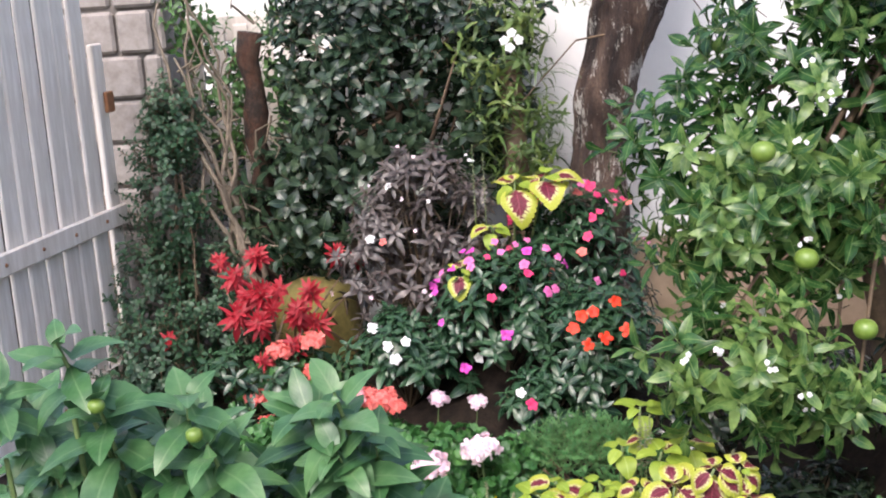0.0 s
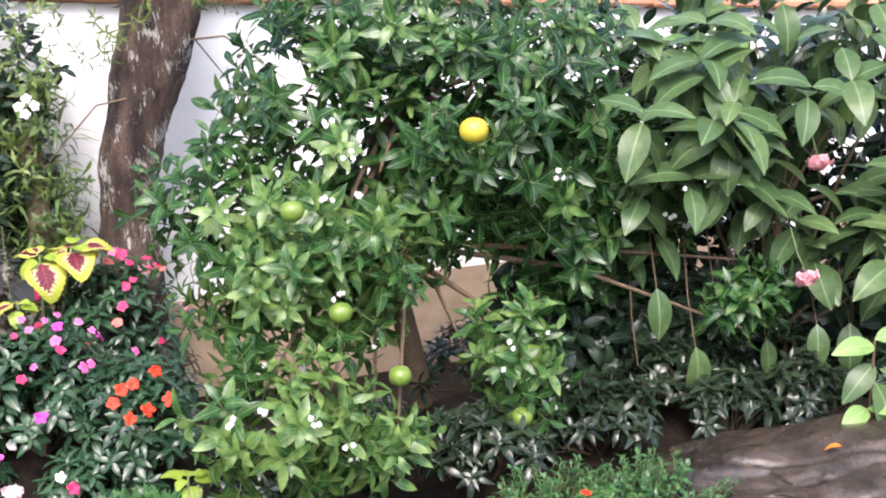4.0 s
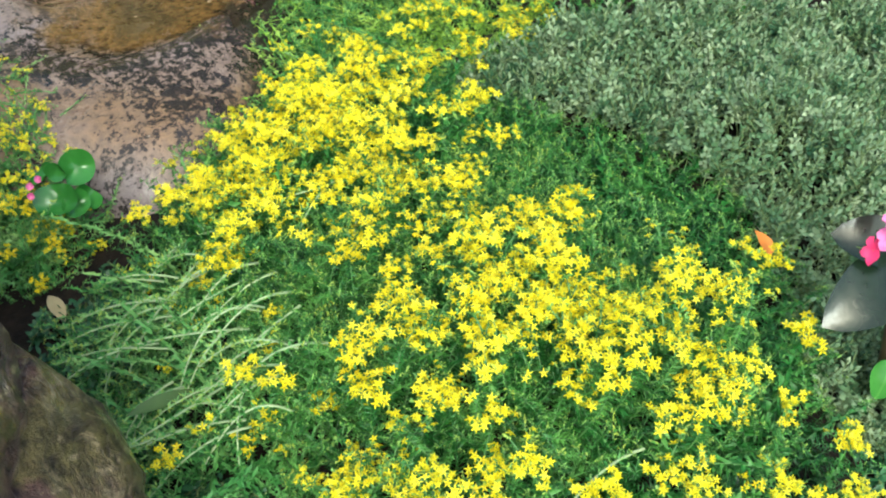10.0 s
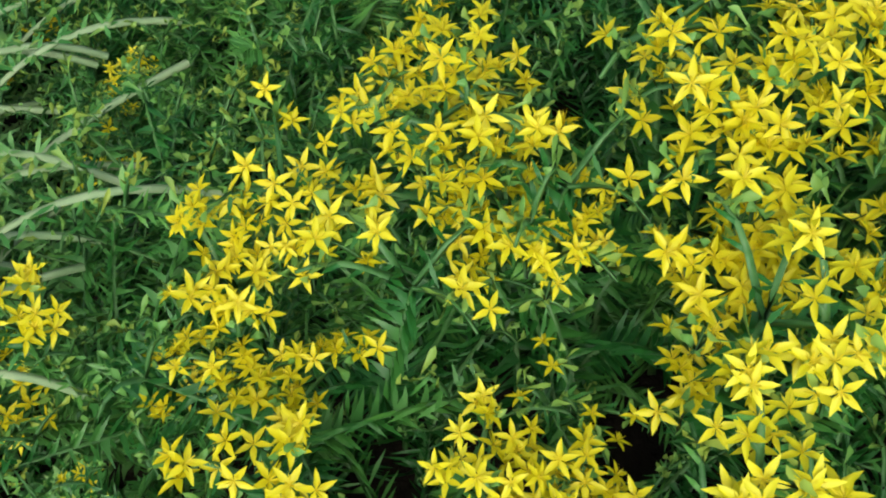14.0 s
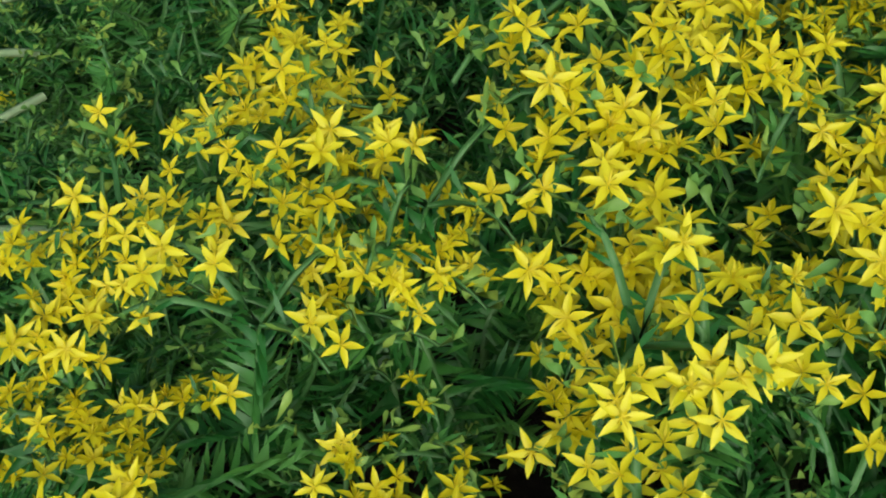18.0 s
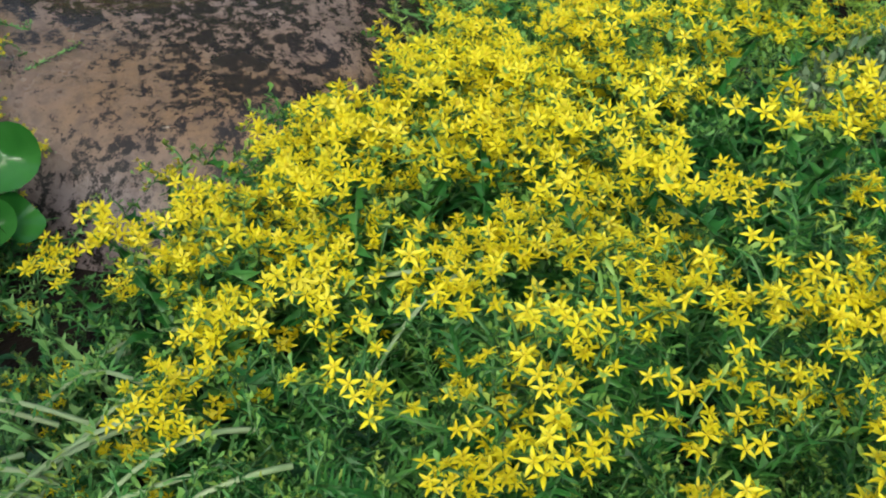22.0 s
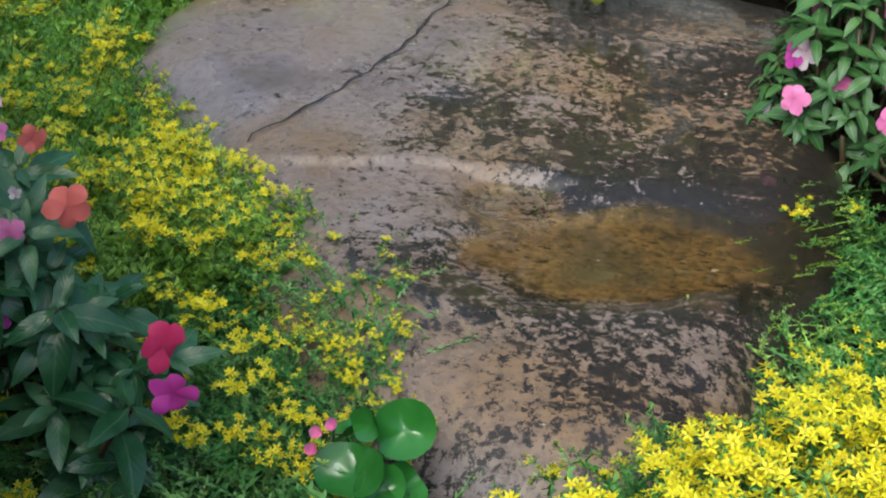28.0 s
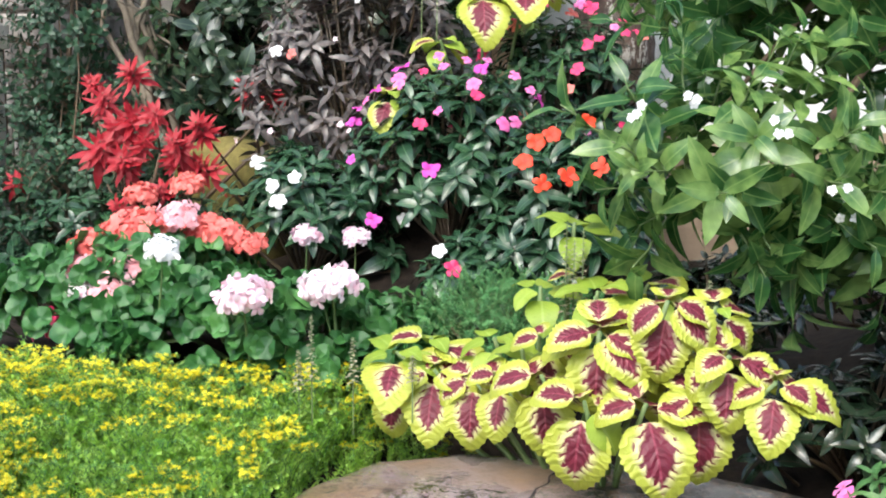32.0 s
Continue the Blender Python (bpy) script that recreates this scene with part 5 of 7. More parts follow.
# the bank at the right
L_SMALL = leaf_material("small_dark_leaf", (0.014, 0.050, 0.016), (0.034, 0.105, 0.030), (0.09, 0.20, 0.06), 0.4, 0.2)
SMALL = [sprig(L_SMALL, 0.026, 0.55, 11, 0.08) for _ in range(3)]
for bx, by, rx, h, sh, bl, lab in (
    (0.96, 3.04, 0.20, 0.32, SH_FRESH, (("pink", 9, 0.85), ("magenta", 4, 0.85), ("blush", 2)), "green impatiens with many small pink flowers"),
    (0.90, 2.97, 0.15, 0.38, SH_FRESH, (("pink", 7, 0.85), ("magenta", 3, 0.8)), "green impatiens with pink flowers leaning over the slab"),
    (1.12, 3.02, 0.24, 0.30, SH_FRESH, (("pink", 6, 0.85), ("magenta", 4, 0.85), ("hot", 1)), "green impatiens with many small pink flowers"),
    (1.06, 2.74, 0.19, 0.26, SH_FRESH, (("pink", 7, 0.85), ("blush", 2, 0.8)), "green impatiens with many small pink flowers"),
    (1.18, 2.72, 0.22, 0.26, SH_FRESH, (("pink", 3), ("orange", 2)), "green impatiens with pink and orange flowers"),
    (1.40, 2.84, 0.24, 0.28, SH_FRESH, (("orange", 2), ("red", 1)), "green impatiens with orange flowers"),
    (1.36, 2.52, 0.22, 0.28, SH_DARK, (("red", 2, 1.1), ("orange", 1), ("magenta", 1)), "dark-leaved impatiens with orange flowers"),
    (1.56, 2.66, 0.24, 0.30, SH_DARK, (("red", 3, 1.15), ("orange", 2)), "dark-leaved impatiens with orange flowers"),
    (1.40, 2.30, 0.16, 0.18, SH_BRONZE, (("magenta", 2), ("red", 1)), "bronze-leaved impatiens with magenta flowers"),
    (1.62, 2.38, 0.24, 0.28, SH_BRONZE, (("orange", 2), ("magenta", 1)), "bronze-leaved impatiens with orange flowers"),
    (1.82, 2.60, 0.26, 0.32, SH_BRONZE, (("red", 3, 1.15), ("orange", 2), ("magenta", 2, 1.2)), "bronze-leaved impatiens with orange and magenta flowers"),
    (1.84, 2.28, 0.24, 0.28, SH_BRONZE, (("magenta", 3),), "bronze-leaved impatiens with magenta flowers"),
    (2.08, 2.46, 0.26, 0.32, SH_BRONZE, (("red", 3, 1.15), ("orange", 2), ("magenta", 1)), "bronze-leaved impatiens with orange flowers"),
    (2.12, 2.18, 0.24, 0.28, SH_BRONZE, (("magenta", 4), ("red", 1)), "bronze-leaved impatiens with magenta flowers"),
    (2.36, 2.36, 0.26, 0.30, SH_BRONZE, (("orange", 2), ("magenta", 2)), "bronze-leaved impatiens with magenta flowers"),
):
    mound(lab, bx, by, rx, rx * 0.85, h, 76, sh, [("pink", 0.97, 2.42, 0.32, 1.15)] if (bx, by) == (1.06, 2.74) else (), bl, size=0.74)
for bx, by, rx in ((1.35, 3.12, 0.26), (1.62, 3.05, 0.26), (1.15, 3.28, 0.22)):
    mound("small-leaved green bush behind the impatiens", bx, by, rx, 0.2, 0.18, 90, SMALL, (), (), "small_leaved_bush")


# ---- coleus ----
def coleus_leaf(L, w, mat):
    k = Kit([mat])
    return k.leaf(Matrix(), L, w, 0, 21, 0.12, R(0.5, 0.95), 0.70, 0.70, 0.12, 1, R(-0.3, 0.3))


COLEUS = [coleus_leaf(0.20 * s, 0.160 * s, L_COLEUS) for s in (0.90, 0.80, 0.74, 0.96, 0.86, 0.78)]
COLEUS_LIME = [coleus_leaf(0.13, 0.095, L_LIME), coleus_leaf(0.105, 0.08, L_LIME)]
for k in COLEUS + COLEUS_LIME:
    k.mesh("leaf")


def coleus(label, heads, lime=0.15, root=None, spikes=()):
    """Each head: a place, how many leaves it carries, and a size. Leaves stand in whorls that droop outwards, small ones in the middle."""
    cx, cy = root or (sum(h[0] for h in heads) / len(heads), sum(h[1] for h in heads) / len(heads) + 0.1)
    zb = gz(cx, cy)
    t = thing("coleus", label, "plant", (cx, cy, zb))
    st = crown(M_STEM, (cx, cy, zb - 0.02), [h[:3] for h in heads], [0.007, 0.006, 0.004], 0.02, 5)
    for hx, hy, hz, n, sc in heads:
        top = Vector((hx, hy, hz))
        a = math.pi + R(-0.3, 0.3)
        for i in range(n):
            f = i / max(1, n - 1)
            kits = COLEUS_LIME if R(0, 1) < lime else COLEUS
            rise = (-0.28 if lime < 0.5 else -0.1) + 0.25 * (i % 2) + 0.7 * max(0, f - 0.5) + R(-0.28, 0.28)
            M = Matrix.Translation(top) @ Matrix.Rotation(0.50 if lime < 0.5 else 0.2, 4, "X") @ out_leaf(a, rise, (0, 0, -0.02 * (1 - f))) @ Matrix.Translation((0, 0.018, 0)) @ Matrix.Scale(sc * (1.0 - 0.42 * f) * R(0.9, 1.08), 4)
            part("leaf", kits[rnd.randrange(len(kits))].made, t, M=M)
            a += 6.283 / min(n, 5) + R(-0.25, 0.25) if i < 4 else 2.2
    part("stalk", st, t)
    for sx, sy, sz, tall in spikes:
        k = Kit([L_SPIKE, M_STEM])
        k.tube([(sx, sy, sz - 0.1), (sx, sy, sz + tall)], [0.0016, 0.001], 1, 4)
        for i in range(40):
            k.leaf(out_leaf(i * 2.4, 0.4, (sx, sy, sz + tall * i / 40)), R(0.010, 0.018) * (1.2 - i / 45), 0.009, 0, 3)
        part("flower_spike", k, t, "pale flower spike")
    return t


coleus("lime and maroon coleus overhanging the slab", [
    (0.44, 3.33, 0.44, 10, 0.84), (0.55, 3.31, 0.50, 9, 0.70), (0.63, 3.35, 0.485, 6, 0.5), (0.65, 3.28, 0.42, 8, 0.70), (0.72, 3.24, 0.39, 7, 0.62), (0.50, 3.38, 0.43, 6, 0.7),
    (0.345, 3.33, 0.36, 6, 0.76), (0.42, 3.27, 0.335, 5, 0.80), (0.52, 3.255, 0.34, 5, 0.80), (0.605, 3.285, 0.35, 5, 0.74), (0.35, 3.40, 0.41, 5, 0.58), (0.13, 3.52, 0.31, 8, 0.78), (0.06, 3.53, 0.29, 6, 0.62), (0.21, 3.48, 0.31, 6, 0.62), (0.27, 3.42, 0.33, 5, 0.6)], 0.06, (0.45, 3.5))
coleus("lime green coleus stems behind the patterned coleus", [
    (0.32, 3.60, 0.46, 6, 0.75), (0.38, 3.62, 0.58, 6, 0.75), (0.43, 3.52, 0.47, 6, 0.8), (0.52, 3.60, 0.47, 6, 0.85), (0.05, 3.56, 0.33, 6, 0.85), (0.11, 3.60, 0.35, 6, 0.8), (0.24, 3.54, 0.37, 6, 0.7), (0.30, 3.46, 0.37, 5, 0.7)], 0.9, (0.35, 3.7),
    [(0.37, 3.55, 0.42, 0.17), (0.40, 3.56, 0.42, 0.16), (0.385, 3.54, 0.42, 0.14), (-0.10, 3.5, 0.28, 0.13), (-0.02, 3.5, 0.28, 0.09), (-0.125, 3.5, 0.26, 0.08), (0.10, 3.46, 0.30, 0.05), (0.62, 3.4, 0.47, 0.05)])
coleus("yellow and maroon coleus high in the flower mound", [
    (0.04, 4.9, 1.06, 7, 0.95), (0.16, 4.92, 1.08, 7, 1.0), (-0.06, 4.76, 0.92, 6, 0.75), (-0.18, 4.66, 0.78, 6, 0.7)], 0.55, (0.0, 5.1), [(-0.12, 4.8, 1.0, 0.24), (-0.08, 4.82, 1.0, 0.2)])


# ---- geraniums ----
def geranium_head(mat, r=0.042, n=46):
    k = Kit([mat, M_STEM])
    k.tube([(0, 0, -0.22), (0.006, 0, -0.1), (0, 0, -r * 0.5)], [0.003, 0.003, 0.002], 1, 4, False)
    fl = [five_petals(mat, 0.017, 0.15, False) for _ in range(3)]
    for i in range(n):
        a, q = i * 2.4 + R(-0.3, 0.3), 1 - 1.15 * i / n
        s = math.sqrt(max(0, 1 - q * q))
        d = Vector((math.cos(a) * s, math.sin(a) * s, q))
        k.merge(fl[i % 3], facing(Vector((d.x * 1.15, d.y * 1.15, d.z * 0.75)) * r * R(0.55, 1.15), d + Vector((R(-0.6, 0.6), R(-0.6, 0.6), R(-0.2, 0.5))), None, R(0.85, 1.15)))
    return k


GHEAD = {n: geranium_head(m) for n, m in (("blush", F_BLUSH), ("salmon", F_SALMON), ("coral", F_CORAL), ("hot", F_HOT), ("white", F_WHITE))}
for k in GHEAD.values():
    k.mesh("flower_head")


def geranium_leaves():
    k = Kit([L_GER, M_STEM])
    first = None
    for i in range(6):
        a = R(0, 6.28)
        p = Vector((math.cos(a) * R(0.01, 0.05), math.sin(a) * R(0.01, 0.05), R(-0.04, 0.03)))
        k.tube([(0, 0, -0.08), p], [0.002, 0.0015], 1, 3, False, start=first)
        first = k.rings[0]
        k.disc(facing(p, (math.cos(a) * 0.8, math.sin(a) * 0.8 - 0.3, 1)), R(0.018, 0.034), 0, 28, R(0.05, 0.45), 0.05, 3, root=k.rings[1], lobes=0.025)
    return k


GLEAF = [geranium_leaves() for _ in range(3)]


def geranium(label, x, y, rx, ry, h, n, heads):
    zb = gz(x, y)
    t = thing("geranium", label, "plant", (x, y, zb))
    pl = []
    for i in range(n):
        a, u = R(0, 6.28), R(0, 1) ** 0.5
        q = math.sqrt(1 - u * u * 0.9)
        pl.append((facing((x + rx * u * math.cos(a), y + ry * u * math.sin(a), zb + h * q * R(0.8, 1.05)), (u * math.cos(a) * 0.7, u * math.sin(a) * 0.7 - 0.2, 1)), rnd.randrange(3)))
    strew(t, "leaf_spray", GLEAF, pl)
    part("stalk", crown(M_STEM, (x, y, zb - 0.02), [M.translation - Vector((0, 0, 0.07)) for M, _ in pl[:12]], [0.006, 0.005, 0.003]), t)
    for c, hx, hy, hz, *sc in heads:
        part("flower_head", GHEAD[c].made, t, M=facing((hx, hy, hz), (R(-0.2, 0.2), -0.25, 1), None, (sc[0] if sc else 1.0) * R(0.95, 1.15)))
    return t


geranium("green geranium with blush and white flower heads", -0.30, 3.88, 0.40, 0.24, 0.20, 120,
         [("blush", -0.276, 3.63, 0.41, 1.0), ("blush", -0.119, 3.725, 0.42, 1.05), ("blush", -0.15, 3.75, 0.405, 0.6), ("blush", -0.263, 4.08, 0.465, 0.6), ("blush", -0.13, 4.0, 0.478, 0.66), ("white", -0.488, 3.75, 0.477, 0.78)])
geranium("geranium with orange-red flower heads beneath the red sage", -0.90, 4.80, 0.26, 0.2, 0.25, 45,
         [("salmon", -0.93, 4.70, 0.47, 0.9), ("salmon", -0.79, 4.72, 0.50), ("salmon", -0.79, 4.70, 0.38, 0.9), ("salmon", -1.03, 4.68, 0.29), ("salmon", -0.98, 4.62, 0.19, 0.9), ("salmon", -0.47, 4.32, 0.40, 0.75)])
geranium("geranium with salmon and coral flower heads", -0.66, 4.0, 0.34, 0.22, 0.25, 100,
         [("salmon", -0.735, 3.95, 0.445), ("salmon", -0.677, 4.0, 0.473, 1.1), ("salmon", -0.637, 4.02, 0.487), ("salmon", -0.507, 4.1, 0.463), ("salmon", -0.46, 4.1, 0.455, 0.8), ("salmon", -0.417, 4.1, 0.437, 0.7), ("coral", -0.712, 3.9, 0.403), ("coral", -0.625, 3.9, 0.412, 0.9), ("coral", -0.572, 4.05, 0.498, 1.05), ("blush", -0.70, 3.85, 0.362, 0.8), ("coral", -0.65, 3.85, 0.372, 0.9), ("hot", -0.79, 3.85, 0.28, 0.9)])


# ---- needle-leaved low shrub ----
def needle_sprig():
    k = Kit([L_FERN, M_STEM])
    k.tube([(0, 0, -0.06)] + [(0.012 * (i / 11) ** 2, 0, -0.03 + 0.075 * i / 11) for i in range(12)], [0.0014] + [0.001] * 12, 1, 3, False)
    for i in range(66):
        f = i / 66
        k.blade(out_leaf(i * 2.4, R(0.0, 0.9), (0.012 * f * f, 0, -0.03 + 0.075 * f)), R(0.007, 0.012) * (1.15 - 0.5 * f), 0.0019, 0, 0.3, root=k.rings[1 + int(f * 12)] + i % 3)
    return k


NEEDLE = [needle_sprig() for _ in range(4)]
mound("low feathery green shrub with needle leaves", 0.22, 3.98, 0.34, 0.24, 0.25, 750, NEEDLE, (), (), "juniper", size=0.85, leaf_out=0.8, stem=M_TWIG, stalks=8, loose=1.3)

# ---- the lawn patch ----
rock("mossy_stone", "ochre moss-covered stone among the flowers", (-0.86, 5.32, 0.29), (0.19, 0.18, 0.30), M_LAWN, 2.2, 0.10, 4, squash=4)


# ---- red-bracted plant ----
def bract_head():
    k = Kit([F_BRACT, M_TWIG])
    k.tube([(0, 0, -0.30), (0, 0, -0.05), (0.004, 0, -0.02), (0, 0, 0.02)], [0.004, 0.003, 0.003, 0.002], 1, 4, True)
    rings = k.rings
    for i in range(34):
        f = i / 34
        L = R(0.045, 0.085) * (1.1 - 0.5 * f)
        k.leaf(out_leaf(i * 2.4, 1.1 * f - 0.15, (0, 0, -0.05 + 0.06 * f)), L, L * R(0.20, 0.30), 0, 4, 0.3, R(-0.2, 0.7), 0.85, 1.0, 0.1, root=rings[1 + min(2, int(f * 3))] + i % 4)
    return k


BRACT = [bract_head() for _ in range(3)]
for k in BRACT:
    k.mesh("bract_head")
bt = thing("red_sage", "tall plant with clusters of deep red bracts", "plant", (-1.05, 4.95, gz(-1.05, 4.95)))
BRH = [(-1.03, 4.9, 0.82, 0.9), (-1.12, 4.9, 0.74, 1.0), (-1.00, 4.85, 0.68, 1.1), (-1.10, 4.82, 0.60, 1.2), (-1.02, 4.8, 0.56, 1.0), (-0.82, 4.9, 0.66, 1.0), (-0.87, 4.85, 0.58, 1.2), (-0.80, 4.85, 0.55, 1.0), (-0.72, 5.1, 0.77, 0.8), (-0.64, 5.1, 0.75, 0.7), (-0.88, 4.75, 0.48, 0.9), (-1.42, 4.9, 0.48, 0.7), (-1.0, 4.7, 0.44, 0.7), (-1.2, 5.0, 0.78, 0.7), (-0.96, 4.82, 0.62, 0.9), (-0.92, 4.8, 0.70, 0.8), (-1.06, 4.85, 0.66, 0.9), (-0.85, 4.78, 0.62, 0.9)]
for bx, by, bz, s in BRH:
    part("bract_head", BRACT[rnd.randrange(3)].made, bt, M=facing((bx, by, bz), (R(-0.5, 0.5), R(-1.0, -0.4), 0.6), None, s * 1.1))
part("stalk", crown(M_TWIG, (-1.05, 4.95, gz(-1.05, 4.95) - 0.02), [(q[0], q[1] + 0.04, q[2] - 0.12) for q in BRH], [0.009, 0.007, 0.004]), bt)
mound("green leafy stems below the red bracts", -1.05, 4.8, 0.42, 0.28, 0.32, 60, SH_DARK, (), (), "red_sage")


# ---- trees and shrubs ----
def foliage(t, kits, blobs, per, name="sprig", cap=300, near=None, front=0.4, even=False):
    """Sprigs over and inside a cluster of ellipsoids: (x, y, z, rx, ry, rz)."""
    pl = []
    for bx, by, bz, rx, ry, rz in blobs:
        for i in range(int(per * min(1.4, max(0.62, rx * ry * rz / 0.055))) if even else per):
            d = Vector((rnd.gauss(0, 1), rnd.gauss(0, 1), rnd.gauss(0, 1))).normalized()
            r = R(0.45, 1.05) ** 0.6
            p = Vector((bx + d.x * rx * r, by + d.y * ry * r, bz + d.z * rz * r))
            pl.append((facing(p, (d.x + R(-0.5, 0.5), d.y - front + R(-0.3, 0.3), d.z + 0.35), None, R(0.8, 1.2)), rnd.randrange(len(kits))))
    strew(t, name, kits, pl, cap, near, rest="foliage_mass")
    return pl


def limbs(t, trunk, radii, ends, mat, label=""):
    k = Kit([mat]).tube(trunk, radii, 0, 10)
    part("trunk", k, t, label)
    for e in ends:
        s = Vector(trunk[rnd.randrange(len(trunk) // 2, len(trunk))])
        e = Vector(e) + Vector((R(-0.15, 0.15), R(-0.15, 0.15), R(-0.1, 0.15)))
        m = s.lerp(e, 0.5) + Vector((R(-0.05, 0.05), R(-0.05, 0.05), R(0, 0.08)))
        part("branch", Kit([mat]).tube([s, m, e], [radii[-1] * 0.7, radii[-1] * 0.45, 0.004], 0, 5), t)


CIT = [sprig(L_CITRUS, 0.105, 0.37, n, 0.13) for n in (8, 9, 10, 9)]
citrus = thing("citrus_tree", "leafy citrus tree with green and ripening fruit", "tree", (1.35, 4.3, gz(1.35, 4.3)))
CB = [(1.05, 4.0, 1.38, 0.50, 0.40, 0.40), (1.6, 4.0, 1.48, 0.50, 0.42, 0.38), (1.3, 4.2, 1.85, 0.48, 0.40, 0.28), (0.80, 3.95, 0.98, 0.33, 0.33, 0.30), (1.48, 3.72, 0.72, 0.15, 0.13, 0.28), (2.0, 4.1, 1.25, 0.38, 0.35, 0.28), (0.66, 3.56, 0.72, 0.28, 0.20, 0.20), (0.90, 3.62, 0.56, 0.20, 0.18, 0.16), (0.62, 4.1, 1.25, 0.25, 0.3, 0.3), (0.85, 3.80, 1.08, 0.33, 0.25, 0.2), (1.5, 4.05, 1.72, 0.35, 0.3, 0.25), (1.85, 4.05, 1.65, 0.3, 0.3, 0.3), (0.95, 4.1, 1.7, 0.3, 0.3, 0.25), (1.30, 4.1, 1.28, 0.32, 0.25, 0.22), (1.80, 3.95, 1.08, 0.18, 0.2, 0.22), (2.3, 3.62, 0.86, 0.11, 0.08, 0.09), (1.0, 4.15, 1.05, 0.32, 0.25, 0.28), (1.7, 4.2, 1.22, 0.35, 0.2, 0.22), (1.1, 4.25, 1.2, 0.35, 0.2, 0.25), (2.1, 4.2, 1.05, 0.25, 0.2, 0.25)]
limbs(citrus, [(1.35, 4.3, 0.15), (1.3, 4.25, 0.6), (1.2, 4.2, 1.1), (1.3, 4.2, 1.6)], [0.05, 0.045, 0.035, 0.02], [b[:3] for b in CB for _ in (0, 1)], M_TWIG)
foliage(citrus, CIT, CB, 78, cap=300, near=(0.7, 3.4, 0.7), even=True)
fruit = bmesh.new()
bmesh.ops.create_icosphere(fruit, subdivisions=3, radius=0.036)
for v in fruit.verts:
    v.co.z *= 0.94 - 0.06 * (abs(v.co.z) > 0.03)
f_me = bpy.data.meshes.new("fruit")
fruit.to_mesh(f_me)
fruit.free()
f_me.polygons.foreach_set("use_smooth", [True] * len(f_me.polygons))
f2_me = f_me.copy()
f_me.materials.append(M_ORANGEFRUIT)
f2_me.materials.append(M_GREENFRUIT)
part("fruit", f_me, citrus, "large ripening yellow-orange fruit", Matrix.Translation((1.33, 3.60, 1.54)) @ Matrix.Scale(1.25, 4))
for fx, fy, fz in ((0.88, 3.62, 1.02), (1.50, 3.62, 0.80), (1.45, 3.6, 0.60), (1.05, 3.6, 0.80), (0.75, 3.6, 1.35)):
    part("fruit", f2_me, citrus, "green unripe fruit", Matrix.Translation((fx, fy, fz)))

BLOSSOM = five_petals(F_WHITE, 0.009, 0.2)
BLOSSOM.mesh("blossom")
for i in range(30):
    q = CB[(5, 6, 0, 1, 4, 3, 16)[i % 7]]
    d = Vector((R(-1, 1), -1.2, R(-0.8, 0.9))).normalized()
    for s in range(3):
        part("blossom", BLOSSOM.made, citrus, M=facing((q[0] + d.x * q[3] * 1.05 + R(-0.02, 0.02), q[1] + d.y * q[4] * 1.1, q[2] + d.z * q[5] + R(-0.02, 0.02)), (R(-0.5, 0.5), -1, R(-0.3, 0.6))))


def big_leaf(L, mat):
    k = Kit([mat])
    return k.leaf(Matrix(), L, L * 0.46, 0, 8, 0.14, R(0.4, 0.9), 0.85, 0.85)


MED = [big_leaf(L, L_MED) for L in (0.17, 0.20, 0.23, 0.19)] + [big_leaf(0.16, L_YOUNG)]
for k in MED:
    k.mesh("leaf")
med = thing("medinilla", "large shrub with big veined drooping leaves", "shrub", (2.6, 3.95, gz(2.6, 3.95)))
MB = [(2.2, 4.1, 1.75, 0.35, 0.25, 0.2), (2.7, 4.0, 1.75, 0.40, 0.25, 0.25), (3.2, 3.9, 1.7, 0.40, 0.25, 0.3), (1.98, 3.95, 1.22, 0.2, 0.2, 0.2), (2.35, 3.9, 1.28, 0.33, 0.28, 0.25), (2.75, 3.85, 1.22, 0.38, 0.28, 0.27), (3.15, 3.7, 1.15, 0.35, 0.30, 0.35), (2.05, 3.75, 1.45, 0.28, 0.2, 0.25), (2.45, 3.7, 1.55, 0.35, 0.2, 0.3), (2.9, 3.6, 1.5, 0.35, 0.2, 0.35), (3.2, 3.4, 1.0, 0.2, 0.2, 0.35), (2.8, 3.6, 0.98, 0.22, 0.15, 0.10)]
limbs(med, [(2.6, 3.95, 0.2), (2.6, 3.95, 0.6), (2.65, 3.95, 1.1)], [0.03, 0.025, 0.015], [(q[0], q[1] + 0.1, q[2]) for q in MB], M_TWIG)
for bx, by, bz, rx, ry, rz in MB:
    for s in range(11):
        d = Vector((rnd.gauss(0, 1), rnd.gauss(0, 1) - 0.4, rnd.gauss(0, 1))).normalized()
        p = Vector((bx + d.x * rx, by + d.y * ry, bz + d.z * rz))
        turn, base = R(0, 6.28), facing(p, (d.x * 0.5, d.y * 0.5 - 0.2, 1))
        for i in range(5):
            w = 4 if R(0, 1) < 0.04 else rnd.randrange(4)
            part("leaf", MED[w].made, med, M=base @ out_leaf(turn + (i % 2) * 3.14 + (i // 2) * 1.57, 0.55 - 0.6 * (i // 2), (0, 0, 0.05 - 0.04 * (i // 2))) @ Matrix.Scale(R(0.75, 1.1), 4))
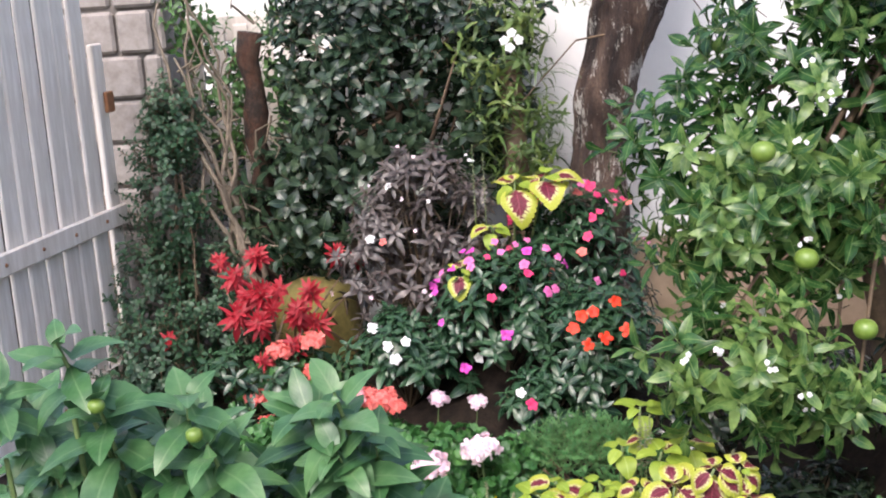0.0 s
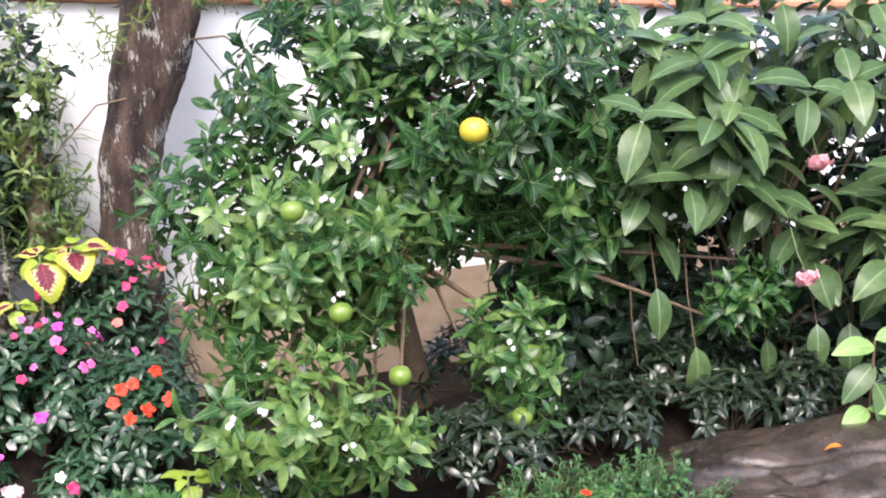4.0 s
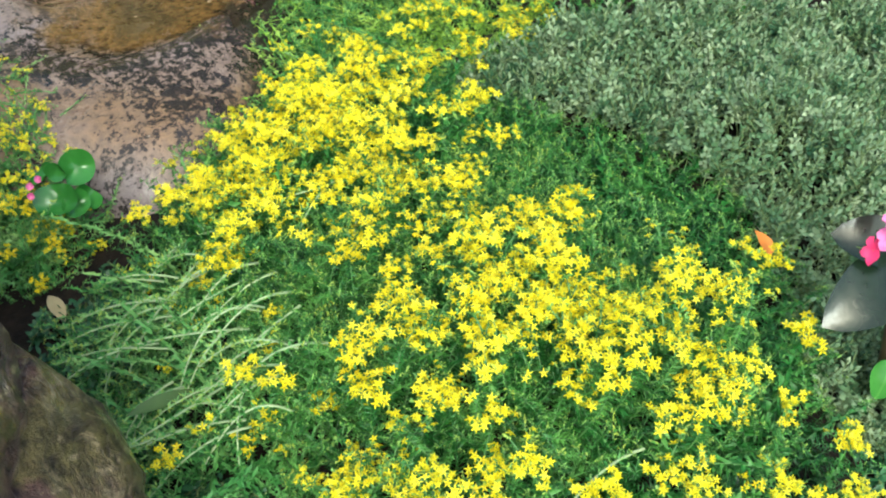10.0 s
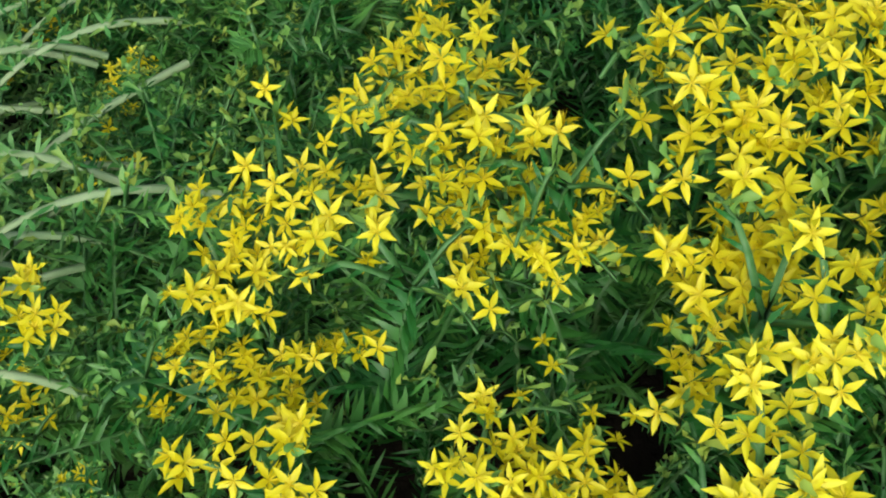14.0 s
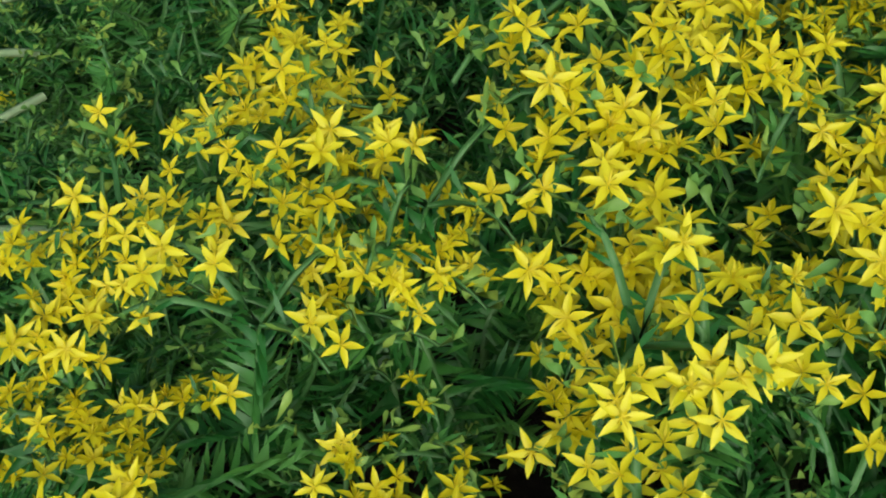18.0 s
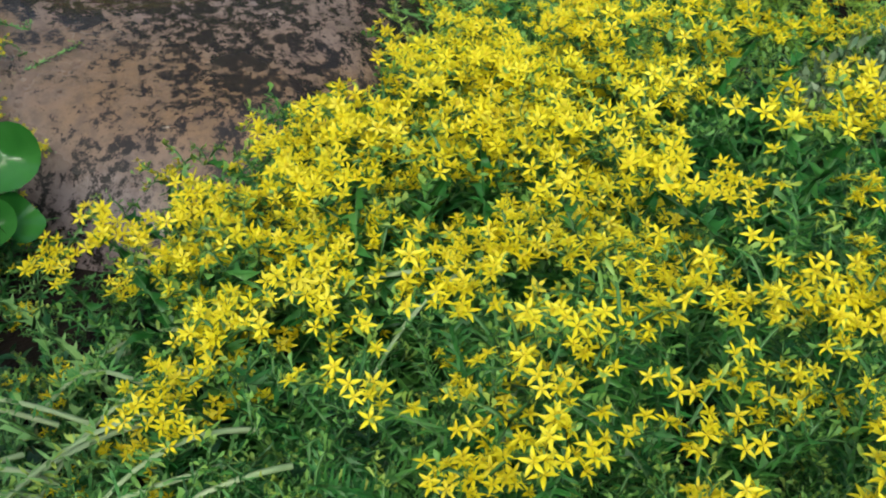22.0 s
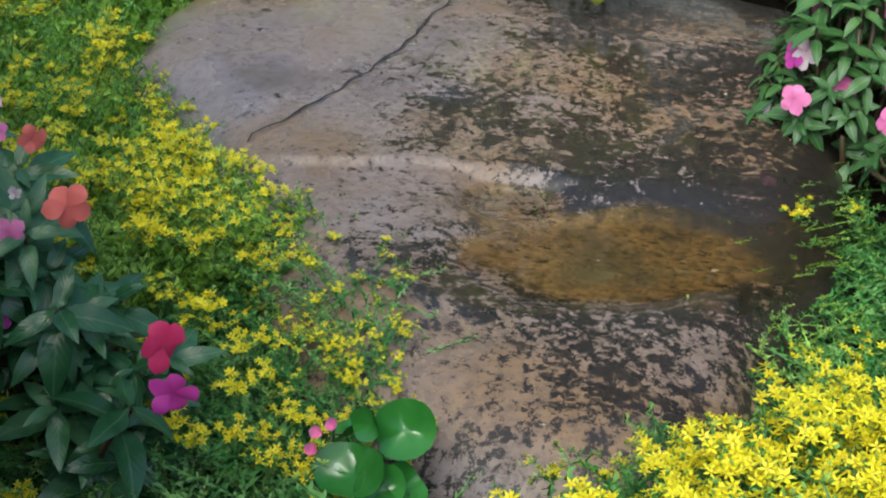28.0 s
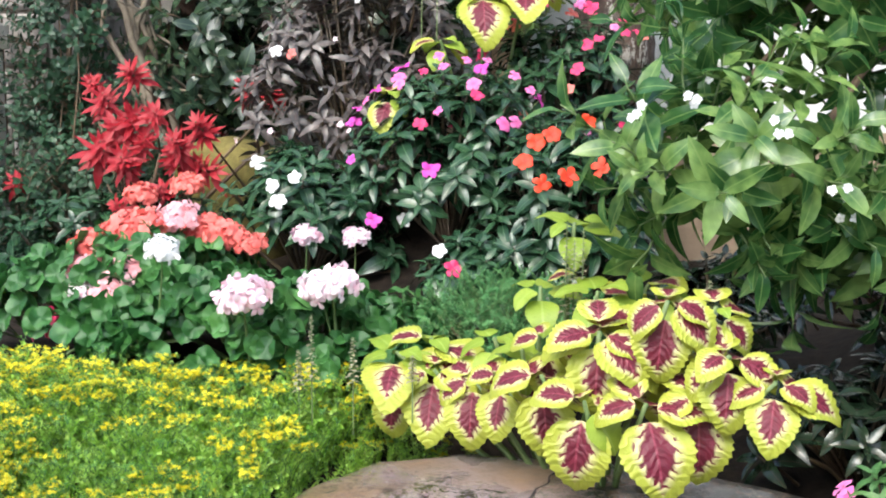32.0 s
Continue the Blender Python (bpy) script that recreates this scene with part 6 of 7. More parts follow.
# single leaves hanging in the gloom above the ledge, and a pale young pair
for hx, hy, hz, turn, rise, w, sc in ((2.00, 3.70, 0.94, 3.0, -1.05, 1, 0.95), (2.10, 3.62, 0.74, 3.3, -1.1, 2, 1.0), (2.43, 3.70, 0.70, 3.1, -1.1, 0, 0.85), (2.57, 3.60, 0.76, 2.7, -1.0, 3, 0.9), (1.95, 3.75, 0.66, 4.4, -0.7, 1, 0.8), (2.72, 3.62, 0.74, 2.6, -0.8, 2, 0.9), (2.28, 3.78, 0.84, 3.5, -0.9, 0, 0.8)):
    part("leaf", MED[w].made, med, "single hanging leaf", out_leaf(turn, rise, (hx, hy, hz)) @ Matrix.Scale(sc, 4))
    part("branch", Kit([M_TWIG]).tube([(hx, hy, hz), (hx + 0.03, hy + 0.1, hz + 0.15), (hx + 0.1, hy + 0.25, hz + 0.35)], [0.002, 0.003, 0.005], 0, 5), med)
for at, way, normal, w, sc in (((2.60, 3.24, 0.78), (-0.7, -0.2, 0.25), (0, -0.6, 0.8), 4, 0.9), ((2.60, 3.24, 0.80), (0.8, -0.3, 0.3), (0, -0.6, 0.8), 4, 0.85), ((2.60, 3.24, 0.72), (-0.8, -0.3, -0.35), (-0.2, -0.6, 0.7), 0, 0.9), ((2.62, 3.24, 0.70), (0.7, -0.4, -0.4), (0.2, -0.6, 0.7), 1, 0.9),
                              ((2.56, 3.22, 0.58), (-0.6, -0.4, 0.1), (0, -0.6, 0.8), 4, 0.8), ((2.56, 3.22, 0.58), (0.4, -0.5, 0.2), (0, -0.6, 0.8), 4, 0.75), ((2.57, 3.22, 0.53), (-0.85, -0.4, -0.3), (-0.2, -0.55, 0.8), 2, 0.95), ((2.58, 3.22, 0.52), (0.8, -0.4, -0.3), (0.2, -0.6, 0.7), 3, 0.9), ((2.60, 3.24, 0.66), (0.1, -0.7, -0.5), (0, -0.6, 0.7), 2, 0.9)):
    y_ = Vector(way).normalized()
    x_ = y_.cross(Vector(normal)).normalized()
    part("leaf", MED[w].made, med, M=Matrix.Translation(Vector(at) - Vector((0.07, 0, 0))) @ Matrix((x_, y_, x_.cross(y_))).transposed().to_4x4() @ Matrix.Scale(sc * 1.15, 4))
part("branch", Kit([M_TWIG]).tube([(2.53, 3.24, 0.80), (2.50, 3.22, 0.56), (2.54, 3.4, 0.50), (2.6, 3.95, 0.45)], [0.004, 0.006, 0.008, 0.010], 0, 6), med)
for px_, py_, pz_ in ((2.42, 3.45, 0.98), (2.95, 3.42, 1.0), (3.0, 3.4, 0.95), (2.5, 3.5, 1.35)):
    part("flower_head", GHEAD["coral"].made, med, "drooping pink flower panicle", facing((px_, py_, pz_), (0, -0.5, -0.8), None, 0.8))

# dark filler leaves behind the shrub stand in for the black shade of its gaps
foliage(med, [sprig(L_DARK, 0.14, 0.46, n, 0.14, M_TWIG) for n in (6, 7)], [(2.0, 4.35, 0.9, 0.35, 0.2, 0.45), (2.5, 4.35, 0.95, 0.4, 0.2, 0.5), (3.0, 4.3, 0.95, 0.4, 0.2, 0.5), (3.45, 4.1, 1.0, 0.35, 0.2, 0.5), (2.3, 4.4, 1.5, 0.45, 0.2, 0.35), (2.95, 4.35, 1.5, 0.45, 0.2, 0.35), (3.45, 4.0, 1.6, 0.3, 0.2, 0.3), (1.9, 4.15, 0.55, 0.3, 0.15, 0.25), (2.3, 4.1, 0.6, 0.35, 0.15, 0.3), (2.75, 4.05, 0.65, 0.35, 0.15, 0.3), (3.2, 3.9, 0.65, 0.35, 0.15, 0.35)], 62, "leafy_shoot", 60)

# dark-leaved filler beneath the trees, its colour standing in for their deep shade
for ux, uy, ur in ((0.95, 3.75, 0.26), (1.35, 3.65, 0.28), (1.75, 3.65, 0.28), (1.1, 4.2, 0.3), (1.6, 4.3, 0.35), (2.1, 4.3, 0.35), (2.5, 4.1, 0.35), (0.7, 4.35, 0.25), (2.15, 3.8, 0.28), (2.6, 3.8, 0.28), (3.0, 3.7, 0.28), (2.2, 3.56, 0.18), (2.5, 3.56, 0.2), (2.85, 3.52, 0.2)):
    mound("added dark-leaved undergrowth standing in for shade beneath the trees", ux, uy, ur, ur * 0.8, 0.22, 45, SH_BRONZE, (), (), "undergrowth", size=1.0, group="undergrowth beneath the trees")

DARK = [sprig(L_DARK, 0.085, 0.5, n, 0.10, M_TWIG) for n in (6, 7, 8)]
sh = thing("evergreen_shrub", "tall dark glossy evergreen shrub", "shrub", (-0.5, 5.5, gz(-0.5, 5.5)))
SB = [(-0.62, 5.45, 1.30, 0.34, 0.25, 0.40), (-0.30, 5.45, 1.40, 0.34, 0.25, 0.45), (-0.45, 5.45, 0.95, 0.42, 0.25, 0.3), (-0.85, 5.5, 0.9, 0.3, 0.25, 0.35), (-0.2, 5.5, 1.75, 0.4, 0.25, 0.3), (-0.65, 5.55, 1.8, 0.4, 0.25, 0.3), (-1.0, 5.6, 0.75, 0.2, 0.2, 0.4), (-0.75, 5.5, 1.5, 0.22, 0.2, 0.4), (-0.05, 5.55, 1.3, 0.2, 0.15, 0.4)]
limbs(sh, [(-0.5, 5.5, 0.1), (-0.5, 5.5, 0.6), (-0.45, 5.5, 1.3)], [0.03, 0.025, 0.015], [b[:3] for b in SB for _ in (0, 1)], M_TWIG)
foliage(sh, DARK, SB, 84, cap=200)

IVY = [sprig(leaf_material("ivy_leaf", (0.015, 0.045, 0.02), (0.03, 0.08, 0.035), (0.06, 0.13, 0.06), 0.45, 0.15), 0.035, 0.6, 9, 0.09, M_TWIG) for _ in range(3)]
iv = thing("creeper", "small-leaved dark creeper climbing the gate pillar", "shrub", (-1.55, 5.35, gz(-1.55, 5.35)))
IB = [(-1.58, 5.35, 0.45, 0.22, 0.22, 0.42), (-1.50, 5.4, 0.95, 0.20, 0.18, 0.40), (-1.35, 5.4, 0.45, 0.25, 0.2, 0.4), (-1.45, 5.45, 1.3, 0.12, 0.12, 0.2), (-1.25, 5.15, 0.35, 0.25, 0.2, 0.3), (-1.5, 4.9, 0.3, 0.25, 0.3, 0.3)]
limbs(iv, [(-1.5, 5.4, 0.1), (-1.5, 5.42, 0.6), (-1.45, 5.45, 1.2)], [0.012, 0.01, 0.006], [b[:3] for b in IB], M_TWIG)
foliage(iv, IVY, IB, 190, cap=160)

hb = thing("hedge", "dim green hedge behind the picket fence", "shrub", (-1.1, 6.6, gz(-1.1, 6.6)))
HB = [(-1.7, 6.6, 0.6, 0.4, 0.25, 0.6), (-1.1, 6.6, 0.6, 0.45, 0.25, 0.6), (-0.5, 6.6, 0.6, 0.45, 0.25, 0.6), (-1.4, 6.6, 1.3, 0.4, 0.2, 0.4), (-0.8, 6.6, 1.25, 0.4, 0.2, 0.45)]
limbs(hb, [(-1.1, 6.6, 0.05), (-1.1, 6.6, 0.5), (-1.1, 6.6, 1.0)], [0.03, 0.025, 0.015], [b[:3] for b in HB], M_TWIG)
foliage(hb, DARK, HB, 70, cap=20)
climber = thing("climber", "light green climber straggling over the bare stems", "shrub", (-1.25, 5.62, gz(-1.25, 5.62)))
KB = [(-1.38, 5.62, 1.75, 0.10, 0.05, 0.25), (-1.25, 5.64, 1.45, 0.14, 0.05, 0.3), (-0.98, 5.62, 1.55, 0.12, 0.05, 0.3), (-1.2, 5.62, 1.0, 0.16, 0.05, 0.3), (-0.95, 5.62, 1.1, 0.12, 0.05, 0.3), (-1.15, 5.62, 0.6, 0.2, 0.06, 0.3)]
limbs(climber, [(-1.25, 5.66, 0.05), (-1.22, 5.66, 0.7), (-1.25, 5.66, 1.4)], [0.012, 0.010, 0.006], [b[:3] for b in KB], M_TWIG)
foliage(climber, [sprig(L_FRESH, 0.05, 0.5, n, 0.09, M_TWIG) for n in (6, 7)], KB, 46, cap=60)

M_PALETWIG = plain_material("grey_vine_bark", (0.14, 0.11, 0.08), (0.26, 0.21, 0.15), 0.8, 40, 0.4)
M_STAKE = stone_material("peeling_bark", [(0.3, (0.03, 0.012, 0.008)), (0.5, (0.10, 0.045, 0.026)), (0.7, (0.08, 0.055, 0.04))], 16.0, (0.02, 0.015, 0.012), 0.50, (0.6, 0.9), 1.0, stretch=(1, 1, 0.3))
# bare twisted stems with a rust-brown stake
vine = thing("bare_vine", "bare twisted grey vine stems by a rusty stake", "shrub", (-1.12, 5.5, gz(-1.12, 5.5)))
for i in range(7):
    q = [(-1.02 + R(-0.05, 0.05), 5.45, 0.1)]
    lean, turn = R(0.2, 0.5), R(0, 6)
    for s in range(1, 19):
        f = s / 18
        q.append((-1.02 - lean * f**0.8 + 0.05 * math.sin(9 * f + turn) + 0.018 * math.sin(31 * f + 2 * turn), 5.45 + 0.05 * math.cos(8 * f + turn), 0.1 + (1.9 - 0.08 * i) * f))
    part("stem", Kit([M_PALETWIG]).tube(q, [0.018 - 0.013 * s / 18 for s in range(19)], 0, 6), vine)
for i in range(26):
    p = Vector((R(-1.45, -0.95), R(5.42, 5.55), R(0.5, 1.8)))
    e = p + Vector((R(-0.25, 0.25), R(-0.12, 0.05), R(-0.3, 0.2)))
    part("twig", Kit([M_PALETWIG]).tube([p, p.lerp(e, 0.35) + Vector((R(-0.06, 0.06), 0, R(-0.05, 0.08))), p.lerp(e, 0.7) + Vector((R(-0.05, 0.05), 0, R(-0.04, 0.05))), e], [0.006, 0.005, 0.004, 0.002], 0, 4), vine)
part("stake", Kit([M_STAKE]).tube([(-1.10 + 0.014 * math.sin(2.3 * s), 5.56, 0.12 * s) for s in range(15)], [0.050 + 0.010 * math.sin(4.1 * s) for s in range(15)], 0, 11), vine, "reddish-brown peeling stump")

# the old trunk before the wall
tr = thing("old_tree", "old tree with dark rough bark and pale lichen", "tree", (0.40, 5.35, gz(0.4, 5.35)))
tk = Kit([M_BARK])
TP = [(0.42, 0.1, 0.17), (0.41, 0.7, 0.135), (0.40, 1.0, 0.115), (0.44, 1.3, 0.115), (0.53, 1.6, 0.125), (0.62, 1.95, 0.15), (0.64, 2.4, 0.14), (0.58, 3.2, 0.10)]
zs = np.arange(0.1, 3.2, 0.03)
cx, cr = np.interp(zs, [p[1] for p in TP], [p[0] for p in TP]), np.interp(zs, [p[1] for p in TP], [p[2] for p in TP])
tk.tube([(x, 5.35, z) for x, z in zip(cx, zs)], cr, 0, 44)
for i, v in enumerate(tk.v):
    c = Vector((cx[min(i // 44, len(cx) - 1)], 5.35, v.z))
    out = (v - c).normalized()
    fur = abs(noise.noise(Vector((out.x * 7, out.y * 7, v.z * 2.2)))) * 0.03 + noise.noise(v * 4.0) * 0.04 + noise.noise(v * 22) * 0.008
    tk.v[i] = v + out * fur
part("trunk", tk, tr)
tb = Kit([M_TWIG])
for i in range(14):
    s = Vector((0.6 + R(-0.1, 0.1), 5.3, R(1.6, 2.6)))
    e = s + Vector((R(-0.5, 0.5), R(-0.35, 0.1), R(-0.5, 0.2)))
    tb.tube([s, s.lerp(e, 0.5) + Vector((0, 0, 0.1)), e], [0.006, 0.004, 0.002], 0, 4)
part("twigs", tb, tr)
foliage(tr, [sprig(L_ORCHID, 0.05, 0.22, 8, 0.10)], [(0.3, 5.3, 1.95, 0.5, 0.2, 0.2), (0.75, 5.2, 2.1, 0.35, 0.2, 0.2), (0.5, 5.4, 3.3, 1.0, 0.8, 0.5)], 40)

# strap-leaved plant beside the trunk
op = thing("strap_leaved_plant", "yellow-green strap-leaved plant with white flowers", "plant", (0.05, 5.45, gz(0.05, 5.45)))
ok = Kit([L_ORCHID])
for i in range(150):
    a = R(0, 6.28)
    ok.leaf(Matrix.Translation((0.06 + R(-0.14, 0.14), 5.42 + R(-0.1, 0.1), R(0.9, 1.6))) @ out_leaf(a, R(0.3, 1.2)), R(0.14, 0.30), R(0.012, 0.022), 0, 5, 0.3, R(0.5, 1.2), 0.6)
part("leaf_tuft", ok, op)
foliage(op, [sprig(L_ORCHID, 0.09, 0.22, 10, 0.12, droop=0.9)], [(0.0, 5.42, 1.55, 0.20, 0.14, 0.25), (0.06, 5.42, 1.15, 0.18, 0.14, 0.25)], 45)
part("pot", Kit([M_TWIG]).tube([(0.06, 5.45, 0.2), (0.06, 5.45, 0.9), (0.05, 5.45, 1.5)], [0.05, 0.06, 0.05], 0, 9), op, "mossy upright stump")
for q in ((0.03, 5.25, 1.60), (0.06, 5.25, 1.63), (0.09, 5.25, 1.60), (0.05, 5.25, 1.57)):
    part("flower", flower_mesh("white"), op, M=facing(q, (0, -1, 0.3), None, 0.9))

# the broad-leaved plant close to the path's start
FG = []
for n in (10, 12, 11):
    k = Kit([L_BROAD, M_STEM])
    k.tube([(0, 0, -0.25), (0, 0, -0.08), (0, 0, 0.0), (0, 0, 0.05)], [0.005, 0.005, 0.004, 0.003], 1, 5, False)
    rings = k.rings
    for i in range(n):
        f = i / n
        L = R(0.12, 0.17) * (0.65 + 0.45 * f)
        k.leaf(out_leaf(i * 2.4, 1.0 - 1.15 * f, (0, 0, 0.04 - 0.13 * f)), L, L * R(0.40, 0.48), 0, 7, 0.22, R(0.3, 0.8), 0.85, 0.85, 0.06, root=rings[3 - min(2, int(f * 3))] + i % 5)
    FG.append(k)
fgp = thing("broad_leaved_shrub", "broad-leaved green shrub with pointed leaves", "shrub", (-0.55, 2.2, gz(-0.55, 2.2)))
fp = []
for hx, hy, hz_ in ((-0.57, 2.03, 1.20), (-0.30, 2.03, 1.19), (-0.72, 2.03, 1.20), (-0.25, 2.06, 1.10), (-0.78, 2.05, 1.30), (-0.62, 2.1, 1.10), (-0.52, 2.0, 1.12), (-0.36, 2.1, 1.14), (-0.30, 2.05, 1.02), (-0.22, 2.1, 0.98), (-0.45, 2.15, 1.0), (-0.72, 2.2, 0.98), (-0.60, 2.3, 1.05), (-0.36, 2.2, 0.9), (-0.62, 2.0, 0.92), (-0.84, 2.1, 1.05), (-0.92, 2.2, 1.15), (-0.45, 2.05, 0.92), (-0.26, 2.15, 0.92), (-0.78, 2.05, 0.90), (-0.52, 2.2, 0.92), (-0.68, 2.1, 1.0), (-0.18, 2.2, 0.9), (-0.86, 2.2, 0.92)):
    fp.append((facing((hx, hy, hz_), (R(-0.3, 0.3), -0.3, 1)), rnd.randrange(3)))
    for s in range(2):
        fp.append((facing((hx + R(-0.14, 0.0), hy + R(-0.02, 0.15), hz_ - R(0.05, 0.2)), (R(-0.5, 0.5), -0.4, 1), None, R(0.8, 1.05)), rnd.randrange(3)))
strew(fgp, "leafy_shoot", FG, fp)
for bx_, bz_ in ((-0.713, 1.255), (-0.55, 1.195)):
    part("bud", f2_me, fgp, "round pale green bud", Matrix.Translation((bx_, 1.98, bz_ - 0.01)) @ Matrix.Scale(0.42, 4))
for M, _ in fp:
    part("stem", Kit([M_STEM]).tube([(-0.55 + R(-0.05, 0.05), 2.2, gz(-0.55, 2.2) - 0.02), M.translation - Vector((0, -0.05, 0.5)), M.translation - Vector((0, 0, 0.1))], [0.008, 0.007, 0.005], 0, 5, False), fgp)

# ---- small plants near the slab ----
ni = thing("impatiens", "dark-leaved impatiens with pink and coral flowers beside the boulder", "plant", (0.05, 2.24, gz(0.05, 2.24)))
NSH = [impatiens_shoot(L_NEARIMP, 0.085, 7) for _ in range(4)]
npl = []
for i in range(52):
    s = R(0, 1) ** 0.8
    x, y, z = 0.0 + 0.15 * s + R(-0.08, 0.03), 2.25 - 0.06 * s + R(-0.05, 0.05), 0.375 - 0.24 * s + R(-0.07, 0.02)
    npl.append((facing((x, y, z), (R(-0.3, 0.7), R(-0.8, 0.1), 1), None, R(0.65, 0.95)), i % 4))
strew(ni, "shoot", NSH, npl)
part("stalk", crown(M_PINKSTEM, (0.05, 2.24, gz(0.05, 2.24) - 0.02), [M.translation - Vector((0, 0, 0.05)) for M, _ in npl], [0.006, 0.005, 0.003], 0.03), ni)
for c, fx, fy, fz, s in (("light", 0.002, 2.19, 0.376, 1.25), ("light", 0.050, 2.19, 0.417, 1.1), ("pink", 0.060, 2.19, 0.387, 0.5), ("salmon", 0.090, 2.19, 0.382, 0.75), ("salmon", 0.115, 2.185, 0.328, 1.05), ("pink", 0.062, 2.185, 0.296, 0.7), ("magenta", 0.045, 2.18, 0.212, 0.6), ("hot", 0.195, 2.16, 0.215, 1.1), ("magenta", 0.203, 2.15, 0.175, 1.1), ("blush", 0.012, 2.19, 0.425, 0.4), ("blush", 0.045, 2.19, 0.365, 0.4), ("blush", 0.072, 2.185, 0.335, 0.35), ("blush", 0.020, 2.18, 0.315, 0.4)):
    part("flower", flower_mesh(c), ni, M=facing((fx, fy, fz), (0.5 + R(-0.6, 0.6), -1.0, 0.2 + R(-0.2, 0.5)), None, s * 0.85))

ros = thing("begonia", "small begonia with round shiny green leaves", "plant", (0.378, 2.13, gz(0.378, 2.13)))
for p, nrm, r, long in (((0.398, 2.165, 0.150), (0.15, -0.75, 0.75), 0.030, 1.05), ((0.362, 2.125, 0.128), (-0.25, -0.35, 0.9), 0.030, 1.25), ((0.372, 2.15, 0.165), (-0.6, -0.6, 0.35), 0.016, 1.3), ((0.384, 2.12, 0.120), (0.2, -0.5, 0.85), 0.022, 1.2), ((0.400, 2.135, 0.110), (0.5, -0.2, 0.8), 0.024, 1.0), ((0.355, 2.17, 0.14), (-0.5, 0.2, 0.8), 0.022, 1.1)):
    k = Kit([L_ROUND]).disc(Matrix.Diagonal((long, 1.0, 1.6, 1)), r * 0.88, 0, 20, 0.30, 0.0, 4)
    part("leaf", k, ros, M=facing(p, nrm, 0.3))
part("stem", Kit([M_PINKSTEM]).tube([(0.378, 2.13, -0.02), (0.375, 2.14, 0.08), (0.378, 2.145, 0.15)], [0.005, 0.004, 0.003], 0, 6), ros)
for p in ((0.345, 2.13, 0.175), (0.330, 2.12, 0.155), (0.332, 2.13, 0.165)):
    k = Kit([F_PINK, M_PINKSTEM]).disc(Matrix.Diagonal((1, 1, 3, 1)), 0.0055, 0, 12, 0.5, 0.0, 3)
    k.tube([(0.012, 0.004, -0.03), (0, 0, 0)], [0.001, 0.001], 1, 4, False)
    part("flower", k, ros, "pale pink closed flower", facing(p, (-0.2, -0.6, 0.7)))


def begonia(label, x, y, tall, leaves, blooms, mats):
    zb = gz(x, y)
    t = thing("begonia", label, "plant", (x, y, zb))
    part("stem", Kit([M_PINKSTEM]).tube([(x, y, zb - 0.02), (x + 0.01, y, zb + tall * 0.5), (x, y, zb + tall)], [0.006, 0.005, 0.004], 0, 6), t)
    for i, (a, f, r) in enumerate(leaves):
        p = Vector((x + math.cos(a) * r * 0.9, y + math.sin(a) * r * 0.9, zb + tall * f))
        k = Kit([mats[i % len(mats)]]).disc(Matrix.Diagonal((1.3, 0.72, 1.6, 1)), r, 0, 16, 0.22, 0.0, 4)
        part("leaf", k, t, M=Matrix.Translation(p) @ Matrix.Rotation(R(0.5, 0.9), 4, "X") @ Matrix.Rotation(a, 4, "Z") @ Matrix.Rotation(R(-0.2, 0.5), 4, "Y"))
    for c, dx, dz, s in blooms:
        part("flower", flower_mesh(c), t, M=facing((x + dx, y - 0.02, zb + tall + dz), (R(-0.5, 0.5), -1, 0.4), None, s))
    return t


bb = thing("begonia", "begonia with glossy dark bronze leaves and pink flowers", "plant", (1.23, 1.38, gz(1.23, 1.38)))
BST = [(1.23, 1.38, 0.20), (1.195, 1.37, 0.33), (1.165, 1.365, 0.43), (1.14, 1.36, 0.53)]
part("stem", Kit([M_PINKSTEM]).tube(BST, [0.008, 0.0075, 0.006, 0.004], 0, 8), bb)


def set_leaf(at, way, normal, L, w, mat, cup=0.35):
    """An ovate begonia leaf from its stalk at a point, along way, its face to normal."""
    y = Vector(way).normalized()
    x = y.cross(Vector(normal)).normalized()
    M = Matrix((x, y, x.cross(y))).transposed().to_4x4()
    part("leaf", Kit([mat]).leaf(Matrix(), L, w, 0, 10, cup, 0.35, 0.72, 0.6, 0.08), bb, M=Matrix.Translation(at) @ M)


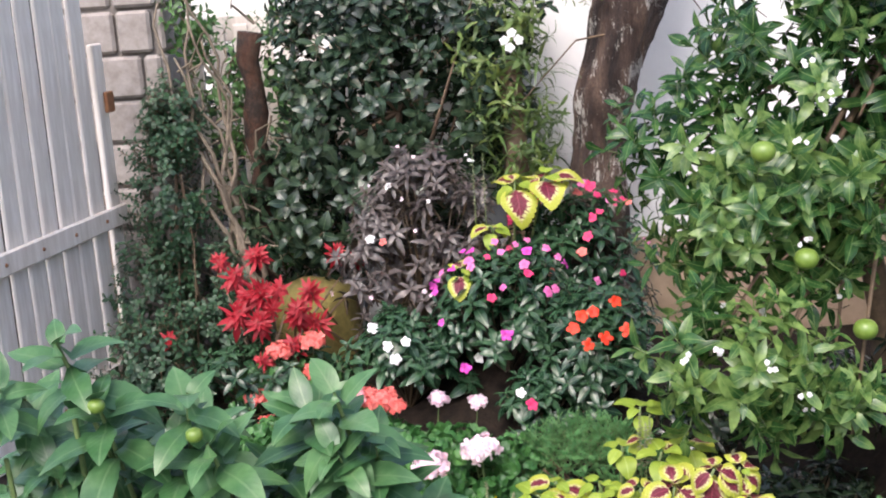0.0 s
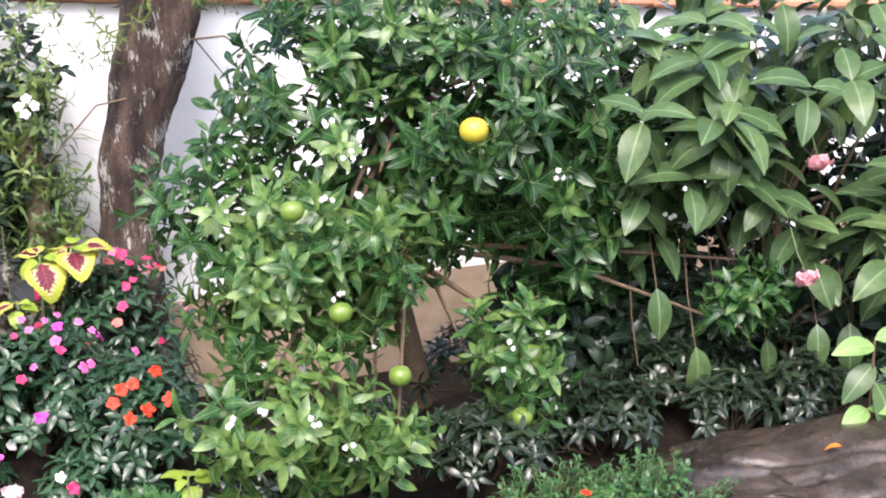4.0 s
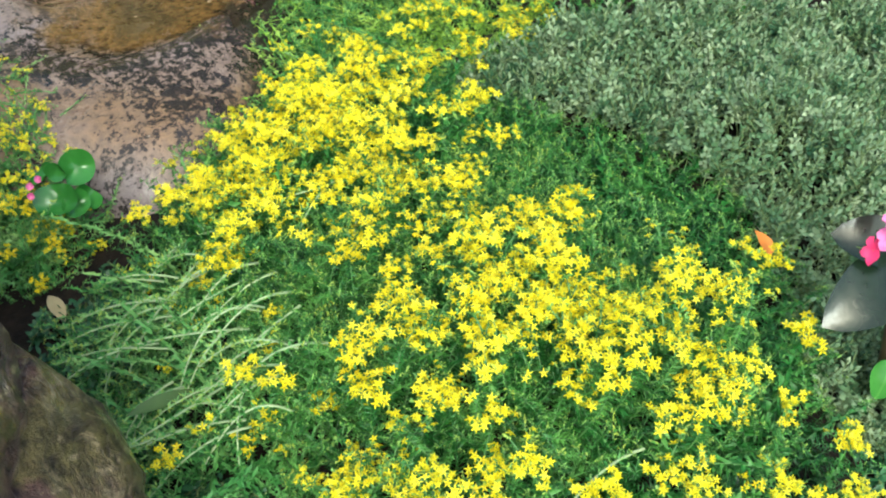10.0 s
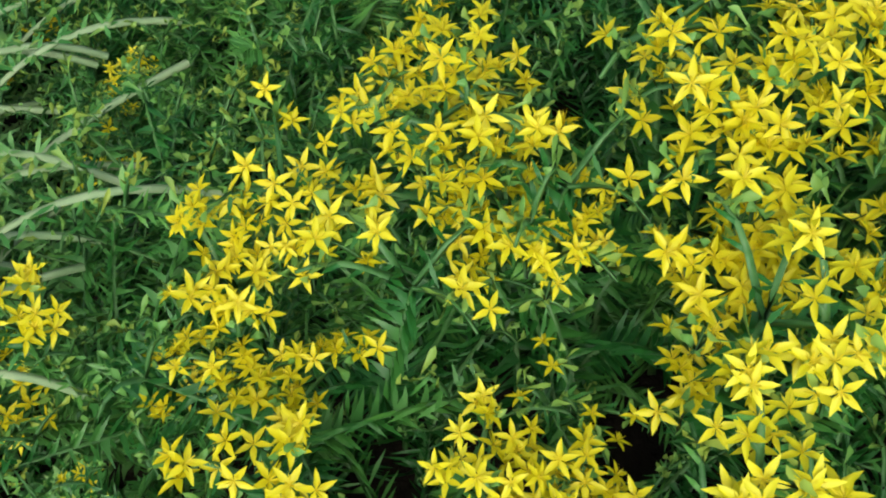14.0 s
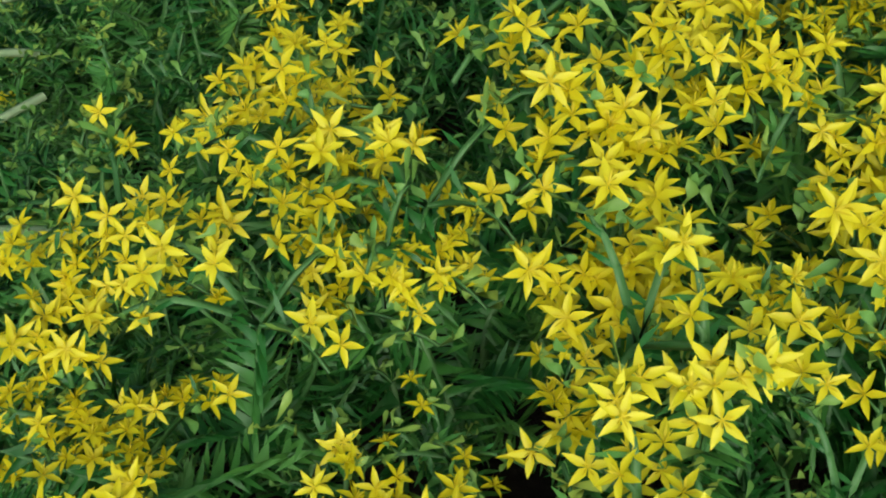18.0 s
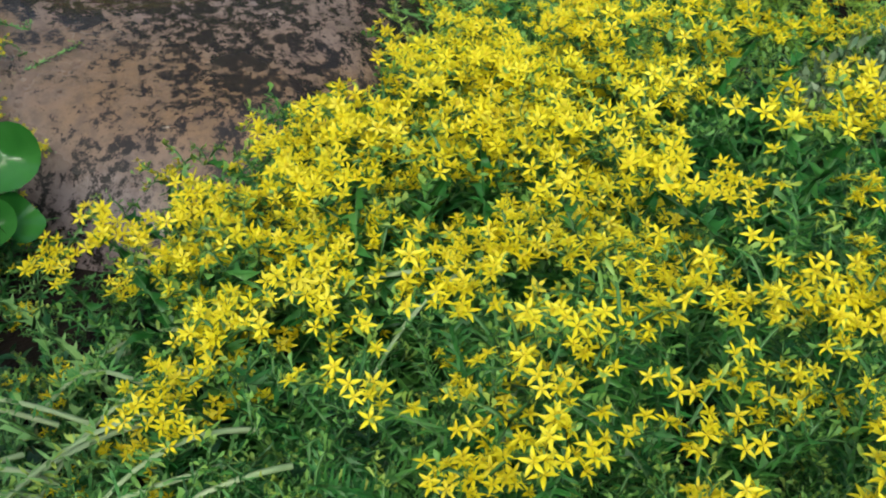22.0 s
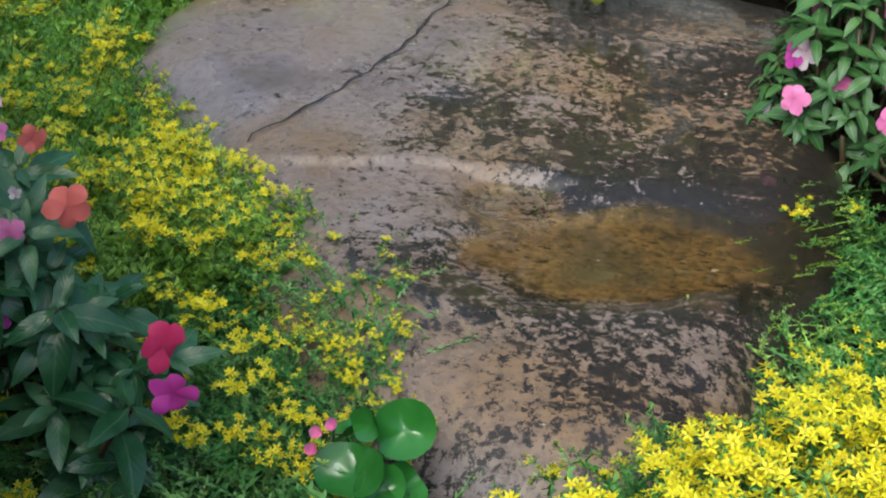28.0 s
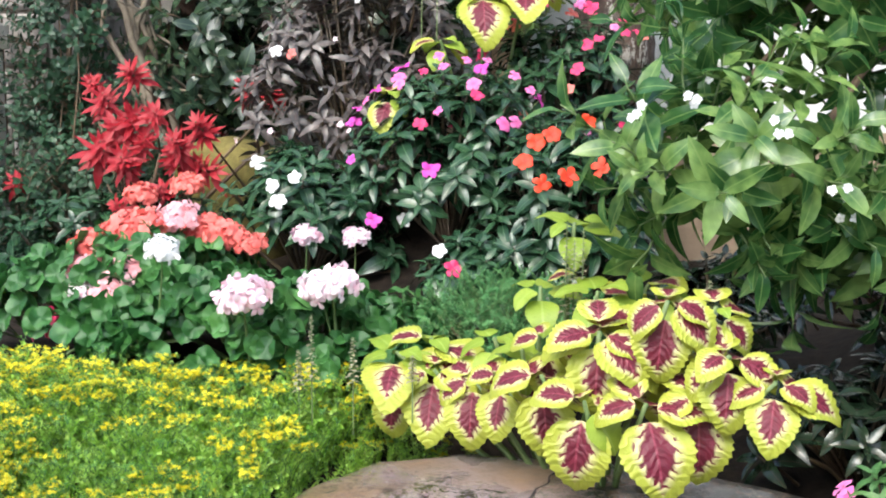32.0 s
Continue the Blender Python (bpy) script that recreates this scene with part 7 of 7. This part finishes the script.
for at, way, normal, L, w, mat in (
    ((1.150, 1.36, 0.475), (-1, -0.3, 0.0), (-0.1, -0.45, 0.9), 0.105, 0.072, L_BEG), ((1.150, 1.37, 0.50), (-0.9, 0.4, 0.35), (0, -0.6, 0.8), 0.075, 0.055, L_BEG),
    ((1.165, 1.36, 0.45), (1, 0.1, -0.15), (0.1, -0.5, 0.85), 0.10, 0.07, L_BEG), ((1.150, 1.355, 0.505), (0.8, 0.3, 0.45), (0.2, -0.7, 0.6), 0.060, 0.046, L_BEGLIME),
    ((1.185, 1.36, 0.37), (0.75, -0.3, -0.6), (0.5, -0.5, 0.7), 0.12, 0.075, L_BEG), ((1.20, 1.36, 0.31), (-0.4, -0.5, -0.6), (-0.2, -0.7, 0.6), 0.055, 0.045, L_BEGLIME),
    ((1.175, 1.365, 0.40), (0.3, 0.9, 0.1), (0.2, -0.3, 1), 0.09, 0.06, L_BEG), ((1.215, 1.375, 0.26), (0.8, -0.5, 0.1), (0.1, -0.4, 0.9), 0.05, 0.04, L_BEG), ((1.215, 1.37, 0.25), (0.2, -0.9, 0.1), (0, -0.4, 0.9), 0.045, 0.036, L_BEGLIME), ((1.14, 1.355, 0.52), (-0.2, -0.6, 0.6), (0, -0.8, 0.5), 0.032, 0.026, L_BEGLIME)):
    set_leaf(at, way, normal, L, w, mat)
for c, dx, dz, s in (("pink", -0.045, 0.035, 0.75), ("pink", -0.025, 0.05, 0.8), ("hot", -0.06, 0.02, 0.65), ("pink", -0.05, 0.055, 0.6), ("pink", 0.06, -0.035, 0.4), ("salmon", 0.05, -0.09, 0.45)):
    part("flower", flower_mesh(c), bb, M=facing((1.14 + dx, 1.345, 0.53 + dz), (R(-0.5, 0.5), -1, 0.6), None, s))
begonia("small begonia with pale pink flowers", 1.36, 2.06, 0.15, [(1.5, 1.0, 0.035), (5.0, 0.6, 0.035)], [("blush", -0.035, -0.02, 0.6), ("blush", -0.04, -0.045, 0.5)], [L_BEGLIME])


def fallen(label, mat, x, y, z, L, w, a, rise):
    k = Kit([mat]).leaf(Matrix(), L, w, 0, 6, 0.35, 0.4)
    o = tagged(new("fallen_leaf", k.mesh("fallen_leaf")), label, "leaf")
    o.matrix_world = Matrix.Translation((x, y, z)) @ Matrix.Rotation(a, 4, "Z") @ Matrix.Rotation(rise, 4, "X")
    return o


fallen("curled orange fallen leaf caught in the stonecrop", L_ORANGE, 1.09, 1.48, 0.40, 0.036, 0.017, 0.2, 0.8)
fallen("dry pale fallen leaf on the soil", L_DRY, 0.33, 1.93, gz(0.33, 1.93) + 0.03, 0.07, 0.022, 0.2, 0.2)
fallen("long green fallen leaf at the stonecrop's edge", L_ORCHID, 0.37, 1.62, 0.26, 0.12, 0.022, -1.4, 0.1)
fallen("orange fallen leaf on the stone ledge", L_ORANGE, 2.25, 3.02, 0.56, 0.06, 0.035, 1.0, 0.1)


weeds = thing("weeds", "low dark green weeds on the damp soil before the stonecrop", "plant", (0.60, 1.1, gz(0.60, 1.1)))
L_WEED = leaf_material("weed_leaf", (0.010, 0.05, 0.018), (0.030, 0.13, 0.042), (0.11, 0.28, 0.12), 0.45, 0.15)
WEED = [sprig(L_WEED, 0.016, 0.5, 9, 0.03) for _ in range(3)]
WEED_AREA = [(0.24, 1.95), (0.40, 2.02), (0.46, 1.98), (0.40, 1.78), (0.42, 1.60), (0.56, 1.38), (0.78, 1.22), (1.08, 1.24), (1.16, 1.34), (1.22, 1.22), (1.4, 1.1), (1.5, 0.85), (0.5, 0.75), (0.26, 1.2), (0.20, 1.6)]
wp_ = []
while len(wp_) < 1900:
    x, y = R(0.2, 1.5), R(0.75, 2.02)
    if in_poly(x, y, WEED_AREA) and clump(x, y, 6) + R(-0.3, 0.3) > -0.25 and not (1.12 < x < 1.3 and y < 1.22):
        wp_.append((facing((x, y, gz(x, y) + 0.02), (R(-0.7, 0.7), R(-0.7, 0.7), 1), None, R(0.7, 1.4)), rnd.randrange(3)))
strew(weeds, "sprig", WEED, wp_, 150, (0.6, 1.2, 0.3))
moss = thing("feathery_moss", "cushion of feathery blue-green moss on the soil", "plant", (0.98, 1.14, gz(0.98, 1.14)))
FEATHER = [sedum_stem(L_CARPET, R(0.035, 0.05), 0, 0.010, 0.8, False) for _ in range(4)]
mp_ = []
while len(mp_) < 420:
    a_, r_ = R(0, 6.28), R(0, 1) ** 0.6
    x, y = 0.98 + 0.16 * r_ * math.cos(a_), 1.12 + 0.09 * r_ * math.sin(a_)
    mp_.append((facing((x, y, gz(x, y) + 0.02 * (1 - r_)), (R(-0.4, 0.4), R(-0.4, 0.4), 1)), rnd.randrange(4)))
strew(moss, "frond", FEATHER, mp_, 60)

# pale bare runners arching out of the stonecrop
runner_home = bpy.data.objects["stonecrop"]
for i in range(44):
    x, y = R(0.42, 0.60), R(1.52, 1.92)
    if i > 39:
        x, y = R(0.7, 0.95), R(1.3, 1.9)
    a, L = R(2.7, 3.7), R(0.08, 0.16)
    z, up, wig = gz(x, y), R(0.005, 0.028), R(-0.03, 0.03)
    q = []
    for j in range(13):
        s = j / 12
        d = L * s
        q.append(Vector((x + math.cos(a + wig * 20 * s) * d, y + math.sin(a + wig * 20 * s) * d, z + 0.08 + up * math.sin(math.pi * min(1, s * 0.95 + 0.05)) - 0.05 * s * s)))
    k = Kit([M_PALESTEM, L_SEDUMM, L_BUD])
    k.tube(q, [0.0018 - 0.0009 * j / 12 for j in range(13)], 0, 5)
    rg = k.rings
    for j in range(3, 13):
        for h in range(12 if j > 9 else 6):
            k.blade(out_leaf(R(0, 6.28), R(-0.2, 0.9), q[j]), R(0.006, 0.011), 0.0018, 1 + (h % 3 == 0), 0.2, root=rg[j] + h % 5)
    part("runner", k, runner_home, "pale bare arching stem")
